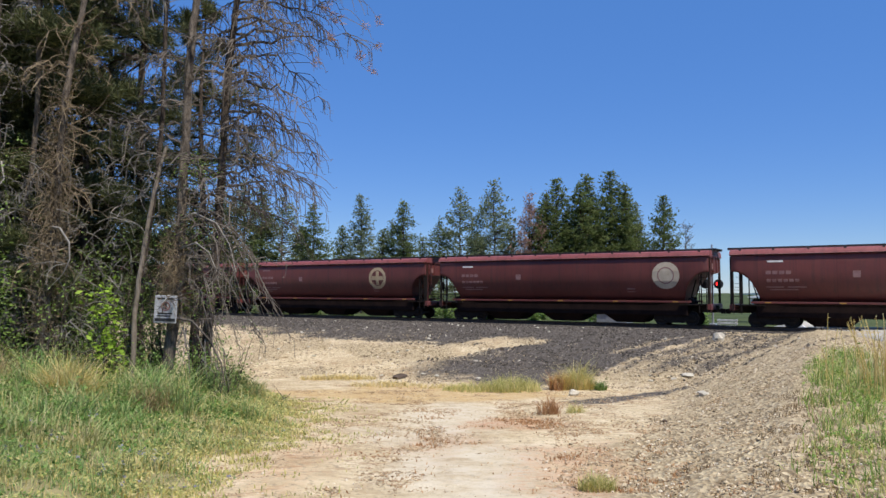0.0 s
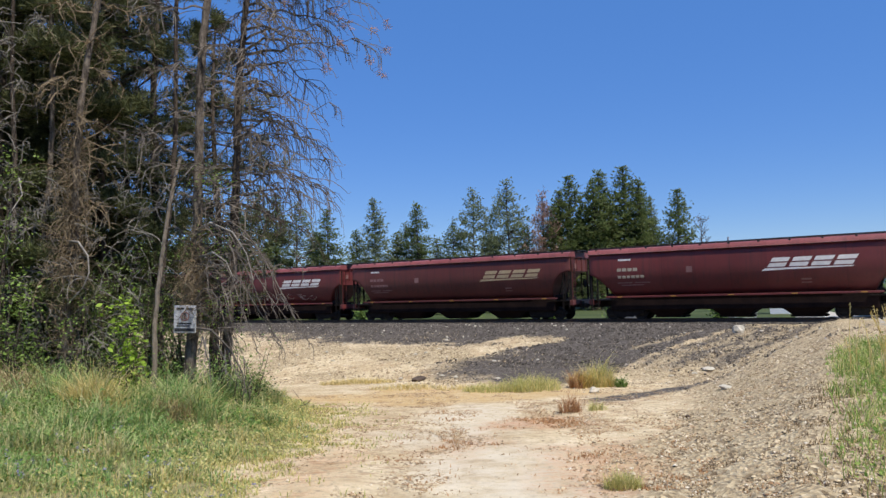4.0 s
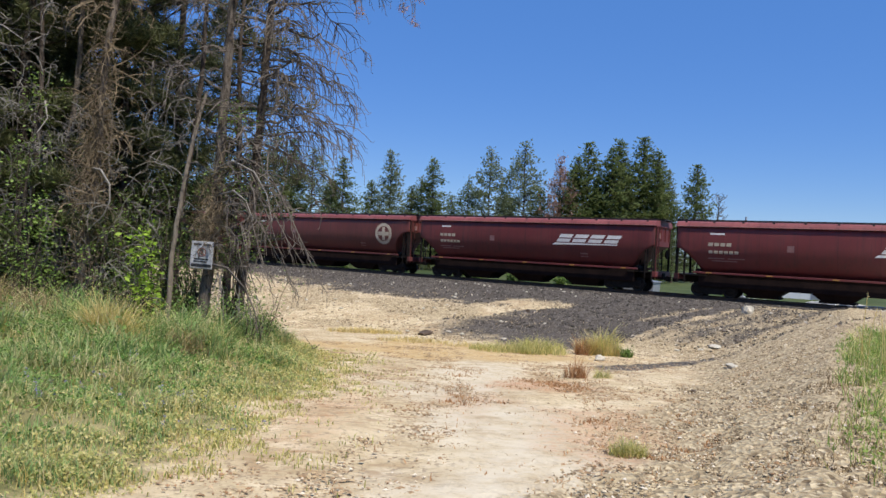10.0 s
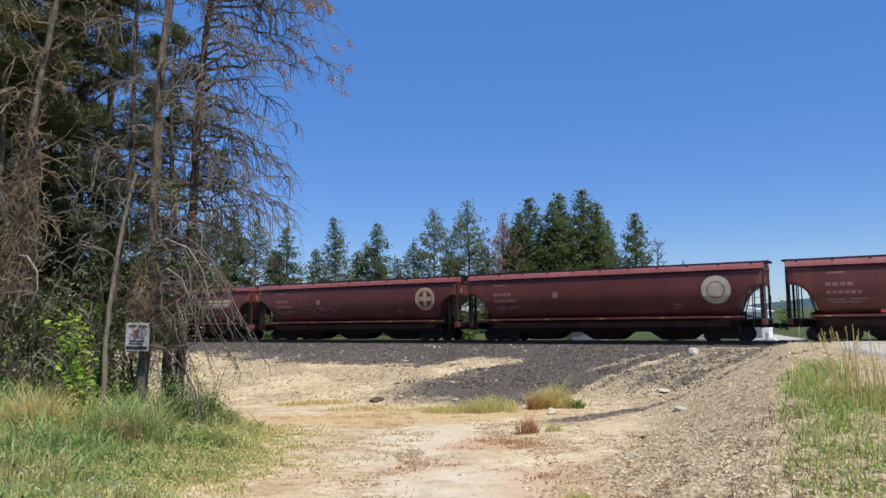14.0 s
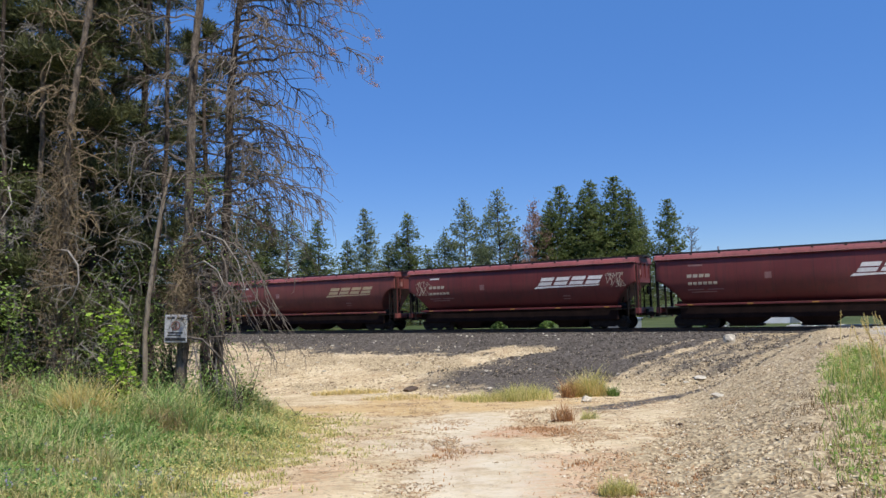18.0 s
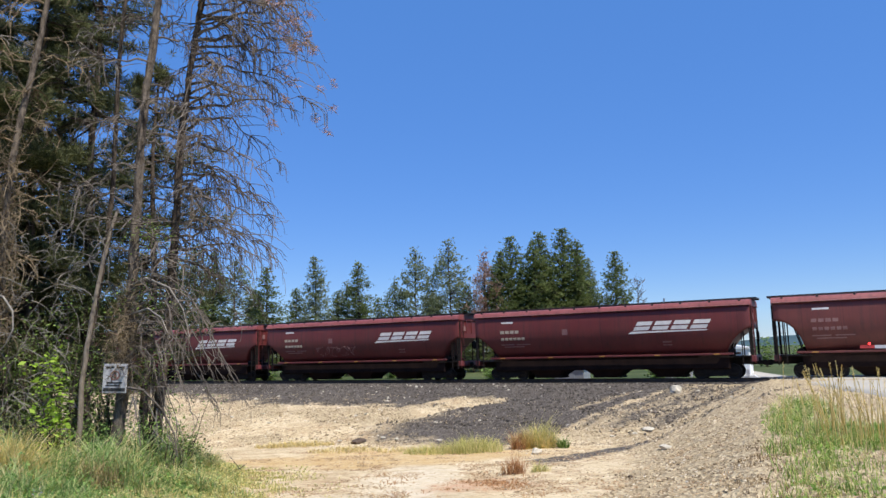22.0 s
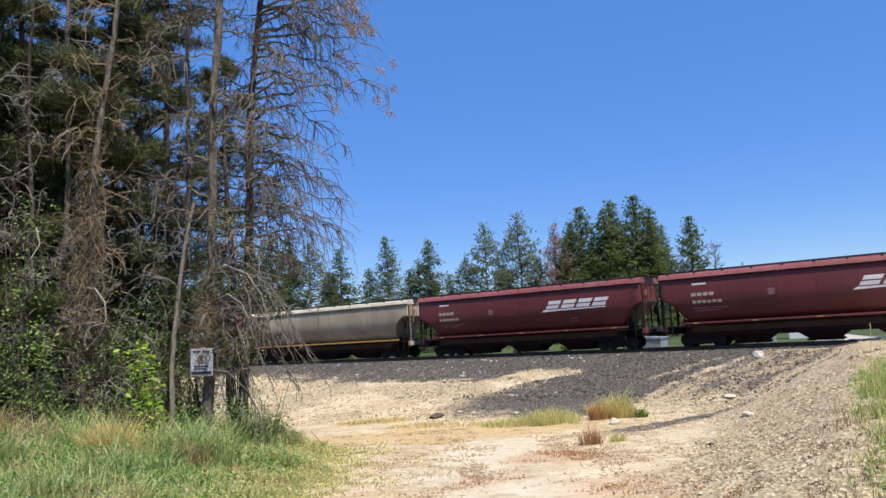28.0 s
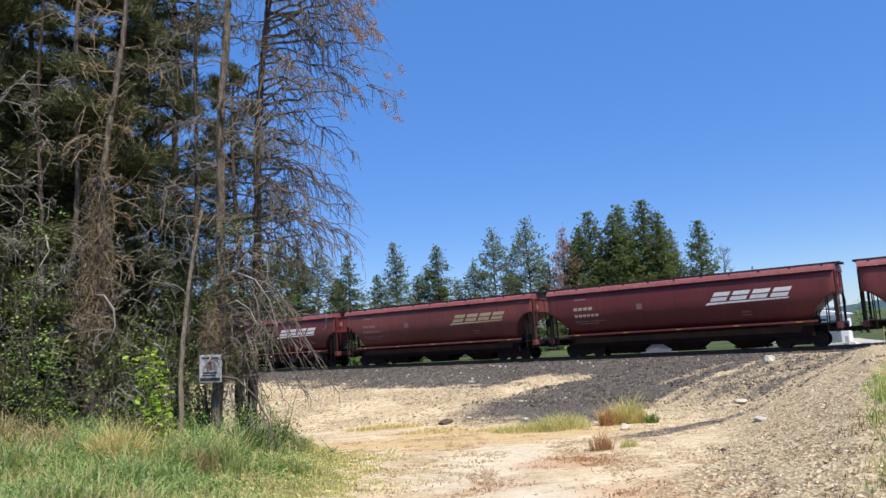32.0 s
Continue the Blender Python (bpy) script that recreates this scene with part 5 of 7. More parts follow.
# long bare boughs that arch out beside the sign and hang to the ground
rt = random.Random(29)
for k, (z0, reach, low) in enumerate([(2.55, 1.8, 0.9), (2.2, 1.45, 0.6), (1.9, 1.9, 0.7), (3.0, 2.15, 1.3), (1.6, 1.0, 0.2), (2.8, 2.35, 0.95), (2.3, 2.1, 1.1)]):
    soup = Soup()
    pts = []
    for i in range(11):
        t = i / 10
        pts.append((-5.55 + reach * t ** 0.9, 15.4 - 0.5 * t + 0.06 * math.sin(5 * t + k), z0 + 0.35 * math.sin(math.pi * min(1, t * 1.3)) - (z0 - low) * t ** 2.6 + rt.uniform(-0.03, 0.03)))
    soup.tube(pts, 0.024, 0.007, 5)
    bough = tagged(new("bare_bough", soup.mesh("bare_bough", M_TWIG_GREY)), "bare grey bough arching down with hanging twigs", "branch", "bare boughs beside the sign")
    for i in range(3, 11):
        for _ in range(2):
            p, ln = pts[i], rt.uniform(0.25, 0.75)
            a = rt.uniform(-1.6, 1.6)
            q = [p]
            for j in range(1, 5):
                u = j / 4
                q.append((p[0] + math.cos(a) * ln * 0.45 * u + 0.05 * math.sin(u * 6 + i), p[1] - math.sin(a) * ln * 0.4 * u, p[2] - ln * u * u + 0.05 * rt.uniform(-1, 1)))
            soup = Soup()
            soup.tube(q, 0.010, 0.004, 3, False)
            part("twig", soup.mesh("twig", M_TWIG_GREY), None, bough)
# a pale hooked bough on the wrapped trunk, and others bare of bark among the needles
for pts in ([(-8.2, 15.3, 2.95), (-7.85, 15.05, 2.9), (-7.6, 14.95, 2.6), (-7.55, 14.9, 2.25), (-7.7, 14.95, 1.95), (-8.1, 15.1, 1.62)],
            [(-5.5, 15.4, 3.1), (-5.1, 15.1, 3.22), (-4.6, 14.95, 3.0), (-4.3, 14.9, 2.55), (-4.15, 14.85, 2.0)],
            [(-5.5, 15.4, 2.5), (-5.05, 15.1, 2.6), (-4.75, 15.0, 2.4), (-4.55, 14.9, 2.0)],
            [(-11.0, 15.1, 5.4), (-10.4, 14.8, 5.75), (-9.8, 14.6, 5.7), (-9.3, 14.5, 5.4)],
            [(-11.0, 15.1, 3.4), (-10.4, 14.7, 3.7), (-10.0, 14.5, 4.2)],
            [(-9.6, 16.0, 4.4), (-9.2, 15.2, 4.3), (-8.95, 14.9, 3.9), (-9.15, 14.8, 3.5)],
            [(-10.9, 15.1, 6.6), (-10.2, 14.8, 6.9), (-9.5, 14.6, 7.5), (-8.8, 14.6, 7.4)]):
    soup = Soup()
    o = pts[0]
    soup.tube([(p[0] - o[0], p[1] - o[1], p[2] - o[2]) for p in pts], 0.026, 0.009, 6)
    ob = tagged(new("pale_bough", soup.mesh("pale_bough", M_TWIG_PALE, True)), "pale curved bough bare of bark on a dead trunk", "branch", "pale boughs of the thicket")
    ob.location = o
# a tangle of fine dead twigs hanging between the trunks
rt = random.Random(47)
for label, x0, x1, count in (("tangled grey dead twigs hanging between the trunks", -9.0, -6.7, 170), ("tangled grey dead twigs at the wood's edge", -13.5, -9.0, 260)):
    soup = Soup()
    for k in range(count):
        x, y, z = rt.uniform(x0, x1), rt.uniform(14.9, 16.2), 0.2 + 4.4 * rt.random() ** 1.3
        a, ln, turn, fall = rt.uniform(0, 6.28), rt.uniform(0.4, 1.3), rt.uniform(-2.4, 2.4), rt.uniform(-0.6, 0.5)
        pts = [(x, y, z)]
        for i in range(1, 8):
            fall += rt.uniform(-0.05, 0.42)
            c = math.cos(min(fall, 1.5))
            p = pts[-1]
            pts.append((p[0] + math.cos(a + turn * i / 7) * c * ln / 7, p[1] + 0.5 * math.sin(a + turn * i / 7) * c * ln / 7, max(0.0, p[2] - math.sin(min(fall, 1.5)) * ln / 7)))
        soup.tube(pts, 0.011, 0.004, 4, False)
        for i in (2, 4, 5):
            p, d = pts[i], (rt.uniform(-0.3, 0.3), rt.uniform(-0.2, 0.1), rt.uniform(-0.35, 0.1))
            soup.tube([p, (p[0] + d[0] * 0.6, p[1] + d[1] * 0.6, p[2] + d[2] * 0.3), (p[0] + d[0], p[1] + d[1], p[2] + d[2])], 0.006, 0.003, 3, False)
    tagged(new("tangled_twigs", soup.mesh("tangled_twigs", M_TWIG)), label, "dead twigs", kind="stuff")
# the twig at the grass edge
soup = Soup()
soup.tube([(0, 0, 0), (0.12, 0.0, 0.06), (0.25, 0.0, 0.12), (0.36, 0, 0.22)], 0.018, 0.006, 5)
soup.tube([(0.2, 0, 0.1), (0.05, 0, 0.28), (-0.08, 0, 0.45)], 0.01, 0.004, 4)
ob = tagged(new("fallen_twig", soup.mesh("fallen_twig", M_BARK_DARK)), "dark forked twig lying at the grass edge", "twig")
ob.location = (-4.0, 17.9, gz(-4.0, 17.9) + 0.05)

# dark living pines behind
for k, (x, y, h, low, reach, tufts) in enumerate([(-9.3, 18.8, 17, 1.4, 2.1, 2700), (-11.2, 17.6, 16, 0.8, 3.0, 5600), (-13.9, 18.6, 17, 0.6, 3.2, 4800), (-10.4, 22.5, 16, 2.5, 2.8, 2200), (-16.6, 17.8, 17, 0.8, 3.3, 4200), (-7.2, 21.5, 11.5, 2.8, 1.9, 650), (-8.2, 19.6, 17, 8.5, 1.7, 550), (-19.5, 20.0, 16, 1.0, 3.2, 1800), (-13.6, 24.5, 17, 1.5, 3.0, 1800), (-17.5, 25, 16, 1.0, 3.0, 1500)]):
    pine = tagged(new("pine_tree"), "dark green pine with a bare lower trunk", "tree", "pines of the thicket")
    pine.location = foot(x, y)
    part("trunk", trunk_mesh([(0, 0, -0.3), (0.1, 0, h * 0.4), (0.05, 0.1, h * 0.97)], 0.15, 0.03, 80 + k, M_BARK_DARK), None, pine)
    wood, green = pine_mesh(h, low, reach, 90 + k, tufts)
    tagged(part("bough_frame", wood.mesh("bough_frame", M_BARK_DARK), None, pine), kind="stuff")
    part("needles", green.mesh("needles", M_NEEDLE), None, pine)

# shrubs and undergrowth
for x, y, h, w, n, mat, size, label in [
        (-6.65, 14.6, 2.05, 0.6, 480, M_LEAF_BRIGHT, 0.11, "bright green young shrub below the leaning pole"),
        (-9.0, 14.6, 3.4, 1.0, 700, M_VINE, 0.075, "leafy green shrub under dead conifers"),
        (-7.7, 15.6, 1.3, 1.2, 420, M_LEAF, 0.07, "low leafy shrub beside a dead trunk"),
        (-9.9, 14.6, 3.6, 1.0, 260, M_LEAF, 0.065, "tall leafy shrub climbing among dead branches"),
        (-12.3, 14.6, 2.6, 1.4, 420, M_LEAF, 0.07, "leafy green shrub at the wood's edge"),
        (-14.4, 14.8, 2.6, 2.0, 900, M_LEAF, 0.08, "wide leafy shrub at the wood's edge"),
        (-5.2, 15.7, 5.6, 0.6, 1500, M_VINE, 0.06, "vine leaves around a dead trunk"),
        (-4.6, 15.4, 0.9, 0.9, 300, M_LEAF, 0.055, "dark low shrub at the foot of a dead tree"),
        (-8.4, 17.2, 2.2, 1.8, 700, M_LEAF, 0.07, "shaded shrub behind dead trunks"),
        (-11.8, 17.0, 2.6, 2.4, 900, M_LEAF_SHADED, 0.07, "shaded shrub behind dead trunks"),
        (-15.5, 17.0, 2.8, 2.6, 900, M_LEAF, 0.08, "shaded shrub behind dead trunks"),
        (-9.3, 14.7, 5.2, 0.7, 700, M_VINE, 0.07, "leafy vine climbing among the dead branches"),
        (-7.8, 14.9, 2.8, 0.8, 420, M_VINE, 0.065, "leafy sapling beside the wrapped trunk"),
        (-10.6, 14.6, 4.4, 0.8, 160, M_LEAF, 0.065, "leafy vine climbing an old trunk"),
        (-6.0, 15.9, 3.8, 1.1, 600, M_VINE, 0.06, "leafy shrub behind the signed trunk"),
        (-6.95, 15.9, 3.8, 1.3, 800, M_LEAF, 0.065, "leafy shrub between the trunks"),
        (-9.4, 16.9, 2.8, 1.6, 1100, M_LEAF, 0.075, "dense shaded shrub between the trunks"),
        (-8.0, 16.9, 2.8, 1.5, 1100, M_LEAF, 0.075, "dense shaded shrub between the trunks"),
        (-7.0, 17.0, 2.4, 1.2, 800, M_LEAF, 0.07, "dense shaded shrub between the trunks"),
        (-10.8, 16.9, 3.0, 1.8, 1200, M_LEAF_SHADED, 0.08, "dense shaded shrub between the trunks"),
        (-8.75, 14.9, 1.5, 0.9, 420, M_VINE, 0.07, "leafy weed at the wrapped trunk's foot"),
        (-11.6, 14.5, 3.4, 1.0, 320, M_LEAF, 0.07, "leafy vine climbing among the dead branches"),
        (-13.2, 16.2, 2.6, 2.2, 800, M_LEAF, 0.08, "shaded shrub behind dead trunks")]:
    shrub(label, x, y, h, w, int(abs(x) * 100), n, mat, size)

rs = random.Random(5)
for k in range(16):
    x = -4.9 - 0.3 * k + rs.uniform(-0.15, 0.15)
    shrub("low undergrowth between the trunks", x, rs.uniform(15.8, 17.4), rs.uniform(0.9, 1.7), rs.uniform(0.9, 1.4), 450 + k, 420, M_LEAF_SHADED if k % 2 else M_LEAF, 0.065)
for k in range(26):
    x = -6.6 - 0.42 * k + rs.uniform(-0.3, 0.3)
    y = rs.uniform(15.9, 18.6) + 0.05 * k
    shrub("shaded undergrowth of leaves and dead stems", x, y, rs.uniform(1.6, 3.4), rs.uniform(1.4, 2.2), 400 + k, 650, M_LEAF_SHADED if k % 3 else M_LEAF, 0.08)
# meadow grass on the berm
rg = np.random.RandomState(12)
px, py = rg.uniform(-17, -2.0, 330000), 2.8 + 19.5 * rg.uniform(0, 1, 330000) ** 1.5
m = grass_mask(px, py)
keep = (rg.uniform(0, 1, len(px)) < m * (0.2 + 0.8 * soft(fuzz(px, py, 2.6, 9.0) + 0.4 * fuzz(px, py, 7.0, 1.0), 0.45, 0.9))) & (px > -0.9 * py - 2.5) & ~((py > 16.5) & (px < -6))
px, py, m = px[keep][:115000], py[keep][:115000], m[keep][:115000]
inner = np.clip((np.interp(py, GRASS_Y, GRASS_X) - px) / 2.0, 0, 1)
hh = (0.07 + 0.24 * inner + 0.26 * inner * soft(py, 9, 14)) * (0.3 + 0.55 * fuzz(px, py, 0.9, 6.0) + 1.0 * soft(fuzz(px, py, 2.9, 4.0), 0.5, 0.85)) * rg.uniform(0.55, 1.25, len(px))
pz = ground_z(px, py)
blades("meadow_grass", "lush green grass with dry straw stalks on the berm", "grass", list(zip(px, py, pz, hh, 0.0025 + 0.0004 * py)), M_GRASS, "stuff")
sel = rg.uniform(0, 1, len(px)) < 0.05 + 0.75 * (1 - inner) ** 1.5
blades("straw_stalks", "dry straw-coloured grass stalks and short stubble", "grass", list(zip(px[sel] + 0.05, py[sel], pz[sel], hh[sel] * (0.8 + 0.45 * inner[sel]), 0.0025 + 0.0003 * py[sel])), M_STRAW, "stuff")
sel = (fuzz(px, py, 0.8, 2.5) > 0.62) & (rg.uniform(0, 1, len(px)) < 0.018) & (py < 13)
soup = Soup()
rr = random.Random(3)
for x, y, z, h in zip(px[sel], py[sel], pz[sel], hh[sel]):
    for k in range(5):
        soup.leaf((x, y, z + h * (0.75 + 0.07 * k)), 0.035, rr)
tagged(new("lupine_flowers", soup.mesh("lupine_flowers", M_LUPINE)), "pale violet lupine flowers among the grass", "flowers", kind="stuff")


soup = Soup()
rr = random.Random(6)
for i in range(0, len(px), 3):
    if inner[i] > 0.3 + 0.3 * rr.random() and rr.random() < 0.35 + 0.65 * min(1, max(0, (py[i] - 8) / 4)):
        h = hh[i] * rr.uniform(0.3, 0.95)
        for _ in range(2):
            soup.leaf((px[i] + rr.uniform(-0.05, 0.05), py[i] + rr.uniform(-0.05, 0.05), pz[i] + h), 0.035 + 0.002 * py[i], rr)
dry = Soup()
for i in range(0, len(px), 2):
    if inner[i] < 0.25 + 0.75 * rr.random() ** 2:
        h = hh[i] * rr.uniform(0.2, 1.0)
        for _ in range(2):
            dry.leaf((px[i] + rr.uniform(-0.07, 0.07), py[i] + rr.uniform(-0.07, 0.07), pz[i] + h), 0.03 + 0.0016 * py[i], rr)
tagged(new("dry_seed_heads", dry.mesh("dry_seed_heads", M_DRY)), "pale dry seed heads and leaves along the grass edge", "grass", kind="stuff")
tagged(new("meadow_weeds", soup.mesh("meadow_weeds", M_LEAF_MEADOW)), "small broad-leaved weeds among the grass", "weeds", kind="stuff")


def clump(name, label, x, y, width, height, count, mat, seed, depth=None, wide=0.006):
    r = random.Random(seed)
    spots = []
    for _ in range(count):
        a, q = r.uniform(0, 2 * math.pi), math.sqrt(r.random())
        dx, dy = math.cos(a) * q * width / 2, math.sin(a) * q * (depth or width) / 2
        spots.append((dx, dy, gz(x + dx, y + dy) - gz(x, y), height * (1.05 - 0.5 * q) * r.uniform(0.55, 1.1), wide))
    ob = blades(name, label, "grass", spots, mat, "stuff" if name in ("grass_patch", "weed") else "")
    ob.location = (x, y, gz(x, y))
    return ob


clump("grass_tuft", "large straw-yellow grass tuft at the foot of the bank", 4.35, 24.8, 1.5, 1.0, 700, M_STRAW, 1, 1.1, 0.009)
clump("grass_tuft", "green-tipped stalks within the yellow tuft", 4.55, 24.7, 0.9, 1.35, 260, M_DRY, 2, 0.8, 0.009)
clump("grass_tuft", "reddish dried stalks beside the yellow tuft", 3.75, 24.5, 0.5, 0.85, 150, M_RED_WEED, 21, 0.5, 0.009)
clump("grass_tuft", "low dark green weed beside the yellow tuft", 5.2, 24.4, 0.4, 0.5, 110, M_LEAF, 3, 0.4, 0.014)
clump("grass_patch", "low patch of yellow-green grass at the bank's foot", 2.2, 24.0, 2.0, 0.72, 1000, M_DRY, 4, 2.2, 0.008)
clump("grass_patch", "low patch of pale yellow grass at the bank's foot", 0.9, 23.8, 1.8, 0.45, 600, M_DRY, 40, 2.0, 0.008)
clump("grass_patch", "sparse pale grass at the bank's foot", -0.1, 25.6, 1.6, 0.24, 200, M_STRAW, 41, 2.2, 0.010)
clump("grass_patch", "thin dry straw grass along the bank's foot", -2.0, 26.4, 2.6, 0.28, 420, M_STRAW, 5, 2.6, 0.010)
clump("grass_patch", "thin dry straw grass below the bank", -4.3, 30.5, 3.2, 0.36, 700, M_STRAW, 6, 1.6, 0.012)
clump("weed", "rust-red dried weed beside the track", 2.4, 16.5, 0.5, 0.66, 200, M_RED_WEED, 7, 0.4, 0.006)
clump("weed", "small yellowed weed beside the dirt track", 3.0, 16.6, 0.42, 0.34, 120, M_DRY, 8, 0.3, 0.006)
clump("grass_tuft", "small tuft of dry grass on the dirt track", 1.75, 8.15, 0.42, 0.27, 420, M_DRY, 9, 0.3, 0.0035)
clump("weed", "flat rust-red weed patch on the dirt", 1.4, 14.4, 2.0, 0.06, 1100, M_RED_WEED, 10, 2.0, 0.012)
clump("grass_tuft", "pale yellow clump in the meadow", -6.1, 12.3, 0.95, 1.2, 700, M_STRAW, 11, 0.7, 0.007)
clump("grass_tuft", "yellow-green stalks within the pale clump", -6.05, 12.1, 0.7, 1.3, 260, M_DRY, 14, 0.5, 0.006)
clump("grass_tuft", "tan dry clump in the meadow", -4.85, 12.4, 0.8, 0.85, 380, M_TAN_WEED, 12, 0.6, 0.006)
clump("grass_tuft", "tan dry bush at the wood's edge", -9.3, 13.7, 1.4, 1.45, 800, M_TAN_WEED, 13, 0.8, 0.007)
clump("grass_tuft", "tan dry bush at the wood's edge", -8.2, 13.6, 1.1, 1.15, 600, M_TAN_WEED, 15, 0.7, 0.007)

g = np.random.RandomState(44)
qx, qy = g.uniform(-4.2, 0.8, 60000), 4.5 + 16 * g.uniform(0, 1, 60000) ** 1.4
off = qx - np.interp(qy, GRASS_Y, GRASS_X)
ok = g.uniform(0, 1, len(qx)) < soft(2.3 - off, 0, 2.6) * soft(off, -0.6, 0.2) * soft(0.55 * fuzz(qx, qy, 5.1, 2.0) + 0.45 * fuzz(qx, qy, 1.9, 7.0), 0.46, 0.72)
blades("dry_stubble", "sparse dry yellow-green stubble along the grass edge", "grass", list(zip(qx[ok], qy[ok], ground_z(qx[ok], qy[ok]), 0.02 + 0.07 * g.uniform(0, 1, ok.sum()), 0.004 + 0.0004 * qy[ok])), M_DRY, "stuff")
qx, qy = g.uniform(-1.2, 3.4, 40000), 5.5 + 12 * g.uniform(0, 1, 40000)
ok = g.uniform(0, 1, len(qx)) < 0.9 * np.maximum(rust_mask(qx, qy), 0.12) * soft(0.5 * fuzz(qx, qy, 6.1, 3.0) + 0.5 * fuzz(qx, qy, 2.2, 1.0), 0.5, 0.72)
blades("rust_weeds", "low rust-red dried weeds scattered on the dirt track", "weeds", list(zip(qx[ok], qy[ok], ground_z(qx[ok], qy[ok]), 0.015 + 0.05 * g.uniform(0, 1, ok.sum()) ** 2, 0.004 + 0.0004 * qy[ok])), M_RED_WEED, "stuff")
for k, (x, y, wide, tall, count) in enumerate([(4.75, 9.5, 1.0, 0.24, 520), (4.2, 8.4, 0.8, 0.2, 360), (5.7, 11.6, 0.9, 0.26, 420), (3.6, 7.2, 0.9, 0.18, 380), (6.6, 13.2, 0.9, 0.28, 360), (5.4, 9.3, 0.8, 0.2, 300), (3.2, 8.9, 0.5, 0.12, 160), (2.6, 7.4, 0.5, 0.10, 150)]):
    clump("weed", "tangle of brown dead weed on the bank's crest", x, y, wide, tall * 0.55, int(count * 0.6), M_DEAD_WEED, 70 + k, wide * 2.2, 0.005)
# grass on the gravel bank beside the road: a thin tall fringe on the crest, a fresh green patch, weeds among stones
def verge(count, x0, x1, y0, y1, where, seed, per=26, spread=0.10):
    g = np.random.RandomState(seed)
    sx, sy = g.uniform(x0, x1, count), g.uniform(y0, y1, count)
    ok = g.uniform(0, 1, count) < where(sx, sy)
    k = g.randint(per // 3, per, ok.sum())
    bx, by = np.repeat(sx[ok], k), np.repeat(sy[ok], k)
    bx, by = bx + g.normal(0, spread, len(bx)), by + g.normal(0, spread, len(bx))
    big = np.repeat(g.uniform(0.5, 1.25, ok.sum()), k)
    return bx, by, ground_z(bx, by), big * g.uniform(0.55, 1.2, len(bx)) * (0.45 + 0.55 * soft(by, 6, 13))


def crest(x, y):
    w = x - 0.52 * (y - 1.7)
    return soft(w, 0.4, 1.0) * soft(2.7 - w, 0, 1.2) * soft(y, 5.5, 8) * soft(24 - y, 0, 3) * soft(0.6 * fuzz(x, y, 1.7, 6.0) + 0.4 * fuzz(x, y, 4.7, 3.0), 0.24, 0.5)


def patch(x, y):
    q = np.hypot((x - 9.6) / 2.0, (y - 12.9) / 3.0)
    far = np.hypot((x - 9.2) / 1.5, (y - 10.2) / 1.2)
    return np.maximum(soft(1.15 - q + 0.7 * (fuzz(x, y, 2.0, 2.0) - 0.5), 0, 0.5), 0.8 * soft(1.1 - far + 0.8 * (fuzz(x, y, 2.6, 4.0) - 0.5), 0, 0.5))


def stray(x, y):
    w = x - 0.52 * (y - 1.7)
    return soft(w, 0.3, 0.8) * soft(6 - w, 0, 1.5) * soft(fuzz(x, y, 2.2, 9.0), 0.55, 0.8)


for name, label, spots, tall, wide, mat in [
        ("verge_grass", "thin yellow-green grass along the bank's crest", verge(1300, 2.5, 14, 5.5, 25, crest, 31, 22, 0.13), 0.38, 0.006, M_DRY),
        ("verge_grass", "fresh green grass rooted among the crest gravel", verge(2800, 2.5, 14, 5.5, 25, crest, 32, 24, 0.13), 0.34, 0.006, M_VERGE),
        ("verge_grass", "fresh green grass patch beside the road", verge(620, 7.5, 12.5, 8.5, 17, patch, 33, 30, 0.15), 0.24, 0.009, M_VERGE),
        ("verge_weeds", "small weeds among the gravel", verge(700, 2.5, 13, 5.5, 16, stray, 34, 18, 0.07), 0.14, 0.005, M_VERGE)]:
    bx, by, bz, size = spots
    blades(name, label, "grass", list(zip(bx, by, bz, tall * size, wide + 0 * bx)), mat, "stuff")
bx, by, bz, size = verge(1500, 2.5, 14, 5.5, 25, crest, 37, 16, 0.12)
soup, rr = Soup(), random.Random(38)
for x, y, z, s in zip(bx, by, bz, size):
    soup.leaf((x, y, z + 0.3 * s * rr.random()), 0.05 + 0.002 * y, rr)
tagged(new("verge_leaves", soup.mesh("verge_leaves", M_VERGE)), "leafy green weeds among the crest grass", "weeds", kind="stuff")
bx, by, bz, size = verge(160, 5, 13, 9, 23, crest, 35, 6, 0.2)
blades("straw_stalks", "dry straw stalks standing in the crest grass", "grass", list(zip(bx, by, bz, 0.62 * size, 0.004 + 0 * bx)), M_STRAW, "stuff")
rr = random.Random(36)
soup = Soup()
for _ in range(76):
    x, y = rr.gauss(8.15, 0.3), rr.gauss(13.4, 0.6)
    z, h = gz(x, y), rr.uniform(0.7, 1.5)
    lx, ly = rr.uniform(-0.3, 0.12) * h, rr.uniform(-0.1, 0.1) * h
    soup.tube([(x, y, z - 0.03), (x + lx * 0.3, y + ly * 0.3, z + h * 0.55), (x + lx, y + ly, z + h)], 0.007, 0.004, 4, False)
    for k in range(10):
        q = 0.8 + 0.02 * k
        soup.leaf((x + lx * q, y + ly * q, z + h * q), 0.035, rr)
tagged(new("seed_stalks", soup.mesh("seed_stalks", M_STRAW)), "tall green seed stalks on the bank's crest", "grass", kind="stuff")

# ---- far trees beyond the railway ----
FAR = {}


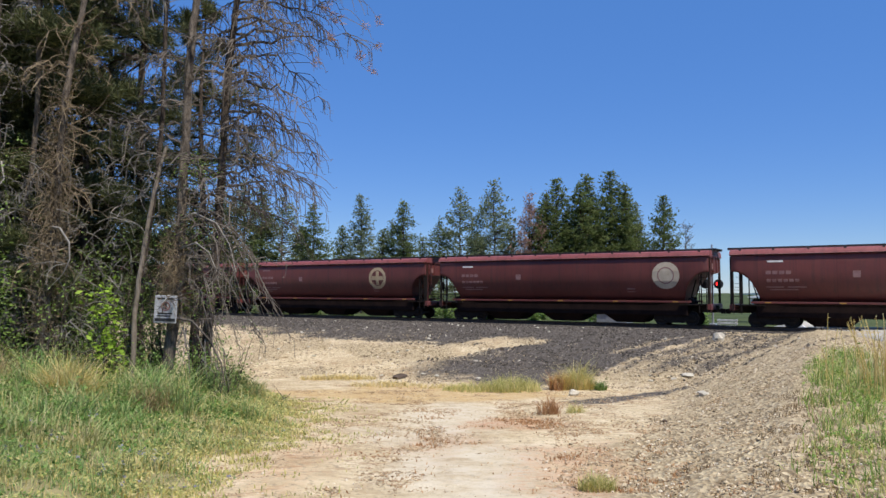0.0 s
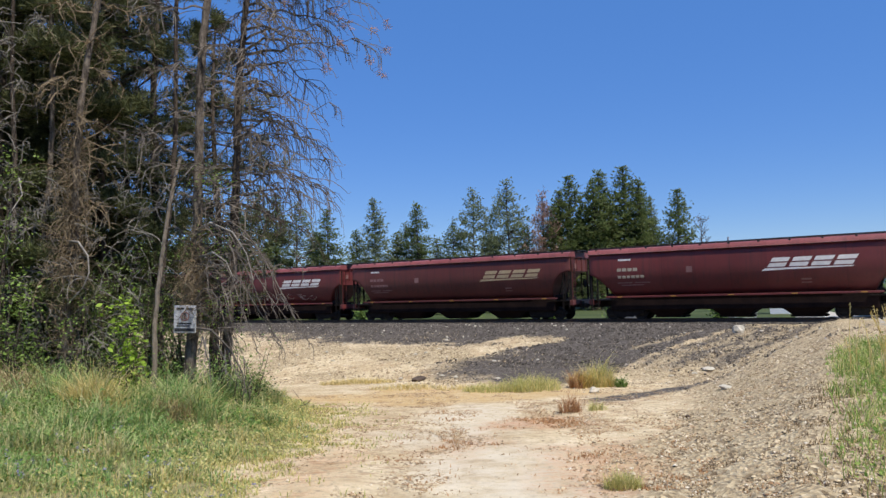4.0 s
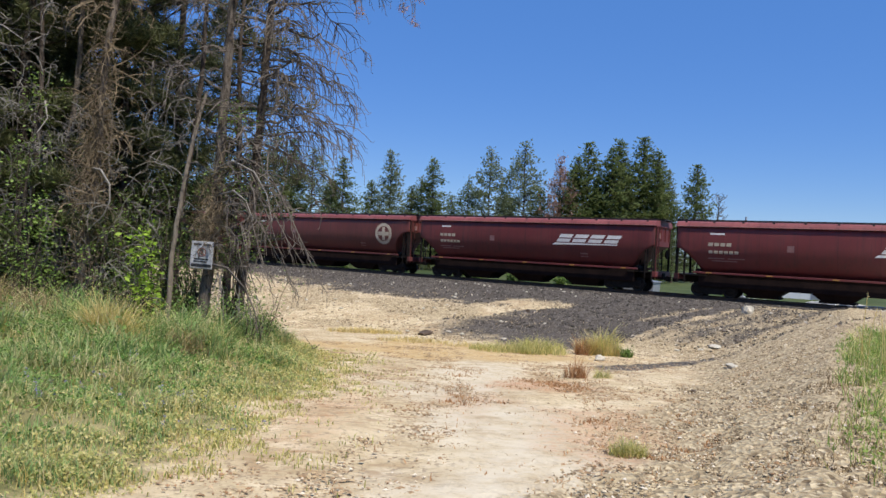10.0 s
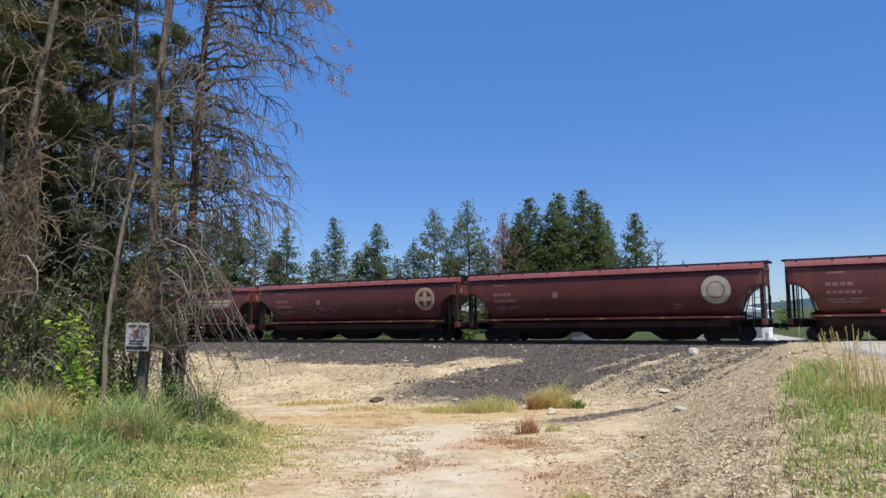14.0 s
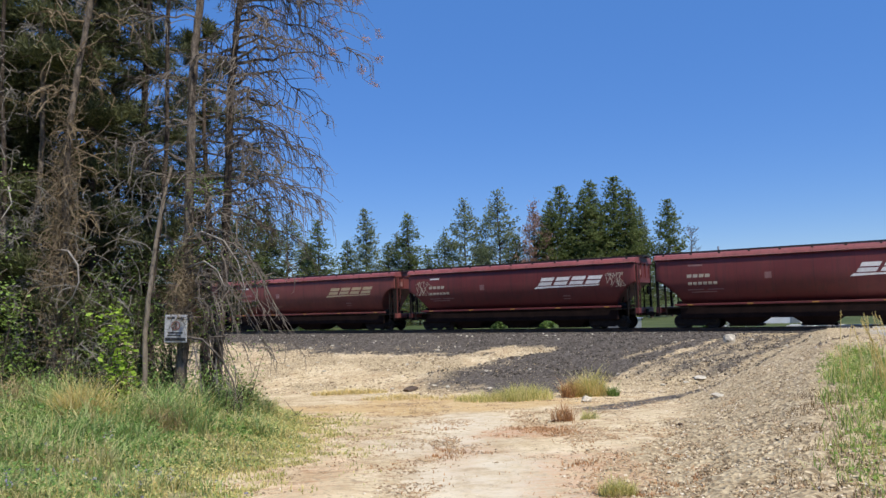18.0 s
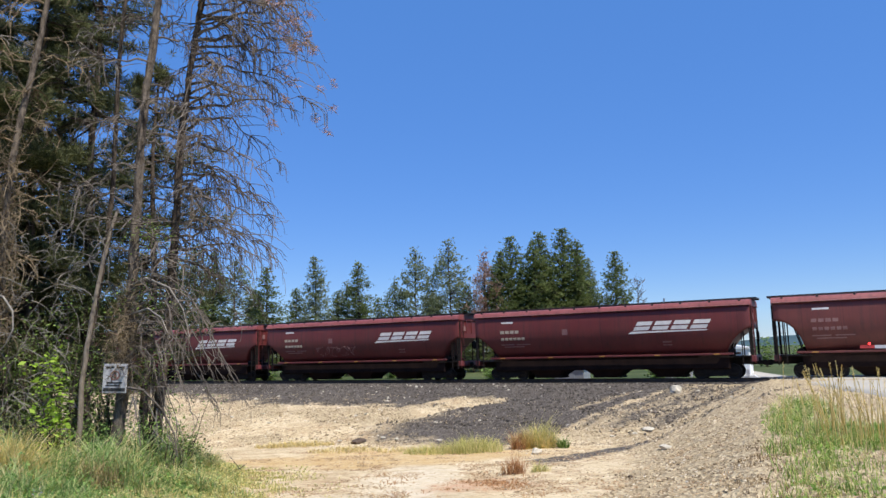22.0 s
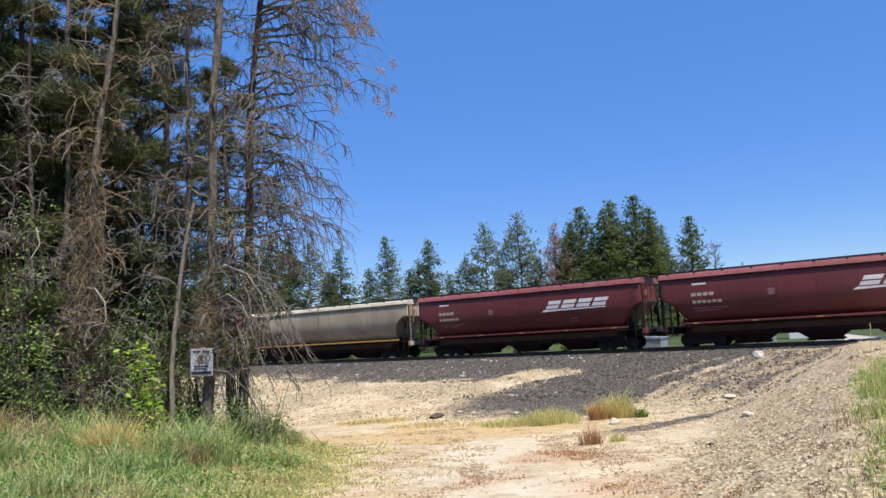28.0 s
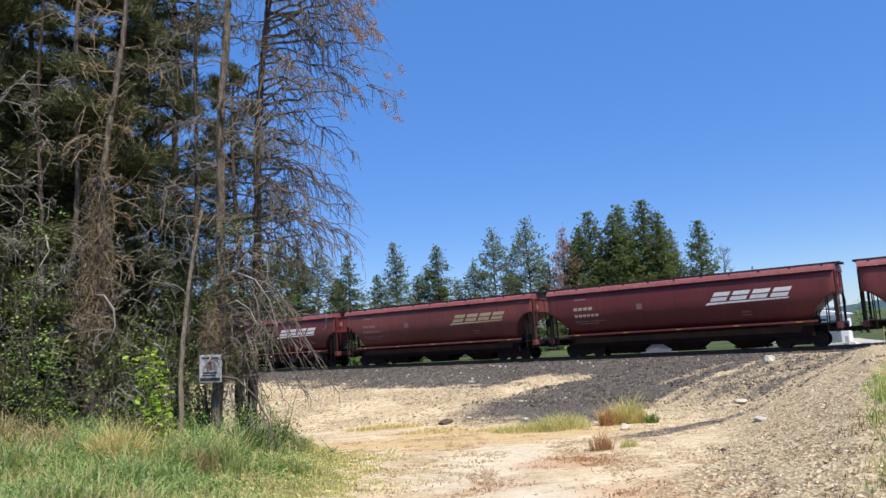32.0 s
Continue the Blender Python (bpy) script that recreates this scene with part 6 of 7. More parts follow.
def far_tree(x, y, top, kind, tint, wide=1.0, label=None):
    """A conifer on the far side, of the height that reaches top."""
    z = gz(x, y)
    h = top - z
    key = (kind, tint, (round(x * 7) % 3))
    if key not in FAR:
        seed = 200 + len(FAR)
        low, reach, boughs = {"fir": (1.6, 4.1, 190), "pine": (3.2, 3.0, 120), "dense": (2.0, 3.3, 210), "young": (0.6, 4.4, 64)}[kind]
        g, wd = conifer_crown(16.0, low, reach, seed, boughs, "fir" if kind == "young" else kind)
        FAR[key] = (g.mesh("crown", tint), wd.mesh("bough_frame", M_BARK_DARK), trunk_mesh([(0, 0, -0.4), (0.05, 0, 8), (0, 0, 15.6)], 0.2, 0.03, seed, M_BARK_DARK, 7))
    tree = tagged(new("conifer"), label or ("deep green pointed fir beyond the railway" if kind == "fir" else "full-crowned green pine beyond the railway" if kind == "dense" else "open-crowned green pine beyond the railway"), "tree", "conifers beyond the railway")
    tree.location = (x, y, z)
    tree.scale = (1.12 * wide * h / 16, 1.12 * wide * h / 16, h / 16)
    tree.rotation_euler = (0, 0, x * 1.7)
    for name, me in zip(("crown", "bough_frame", "trunk"), FAR[key]):
        tagged(part(name, me, None, tree), kind="" if name == "trunk" else "stuff")
    return tree


for x, y, top, kind, tint, wide in [
        (-12.0, 105, 15.2, "fir", M_FIR_BLUE, 0.95), (25.6, 104, 16.6, "dense", M_FIR, 0.9), (14.3, 104, 15.4, "dense", M_FIR, 0.9), (-5.9, 105, 14.4, "fir", M_FIR, 1.0), (-18.5, 103, 13.8, "fir", M_FIR, 1.0), (-0.8, 105, 11.8, "pine", M_FIR, 0.8), (2.2, 105, 16.3, "pine", M_FIR_BLUE, 0.85),
        (7.1, 106, 17.5, "pine", M_FIR_BLUE, 0.9), (16.0, 105, 17.6, "dense", M_FIR, 1.05), (19.0, 103, 16.6, "dense", M_FIR, 1.05), (20.5, 106, 18.2, "dense", M_FIR, 1.05), (23.7, 105, 18.7, "dense", M_FIR, 1.05),
        (26.5, 107, 15.6, "fir", M_FIR, 1.0), (28.3, 108, 14.6, "fir", M_FIR_BLUE, 0.6), (31.0, 104, 15.1, "dense", M_FIR, 0.95), (-23.3, 105, 15.0, "pine", M_FIR_BLUE, 1.0), (-29.1, 106, 17.5, "pine", M_FIR_BLUE, 1.0),
        (-26.0, 104, 16.0, "fir", M_FIR, 1.0), (-32.5, 106, 16.0, "fir", M_FIR, 1.1), (-15.0, 107, 11.0, "fir", M_FIR, 1.2), (-9.0, 107, 10.5, "fir", M_FIR, 1.2), (-7.8, 108, 12.0, "pine", M_FIR_BLUE, 0.9), (-3.2, 107, 9.5, "fir", M_FIR, 1.0),
        (4.4, 108, 10.5, "fir", M_FIR, 1.2), (9.6, 107, 11.0, "fir", M_FIR, 1.3), (13.6, 107, 11.5, "fir", M_FIR, 1.3), (18.0, 109, 12.5, "fir", M_FIR, 1.3), (22.3, 109, 14.0, "dense", M_FIR, 1.2), (-21.0, 108, 11.0, "fir", M_FIR, 1.2),
        (-36.5, 106, 15.5, "fir", M_FIR, 1.1), (-41, 108, 15.0, "pine", M_FIR, 1.1), (-46, 108, 15.0, "fir", M_FIR, 1.1), (-52, 110, 15, "fir", M_FIR, 1.1), (-59, 112, 15, "pine", M_FIR, 1.1), (-67, 114, 16, "fir", M_FIR, 1.1)]:
    far_tree(x, y, top, kind, tint, wide)
for k in range(43):
    x = -80 + k * 2.55 + random.uniform(-0.8, 0.8)
    far_tree(x, 98 + random.uniform(-4, 4) - 0.03 * abs(x), random.uniform(3.5, 6.5), "young", M_FIR, 1.7, "low young fir beyond the railway")
far_tree(12.0, 104, 15.5, "pine", M_RUST_NEEDLE, 0.7, "dying conifer with rust-red needles beyond the railway")
# a bare grey tree at the end of the row
r = random.Random(77)
tree = tagged(new("dead_tree"), "small bare grey tree at the end of the far row", "tree")
tree.location = (34.4, 105, gz(34.4, 105))
part("trunk", trunk_mesh([(0, 0, -0.3), (0.2, 0, 6), (0, 0, 12.5)], 0.14, 0.03, 9, M_BARK, 7), None, tree)
for k in range(26):
    z = 4.5 + 8 * k / 26
    soup = Soup()
    a, ln = r.uniform(0, 6.28), r.uniform(1.0, 2.6) * (1.1 - 0.6 * k / 26)
    end = (math.cos(a) * ln, math.sin(a) * ln, z + ln * r.uniform(0.3, 0.9))
    soup.tube([(0, 0, z), (end[0] * 0.5, end[1] * 0.5, z + (end[2] - z) * 0.4), end], 0.05, 0.015, 4)
    for j in range(9):
        q = r.uniform(0.3, 1.0)
        p = (end[0] * q, end[1] * q, z + (end[2] - z) * q)
        soup.tube([p, (p[0] + r.uniform(-0.6, 0.6), p[1] + r.uniform(-0.6, 0.6), p[2] + r.uniform(0.1, 0.8))], 0.025, 0.008, 3, False)
    part("limb", soup.mesh("limb", M_TWIG), None, tree)
# bushes on the far side of the line, seen below the wagons
for k in range(30):
    s = -46 + k * 2.6 + random.uniform(-0.8, 0.8)
    n = -random.uniform(13, 26)
    if 4 < s < 11 or (s > 16 and n > -34):
        continue
    p = along(s, n)
    shrub("green bush beyond the railway", p.x, p.y, random.uniform(1.2, 2.4), random.uniform(2.0, 3.4), 300 + k, 420, M_LEAF, 0.26)
for k in range(14):
    p = along(14 + k * 4.2, -random.uniform(46, 60))
    shrub("green bush beyond the railway", p.x, p.y, random.uniform(1.6, 3.2), random.uniform(3.0, 5.0), 340 + k, 380, M_LEAF, 0.34)
# dark wood to the left, behind the thicket
for k, (x, y, h) in enumerate([(-19, 27, 15), (-22, 24, 16), (-24, 29, 15), (-27, 25, 16), (-21.5, 32, 14), (-30, 30, 16), (-33, 26, 16), (-25, 20, 16), (-29, 19, 16), (-17, 29.5, 13), (-22, 16, 15), (-26, 14, 16)]):
    far_tree(x, y, h, "fir" if k % 2 else "pine", M_NEEDLE, 1.0, "dark green conifer behind the thicket")


# ---- small things ----
M_SIGN = varied("scuffed_white_sign", (0.34, 0.33, 0.33), (0.70, 0.70, 0.70), 9.0, 0.6)
M_OLD_SIGN = varied("weathered_grey-white_sign", (0.22, 0.22, 0.225), (0.52, 0.52, 0.53), 11.0, 0.6)
M_OLD_RED = varied("faded_brown-red_sign_paint", (0.20, 0.085, 0.075), (0.30, 0.14, 0.12), 12.0, 0.6)
M_BLACK = varied("black_paint", (0.012, 0.012, 0.013), (0.03, 0.03, 0.032), 5.0, 0.5)
M_RED = varied("red_paint", (0.36, 0.03, 0.03), (0.48, 0.05, 0.045), 5.0, 0.5)
M_SILVER = varied("galvanised_steel", (0.36, 0.37, 0.38), (0.52, 0.53, 0.54), 4.0, 0.45, 0.7)
M_STONE = varied("pale_field_stone", (0.40, 0.36, 0.28), (0.62, 0.56, 0.45), 7.0, 0.9, relief=0.02)
M_WOOD = varied("grey_weathered_wood", (0.20, 0.17, 0.14), (0.36, 0.32, 0.27), 6.0, 0.9)
M_SHED = varied("white_siding", (0.70, 0.70, 0.69), (0.82, 0.82, 0.81), 3.0, 0.6)


def lit_red(nt, bsdf):
    bsdf.inputs["Base Color"].default_value = (0.5, 0.02, 0.02, 1)
    bsdf.inputs["Emission Color"].default_value = (1.0, 0.03, 0.03, 1)
    bsdf.inputs["Emission Strength"].default_value = 2.2


M_LAMP_RED = material("lit_red_lens", lit_red)

M_STUMP = varied("charred_brown_wood", (0.05, 0.036, 0.028), (0.15, 0.11, 0.08), 6.0, 0.95, relief=0.02)
# the sign on the dead trunk
sign = tagged(new("warning_sign"), "scuffed white prohibition sign nailed to the dead trunk", "sign")
sign.location = (-5.67, 15.16, 1.235)
sign.rotation_euler = (0, radians(2), 0)
part("board", block((-0.235, -0.012, -0.285), (0.235, 0.012, 0.285), 0.01), M_OLD_SIGN, sign)
part("text_bars", joined([block((x0, -0.019, z0), (x1, -0.014, z1)) for x0, x1, z0, z1 in ((-0.18, -0.02, 0.20, 0.235), (0.03, 0.18, 0.20, 0.235), (-0.15, 0.15, -0.10, -0.07), (-0.17, 0.10, -0.15, -0.125))]), M_BLACK, sign)
part("lower_band", block((-0.21, -0.019, -0.25), (0.21, -0.014, -0.185)), M_BLACK, sign)
bm = bmesh.new()
for k in range(20):
    a, b = 2 * math.pi * k / 20, 2 * math.pi * (k + 1) / 20
    q = [bm.verts.new((math.cos(t) * w, -0.02, 0.06 + math.sin(t) * w)) for t, w in ((a, 0.095), (b, 0.095), (b, 0.072), (a, 0.072))]
    bm.faces.new(q)
v = [bm.verts.new((x, -0.021, 0.06 + z)) for x, z in ((-0.06, 0.045), (-0.045, 0.06), (0.06, -0.045), (0.045, -0.06))]
bm.faces.new(v)
part("ring", bm, M_OLD_RED, sign)
part("symbol", block((-0.02, -0.0195, 0.0), (0.025, -0.0145, 0.12)), M_BLACK, sign)
for z in (-0.26, 0.26):
    part("nail", lathe([(-0.02, 0.008), (-0.012, 0.012)], 8), M_SILVER, sign).location = (0, 0, z)


# stones
def boulder(label, x, y, sx, sy, sz, seed, sink=0.25, mat=None):
    r = random.Random(seed)
    bm = bmesh.new()
    bmesh.ops.create_icosphere(bm, subdivisions=2, radius=1.0)
    o = Vector((seed * 3.1, seed * 1.7, 0))
    for v in bm.verts:
        k = 1 + 0.42 * noise.noise(v.co * 1.2 + o) + 0.30 * noise.noise(v.co * 2.6 + o)
        v.co = Vector((v.co.x * sx * k, v.co.y * sy * k, v.co.z * sz * k))
    ob = tagged(new("stone", mesh_of("stone", bm, mat or M_STONE, False)), label, "stone")
    ob.location = (x, y, gz(x, y) + sz * (1 - 2 * sink))
    ob.rotation_euler = (0, 0, r.uniform(0, 6))
    return ob


boulder("rounded pale boulder on the ballast shoulder", 13.45, 36.2, 0.26, 0.25, 0.26, 2)
boulder("flat pale stone on the gravel bank", 6.95, 19.65, 0.26, 0.17, 0.075, 3, 0.15)
boulder("pale stone half sunk in the bank", 9.25, 28.0, 0.36, 0.22, 0.09, 4)
boulder("pale stone at the bank's foot", 3.9, 22.0, 0.16, 0.13, 0.11, 5)
boulder("small dark stone on the bank", 2.8, 35.5, 0.14, 0.1, 0.08, 6, 0.1, M_STUMP)
boulder("small dark stone on the gravel", 4.4, 14.6, 0.055, 0.05, 0.035, 7, 0.1, M_STUMP)
boulder("dark sunken stump in the sand", -1.75, 30.9, 0.75, 0.22, 0.13, 8, 0.35, M_STUMP)
rr = random.Random(19)
for k in range(46):
    s, n = rr.uniform(-14, 24), rr.uniform(3.0, 20)
    p = along(s, n)
    boulder("small pale stone on the railway bank", p.x, p.y, rr.uniform(0.05, 0.13), rr.uniform(0.05, 0.1), rr.uniform(0.04, 0.07), 30 + k, 0.15)


def rubble(name, label, spots, mat, seed):
    """Loose stones too many to count: squat uneven lumps."""
    r = np.random.RandomState(seed)
    shape = np.array([(1, 0, 0), (0.3, 0.9, 0), (-0.8, 0.55, 0), (-0.75, -0.6, 0), (0.35, -0.9, 0), (0.15, 0.1, 0.75), (0, 0, -0.6)])
    faces = [(0, 1, 5), (1, 2, 5), (2, 3, 5), (3, 4, 5), (4, 0, 5), (1, 0, 6), (2, 1, 6), (3, 2, 6), (4, 3, 6), (0, 4, 6)]
    v, f = [], []
    for x, y, z, s in spots:
        a = r.uniform(0, 6.28)
        c, d = math.cos(a), math.sin(a)
        q = shape * r.uniform(0.7, 1.3, shape.shape) * s * np.array([1, r.uniform(0.6, 1), r.uniform(0.5, 1)])
        base = len(v)
        v += [(x + p[0] * c - p[1] * d, y + p[0] * d + p[1] * c, z + p[2]) for p in q]
        f += [tuple(base + i for i in g) for g in faces]
    return tagged(new(name, raw_mesh(name, v, f, mat)), label, "gravel", kind="stuff")


def chips(stops, name):
    def build(nt, bsdf):
        nt.links.new(ramp(nt, island(nt), stops), bsdf.inputs["Base Color"])
        bsdf.inputs["Roughness"].default_value = 0.95
    return material(name, build)


M_CHIPS = chips([(0.0, (0.12, 0.082, 0.05)), (0.4, (0.35, 0.26, 0.15)), (0.85, (0.55, 0.44, 0.28)), (1.0, (0.70, 0.62, 0.48))], "bank_gravel")
M_CHIPS_DARK = chips([(0.0, (0.036, 0.03, 0.024)), (0.8, (0.12, 0.102, 0.083)), (0.975, (0.18, 0.153, 0.125)), (1.0, (0.44, 0.39, 0.33))], "ballast_stones")
M_CLODS = chips([(0.0, (0.30, 0.19, 0.10)), (0.5, (0.52, 0.41, 0.27)), (1.0, (0.70, 0.61, 0.47))], "dirt_clods")
rg = np.random.RandomState(31)
ux, uy = rg.uniform(0.5, 18, 60000), 4 + 33 * rg.uniform(0, 1, 60000) ** 1.3
ok = rg.uniform(0, 1, len(ux)) < bank_mask(ux, uy) * (ux < np.interp(uy, [p[1] for p in ROAD_EDGE], [p[0] for p in ROAD_EDGE]) - 0.3)
ux, uy = ux[ok][:24000], uy[ok][:24000]
rubble("bank_gravel", "loose tan gravel and clods on the bank", list(zip(ux, uy, ground_z(ux, uy) + 0.01, 0.010 + 0.024 * rg.uniform(0, 1, len(ux)) ** 3)), M_CHIPS, 1)
s, n = rg.uniform(-22, 23, 26000), 2.6 + 20 * rg.uniform(0, 1, 26000)
q = [along(a, b) for a, b in zip(s, n)]
ux, uy = np.array([p.x for p in q]), np.array([p.y for p in q])
ok = rg.uniform(0, 1, len(ux)) < ballast_mask(ux, uy)
ux, uy = ux[ok][:12000], uy[ok][:12000]
rubble("ballast_stones", "dark grey broken ballast stones with pale chips", list(zip(ux, uy, ground_z(ux, uy) + 0.01, 0.025 + 0.05 * rg.uniform(0, 1, len(ux)) ** 2)), M_CHIPS_DARK, 2)
ux, uy = rg.uniform(-6, 8, 26000), 3.2 + 26 * rg.uniform(0, 1, 26000) ** 1.6
ok = (grass_mask(ux, uy) < 0.2) & (rg.uniform(0, 1, len(ux)) < 0.25 + 0.75 * (fuzz(ux, uy, 1.6, 3.3) > 0.55))
ux, uy = ux[ok][:11000], uy[ok][:11000]
rubble("dirt_clods", "small dry clods and pebbles on the dirt track", list(zip(ux, uy, ground_z(ux, uy) + 0.0, 0.006 + 0.022 * rg.uniform(0, 1, len(ux)) ** 3)), M_CLODS, 3)

ux, uy = rg.uniform(-14, 16, 60000), rg.uniform(20, 48, 60000)
nn = n_of(ux, uy)
ok = (nn > 4) & (nn < 22) & (rg.uniform(0, 1, len(ux)) > 0.2 + 0.8 * ballast_mask(ux, uy)) & (grass_mask(ux, uy) < 0.2)
ux, uy = ux[ok][:15000], uy[ok][:15000]
rubble("sand_gravel", "tan gravel strewn over the sandy railway bank", list(zip(ux, uy, ground_z(ux, uy), 0.02 + 0.055 * rg.uniform(0, 1, len(ux)) ** 2.5)), M_CHIPS, 5)
M_FLAKES = chips([(0.0, (0.24, 0.13, 0.06)), (0.6, (0.40, 0.25, 0.13)), (1.0, (0.55, 0.42, 0.26))], "dry_litter")
ux, uy = rg.uniform(-4, 7, 50000), 3.2 + 24 * rg.uniform(0, 1, 50000) ** 1.5
ok = (grass_mask(ux, uy) < 0.3) & (fuzz(ux, uy * 0.6, 1.1, 12.0) + 0.5 * fuzz(ux, uy, 4.1, 3.0) > 0.86)
ux, uy = ux[ok][:12000], uy[ok][:12000]
rubble("dry_litter", "rusty dry leaf litter in drifts on the dirt track", list(zip(ux, uy, ground_z(ux, uy), 0.008 + 0.02 * rg.uniform(0, 1, len(ux)) ** 2)), M_FLAKES, 6)

# crossing signal beyond the track
sig = tagged(new("crossing_signal"), "silver crossing signal mast with two red lamps and black discs", "railway signal")
p = along(17.35, -4.25)
sig.location = (p.x, p.y, gz(p.x, p.y))
sig.rotation_euler = (0, 0, -HEADING)
base_z = sig.location.z
part("mast", lathe([(-0.2, 0.065), (5.4, 0.06)], 12, "z"), M_SILVER, sig)
part("base", block((-0.2, -0.2, -0.1), (0.2, 0.2, 0.35), 0.03), M_SILVER, sig)
part("cross_arm", block((-0.42, -0.05, 2.14 - base_z - 0.04), (0.42, 0.0, 2.14 - base_z + 0.04)), M_SILVER, sig)
for x, glow in ((-0.40, M_BLACK), (0.40, M_LAMP_RED)):
    disc = part("disc", lathe([(-0.12, 0.30), (-0.10, 0.30)], 24), M_BLACK, sig)
    disc.location = (x, 0, 2.14 - base_z)
    part("lens", lathe([(-0.145, 0.13), (-0.125, 0.15)], 20), glow, disc, "lit red lens" if glow is M_LAMP_RED else "dark lens")
    bm = bmesh.new()
    for k in range(10):
        a, b = math.pi * (k / 10 * 1.1 - 0.05), math.pi * ((k + 1) / 10 * 1.1 - 0.05)
        q = [[bm.verts.new((math.cos(t) * w, y, math.sin(t) * w)) for t, w in ((a, 0.165), (b, 0.165), (b, 0.175), (a, 0.175))] for y in (-0.34, -0.12)]
        for i in range(4):
            bm.faces.new((q[0][i], q[0][(i + 1) % 4], q[1][(i + 1) % 4], q[1][i]))
        bm.faces.new(q[0])
    part("hood", bm, M_BLACK, disc)
for sgn in (-1, 1):
    b = part("crossbuck", block((-0.62, -0.09, -0.1), (0.62, -0.07, 0.1)), M_SIGN, sig)
    b.location = (0, -0.012 * sgn, 4.6)
    b.rotation_euler = (0, radians(45 * sgn), 0)

# lowered gate arm on the near side of the track
gate = tagged(new("crossing_gate"), "lowered red and white striped gate arm with red lights", "barrier")
g0, g1 = along(28.32, 5.25, 1.30), along(41.5, 5.25, 1.05)
gate.location = (g1.x, g1.y, gz(g1.x, g1.y))
gate.rotation_euler = (0, 0, -HEADING)
span = 41.5 - 28.32
part("housing", block((-0.35, -0.3, 0.0), (0.35, 0.3, 1.5), 0.04), M_SILVER, gate)
part("mast", lathe([(0, 0.07), (4.2, 0.065)], 12, "z"), M_SILVER, gate).location = (0.6, 0, 0)
z_in, z_out = 1.05 - gate.location.z, 1.30 - gate.location.z
count = 22
for k in range(count):
    a, b = k / count, (k + 1) / count
    za, zb = z_in + (z_out - z_in) * a, z_in + (z_out - z_in) * b
    part("stripe", prism([(-span * a, za - 0.075), (-span * b, zb - 0.075), (-span * b, zb + 0.075), (-span * a, za + 0.075)], -0.02, 0.02), M_RED if k % 2 else M_SIGN, gate)
for f in (0.97, 0.635, 0.3):
    lamp = part("lamp", lathe([(-0.06, 0.045), (-0.045, 0.06), (0.045, 0.06), (0.06, 0.045)], 12), M_LAMP_RED, gate, "lit red lamp")
    lamp.location = (-span * f, 0, z_in + (z_out - z_in) * f + 0.14)


def oblong(name, label, category, s, n):
    """An empty thing at s along the track and n beside it, turned with the track."""
    p = along(s, n)
    ob = tagged(new(name), label, category)
    ob.location = (p.x, p.y, gz(p.x, p.y))
    ob.rotation_euler = (0, 0, -HEADING)
    return ob


# low white block and slatted barrier beyond the track, seen under the wagons
ob = oblong("concrete_barrier", "low white-painted concrete block beside the crossing", "barrier", 21.2, -8.25)
part("block", prism([(-1.0, -0.1), (1.0, -0.1), (1.0, 0.5), (0.85, 0.62), (-0.5, 0.58), (-1.0, 0.4)], -0.25, 0.25), M_SHED, ob)
part("stake", block((0.35, -0.3, 0), (0.55, -0.27, 1.0)), M_SIGN, ob)
ob = oblong("slatted_barrier", "low white slatted barrier beyond the track", "barrier", 17.4, -8.25)
for k in range(3):
    part("slat", block((-0.68, -0.04, 0.35 + k * 0.2), (0.68, 0.0, 0.47 + k * 0.2), 0.01), M_SIGN, ob)
for x in (-0.55, 0.55):
    part("leg", block((x - 0.04, 0.0, -0.1), (x + 0.04, 0.06, 0.9)), M_SILVER, ob)
# silver signal cabinet
ob = oblong("signal_cabinet", "silver-grey signal cabinet beyond the track", "cabinet", 8.2, -11.5)
part("body", block((-1.2, -0.8, 0.1), (1.2, 0.8, 1.1), 0.02), M_SILVER, ob)
part("roof", prism([(-1.3, 1.1), (1.3, 1.1), (1.3, 1.18), (0, 1.26), (-1.3, 1.18)], -0.9, 0.9), M_SILVER, ob)
part("door", block((-0.45, -0.83, 0.25), (0.45, -0.803, 1.0), 0.01), M_SILVER, ob)
part("plinth", block((-1.15, -0.75, -0.3), (1.15, 0.75, 0.1)), M_CONCRETE, ob)
# white shed
ob = oblong("white_shed", "small white shed with a low roof beyond the track", "building", 17.2, -30)
part("wall", block((-2.0, -1.2, -0.3), (2.0, 1.2, 2.35)), M_SHED, ob)
part("roof", prism([(-2.2, 2.35), (2.2, 2.35), (2.2, 2.42), (0, 2.85), (-2.2, 2.42)], -1.4, 1.4), M_SHED, ob)
part("door", block((0.6, -1.23, 0.0), (1.4, -1.203, 1.9)), M_SILVER, ob)
# guard rail at the far side of the road
ob = oblong("guard_rail", "short grey guard rail on wooden posts beyond the track", "guard rail", 39.5, -8.25)
part("beam", prism([(-3.0, 0.95), (3.0, 0.95), (3.0, 1.32), (-3.0, 1.32)], -0.06, 0.0), M_SILVER, ob)
for x in (-2.4, 0, 2.4):
    part("post", block((x - 0.1, 0.0, -0.2), (x + 0.1, 0.2, 1.3), 0.01), M_WOOD, ob)
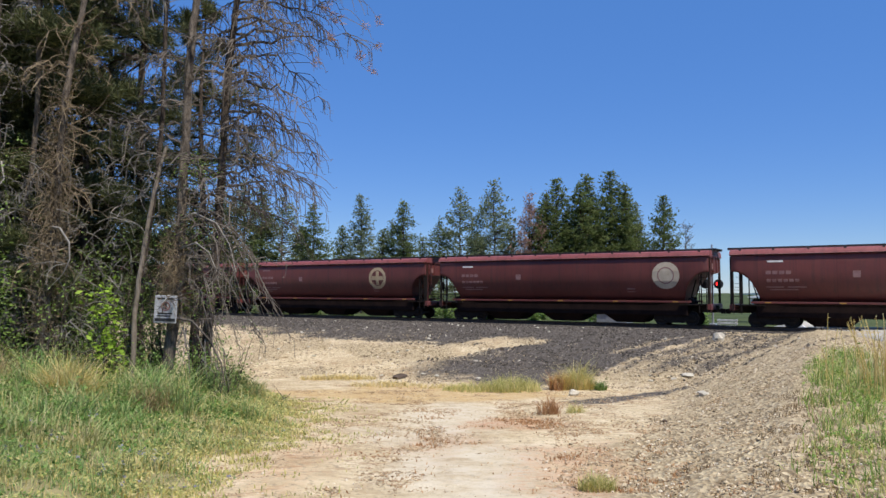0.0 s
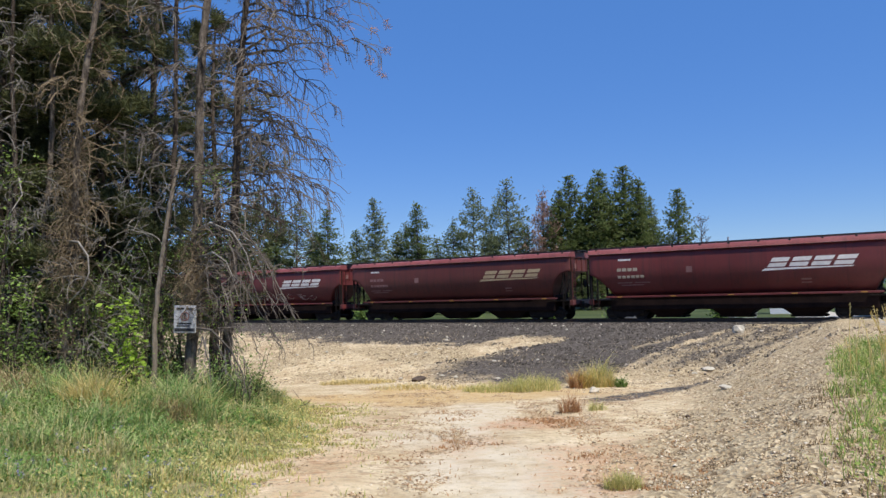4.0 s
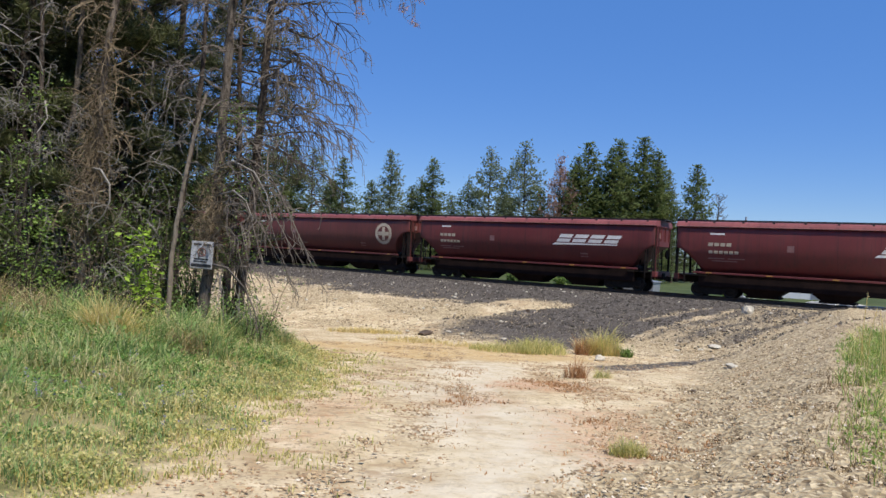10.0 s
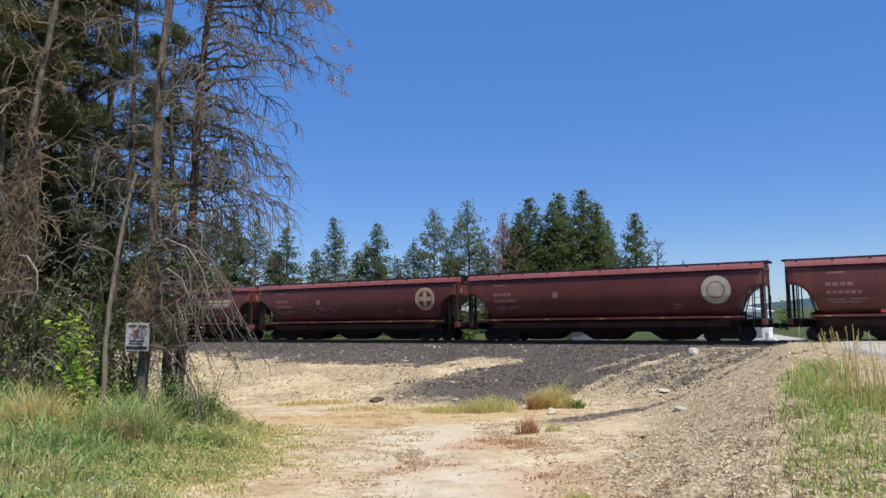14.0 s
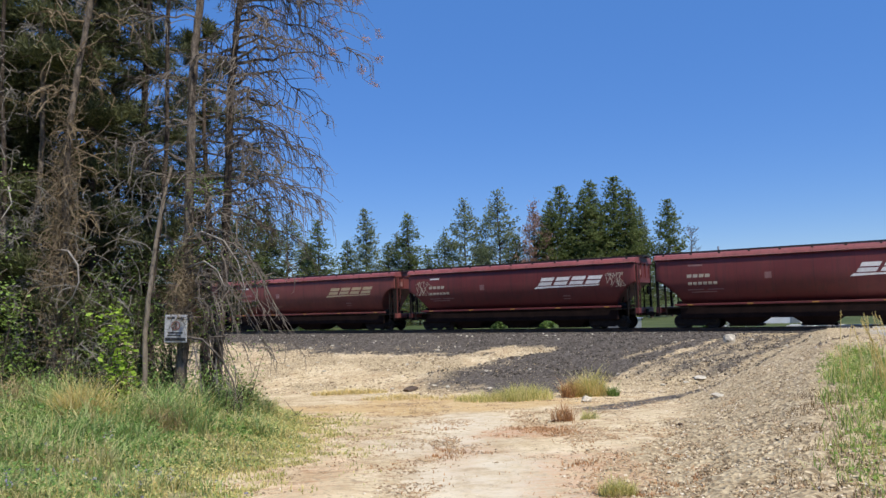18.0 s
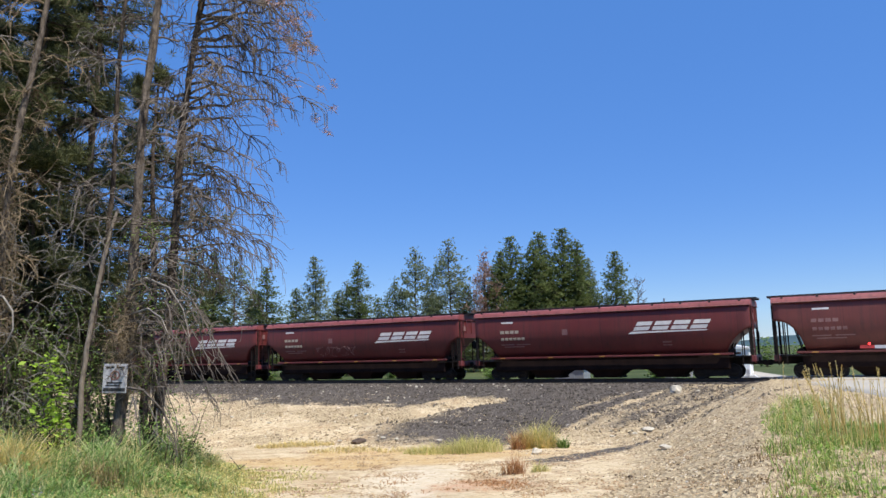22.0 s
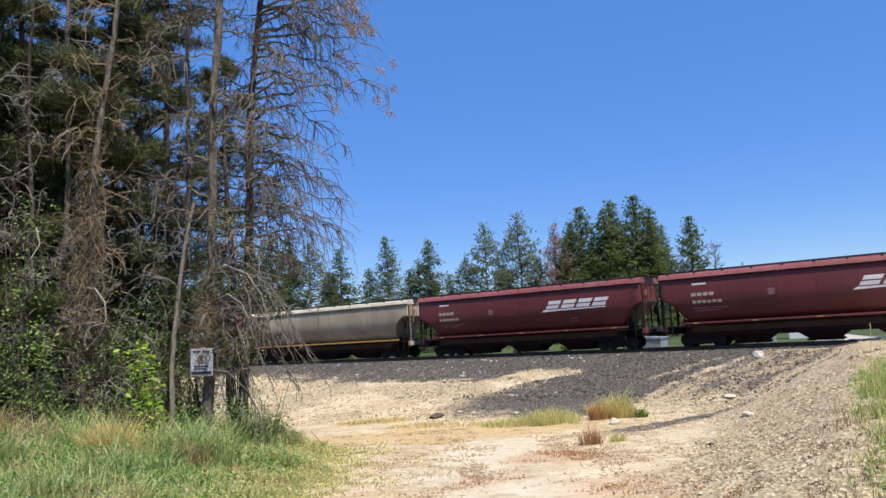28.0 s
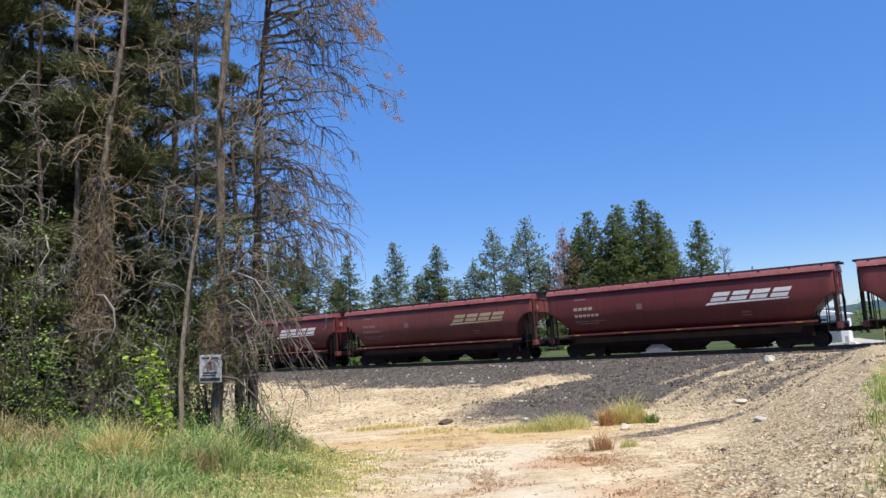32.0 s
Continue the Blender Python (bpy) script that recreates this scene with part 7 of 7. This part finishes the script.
# street lamp whose arm reaches over the road
ob = oblong("street_lamp", "tall grey street lamp beside the road", "street lamp", 46.0, -19.25)
part("pole", lathe([(-0.3, 0.11), (9.2, 0.07)], 12, "z"), M_SILVER, ob)
bm = bmesh.new()
rod(bm, (0, 0, 9.0), (-6.2, 0, 9.3), 0.05, 0.035, 8)
part("arm", bm, M_SILVER, ob)
part("head", prism([(-6.9, 9.2), (-6.2, 9.2), (-6.1, 9.36), (-6.7, 9.34)], -0.14, 0.14), M_SILVER, ob)

# a wooded hill far off, the blue of distant haze put into its colour
hx, hy = np.meshgrid(np.linspace(-420, 420, 61), np.linspace(-200, 200, 21))
hz = 26 * np.exp(-(hx / 210) ** 2) * np.exp(-(hy / 110) ** 2) * (0.85 + 0.3 * fuzz(hx, hy, 0.035, 1.0)) - 6
ids = np.arange(hx.size).reshape(hx.shape)
M_HILL_HAZE = varied("haze_blue_wooded_hill", (0.04, 0.075, 0.085), (0.07, 0.11, 0.12), 0.02, 0.95)
hill = tagged(new("hill", raw_mesh("hill", np.stack([hx, hy, hz], -1).reshape(-1, 3).tolist(), np.stack([ids[:-1, :-1], ids[:-1, 1:], ids[1:, 1:], ids[1:, :-1]], -1).reshape(-1, 4).tolist(), M_HILL_HAZE, True)), "low wooded hill far away, distance haze in its blue-green", "hill", kind="structure")
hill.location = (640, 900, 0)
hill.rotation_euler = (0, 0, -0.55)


# loose stones and litter strewn on the ground
def strewn(name, label, category, x, y, size, mat, seed, flat=0.6):
    """Many small angular stones in one sheet of kind stuff."""
    g = np.random.RandomState(seed)
    count = len(x)
    z = ground_z(x, y)
    base = np.array([(1, 0, 0), (0, 1, 0), (-1, 0, 0), (0, -1, 0), (0, 0, 1), (0, 0, -1)], float)
    turn = g.uniform(0, 6.28, count)
    v = base[None] * g.uniform(0.55, 1.3, (count, 6, 1)) + g.uniform(-0.3, 0.3, (count, 6, 3))
    v[:, :, 2] *= flat
    c, s = np.cos(turn)[:, None], np.sin(turn)[:, None]
    v = np.stack([v[:, :, 0] * c - v[:, :, 1] * s, v[:, :, 0] * s + v[:, :, 1] * c, v[:, :, 2]], -1) * np.asarray(size)[:, None, None]
    v += np.stack([x, y, z + np.asarray(size) * flat * 0.3], -1)[:, None, :]
    f = np.array([(0, 1, 4), (1, 2, 4), (2, 3, 4), (3, 0, 4), (1, 0, 5), (2, 1, 5), (3, 2, 5), (0, 3, 5)])
    faces = (np.arange(count)[:, None, None] * 6 + f[None]).reshape(-1, 3)
    tagged(new(name, raw_mesh(name, v.reshape(-1, 3).tolist(), faces.tolist(), mat)), label, category, kind="stuff")


def pebbly(name, stops, rough=0.9):
    def build(nt, bsdf):
        c = ramp(nt, island(nt), stops)
        c = mix(nt, 0.3 if stops[0][1][0] > 0.05 else 0.0, c, ramp(nt, texture(nt, 30.0, 3), [(0.3, (0.2, 0.15, 0.09)), (0.7, (0.66, 0.54, 0.36))]))
        nt.links.new(c, bsdf.inputs["Base Color"])
        bsdf.inputs["Roughness"].default_value = rough
        bsdf.inputs["Specular IOR Level"].default_value = 0.2
    return material(name, build)


M_PEBBLE = pebbly("mixed_tan_gravel", [(0.0, (0.08, 0.055, 0.038)), (0.35, (0.27, 0.195, 0.11)), (0.75, (0.49, 0.385, 0.235)), (0.95, (0.66, 0.56, 0.40)), (1.0, (0.75, 0.70, 0.62))])
M_CHIP = pebbly("brown_bark_litter", [(0.0, (0.14, 0.08, 0.035)), (0.6, (0.32, 0.19, 0.09)), (1.0, (0.50, 0.36, 0.19))])
M_BALLAST_STONE = pebbly("grey_ballast_stone", [(0.0, (0.04, 0.034, 0.028)), (0.7, (0.124, 0.105, 0.088)), (0.975, (0.17, 0.147, 0.122)), (1.0, (0.44, 0.39, 0.33))])
g = np.random.RandomState(61)
x, y = g.uniform(0.5, 14, 90000), 4.5 + 22 * g.uniform(0, 1, 90000) ** 1.4
w = x - 0.52 * (y - 1.7)
edge_x = np.interp(y, [p[1] for p in ROAD_EDGE], [p[0] for p in ROAD_EDGE])
keep = (g.uniform(0, 1, len(x)) < 0.1 + bank_mask(x, y)) & (w > -7) & (x < edge_x - 0.3) & (w < 7)
x, y = x[keep][:30000], y[keep][:30000]
strewn("bank_gravel", "loose tan and brown gravel on the bank", "gravel", x, y, 0.010 + 0.02 * g.uniform(0, 1, len(x)) ** 3 + 0.0006 * y, M_PEBBLE, 62)
x, y = g.uniform(-5, 6, 120000), 4.0 + 20 * g.uniform(0, 1, 120000) ** 1.5
lit = soft(fuzz(x * 1.4, y * 0.8, 1.3, 3.0) + 0.5 * fuzz(x, y, 4.1, 2.0), 0.72, 1.05)
keep = (g.uniform(0, 1, len(x)) < lit * 0.5 + 0.03) & (grass_mask(x, y) < 0.6) & (bank_mask(x, y) < 0.6)
x, y = x[keep][:16000], y[keep][:16000]
strewn("bark_litter", "scattered brown bark and needle litter on the dirt", "litter", x, y, 0.008 + 0.022 * g.uniform(0, 1, len(x)) ** 2 + 0.0005 * y, M_CHIP, 63, 0.3)
s, n = g.uniform(-30, 26, 30000), g.uniform(2.0, 17, 30000)
a = s - SH * 52.67
x, y = CH * a + SH * (LINE - n), -SH * a + CH * (LINE - n)
keep = g.uniform(0, 1, len(x)) < ballast_mask(x, y)
x, y = x[keep][:16000], y[keep][:16000]
strewn("ballast_stones", "dark broken ballast stones with a few pale ones", "gravel", x, y, 0.03 + 0.05 * g.uniform(0, 1, len(x)) ** 2, M_BALLAST_STONE, 64, 0.8)
s, n = g.uniform(-14, 20, 9000), g.uniform(6, 21, 9000)
a = s - SH * 52.67
x, y = CH * a + SH * (LINE - n), -SH * a + CH * (LINE - n)
keep = g.uniform(0, 1, len(x)) < (0.3 + bank_mask(x, y)) * (1 - ballast_mask(x, y))
strewn("bank_stones", "tan and grey stones on the sandy bank", "gravel", x[keep], y[keep], 0.025 + 0.05 * g.uniform(0, 1, keep.sum()) ** 3, M_PEBBLE, 65)


motions()
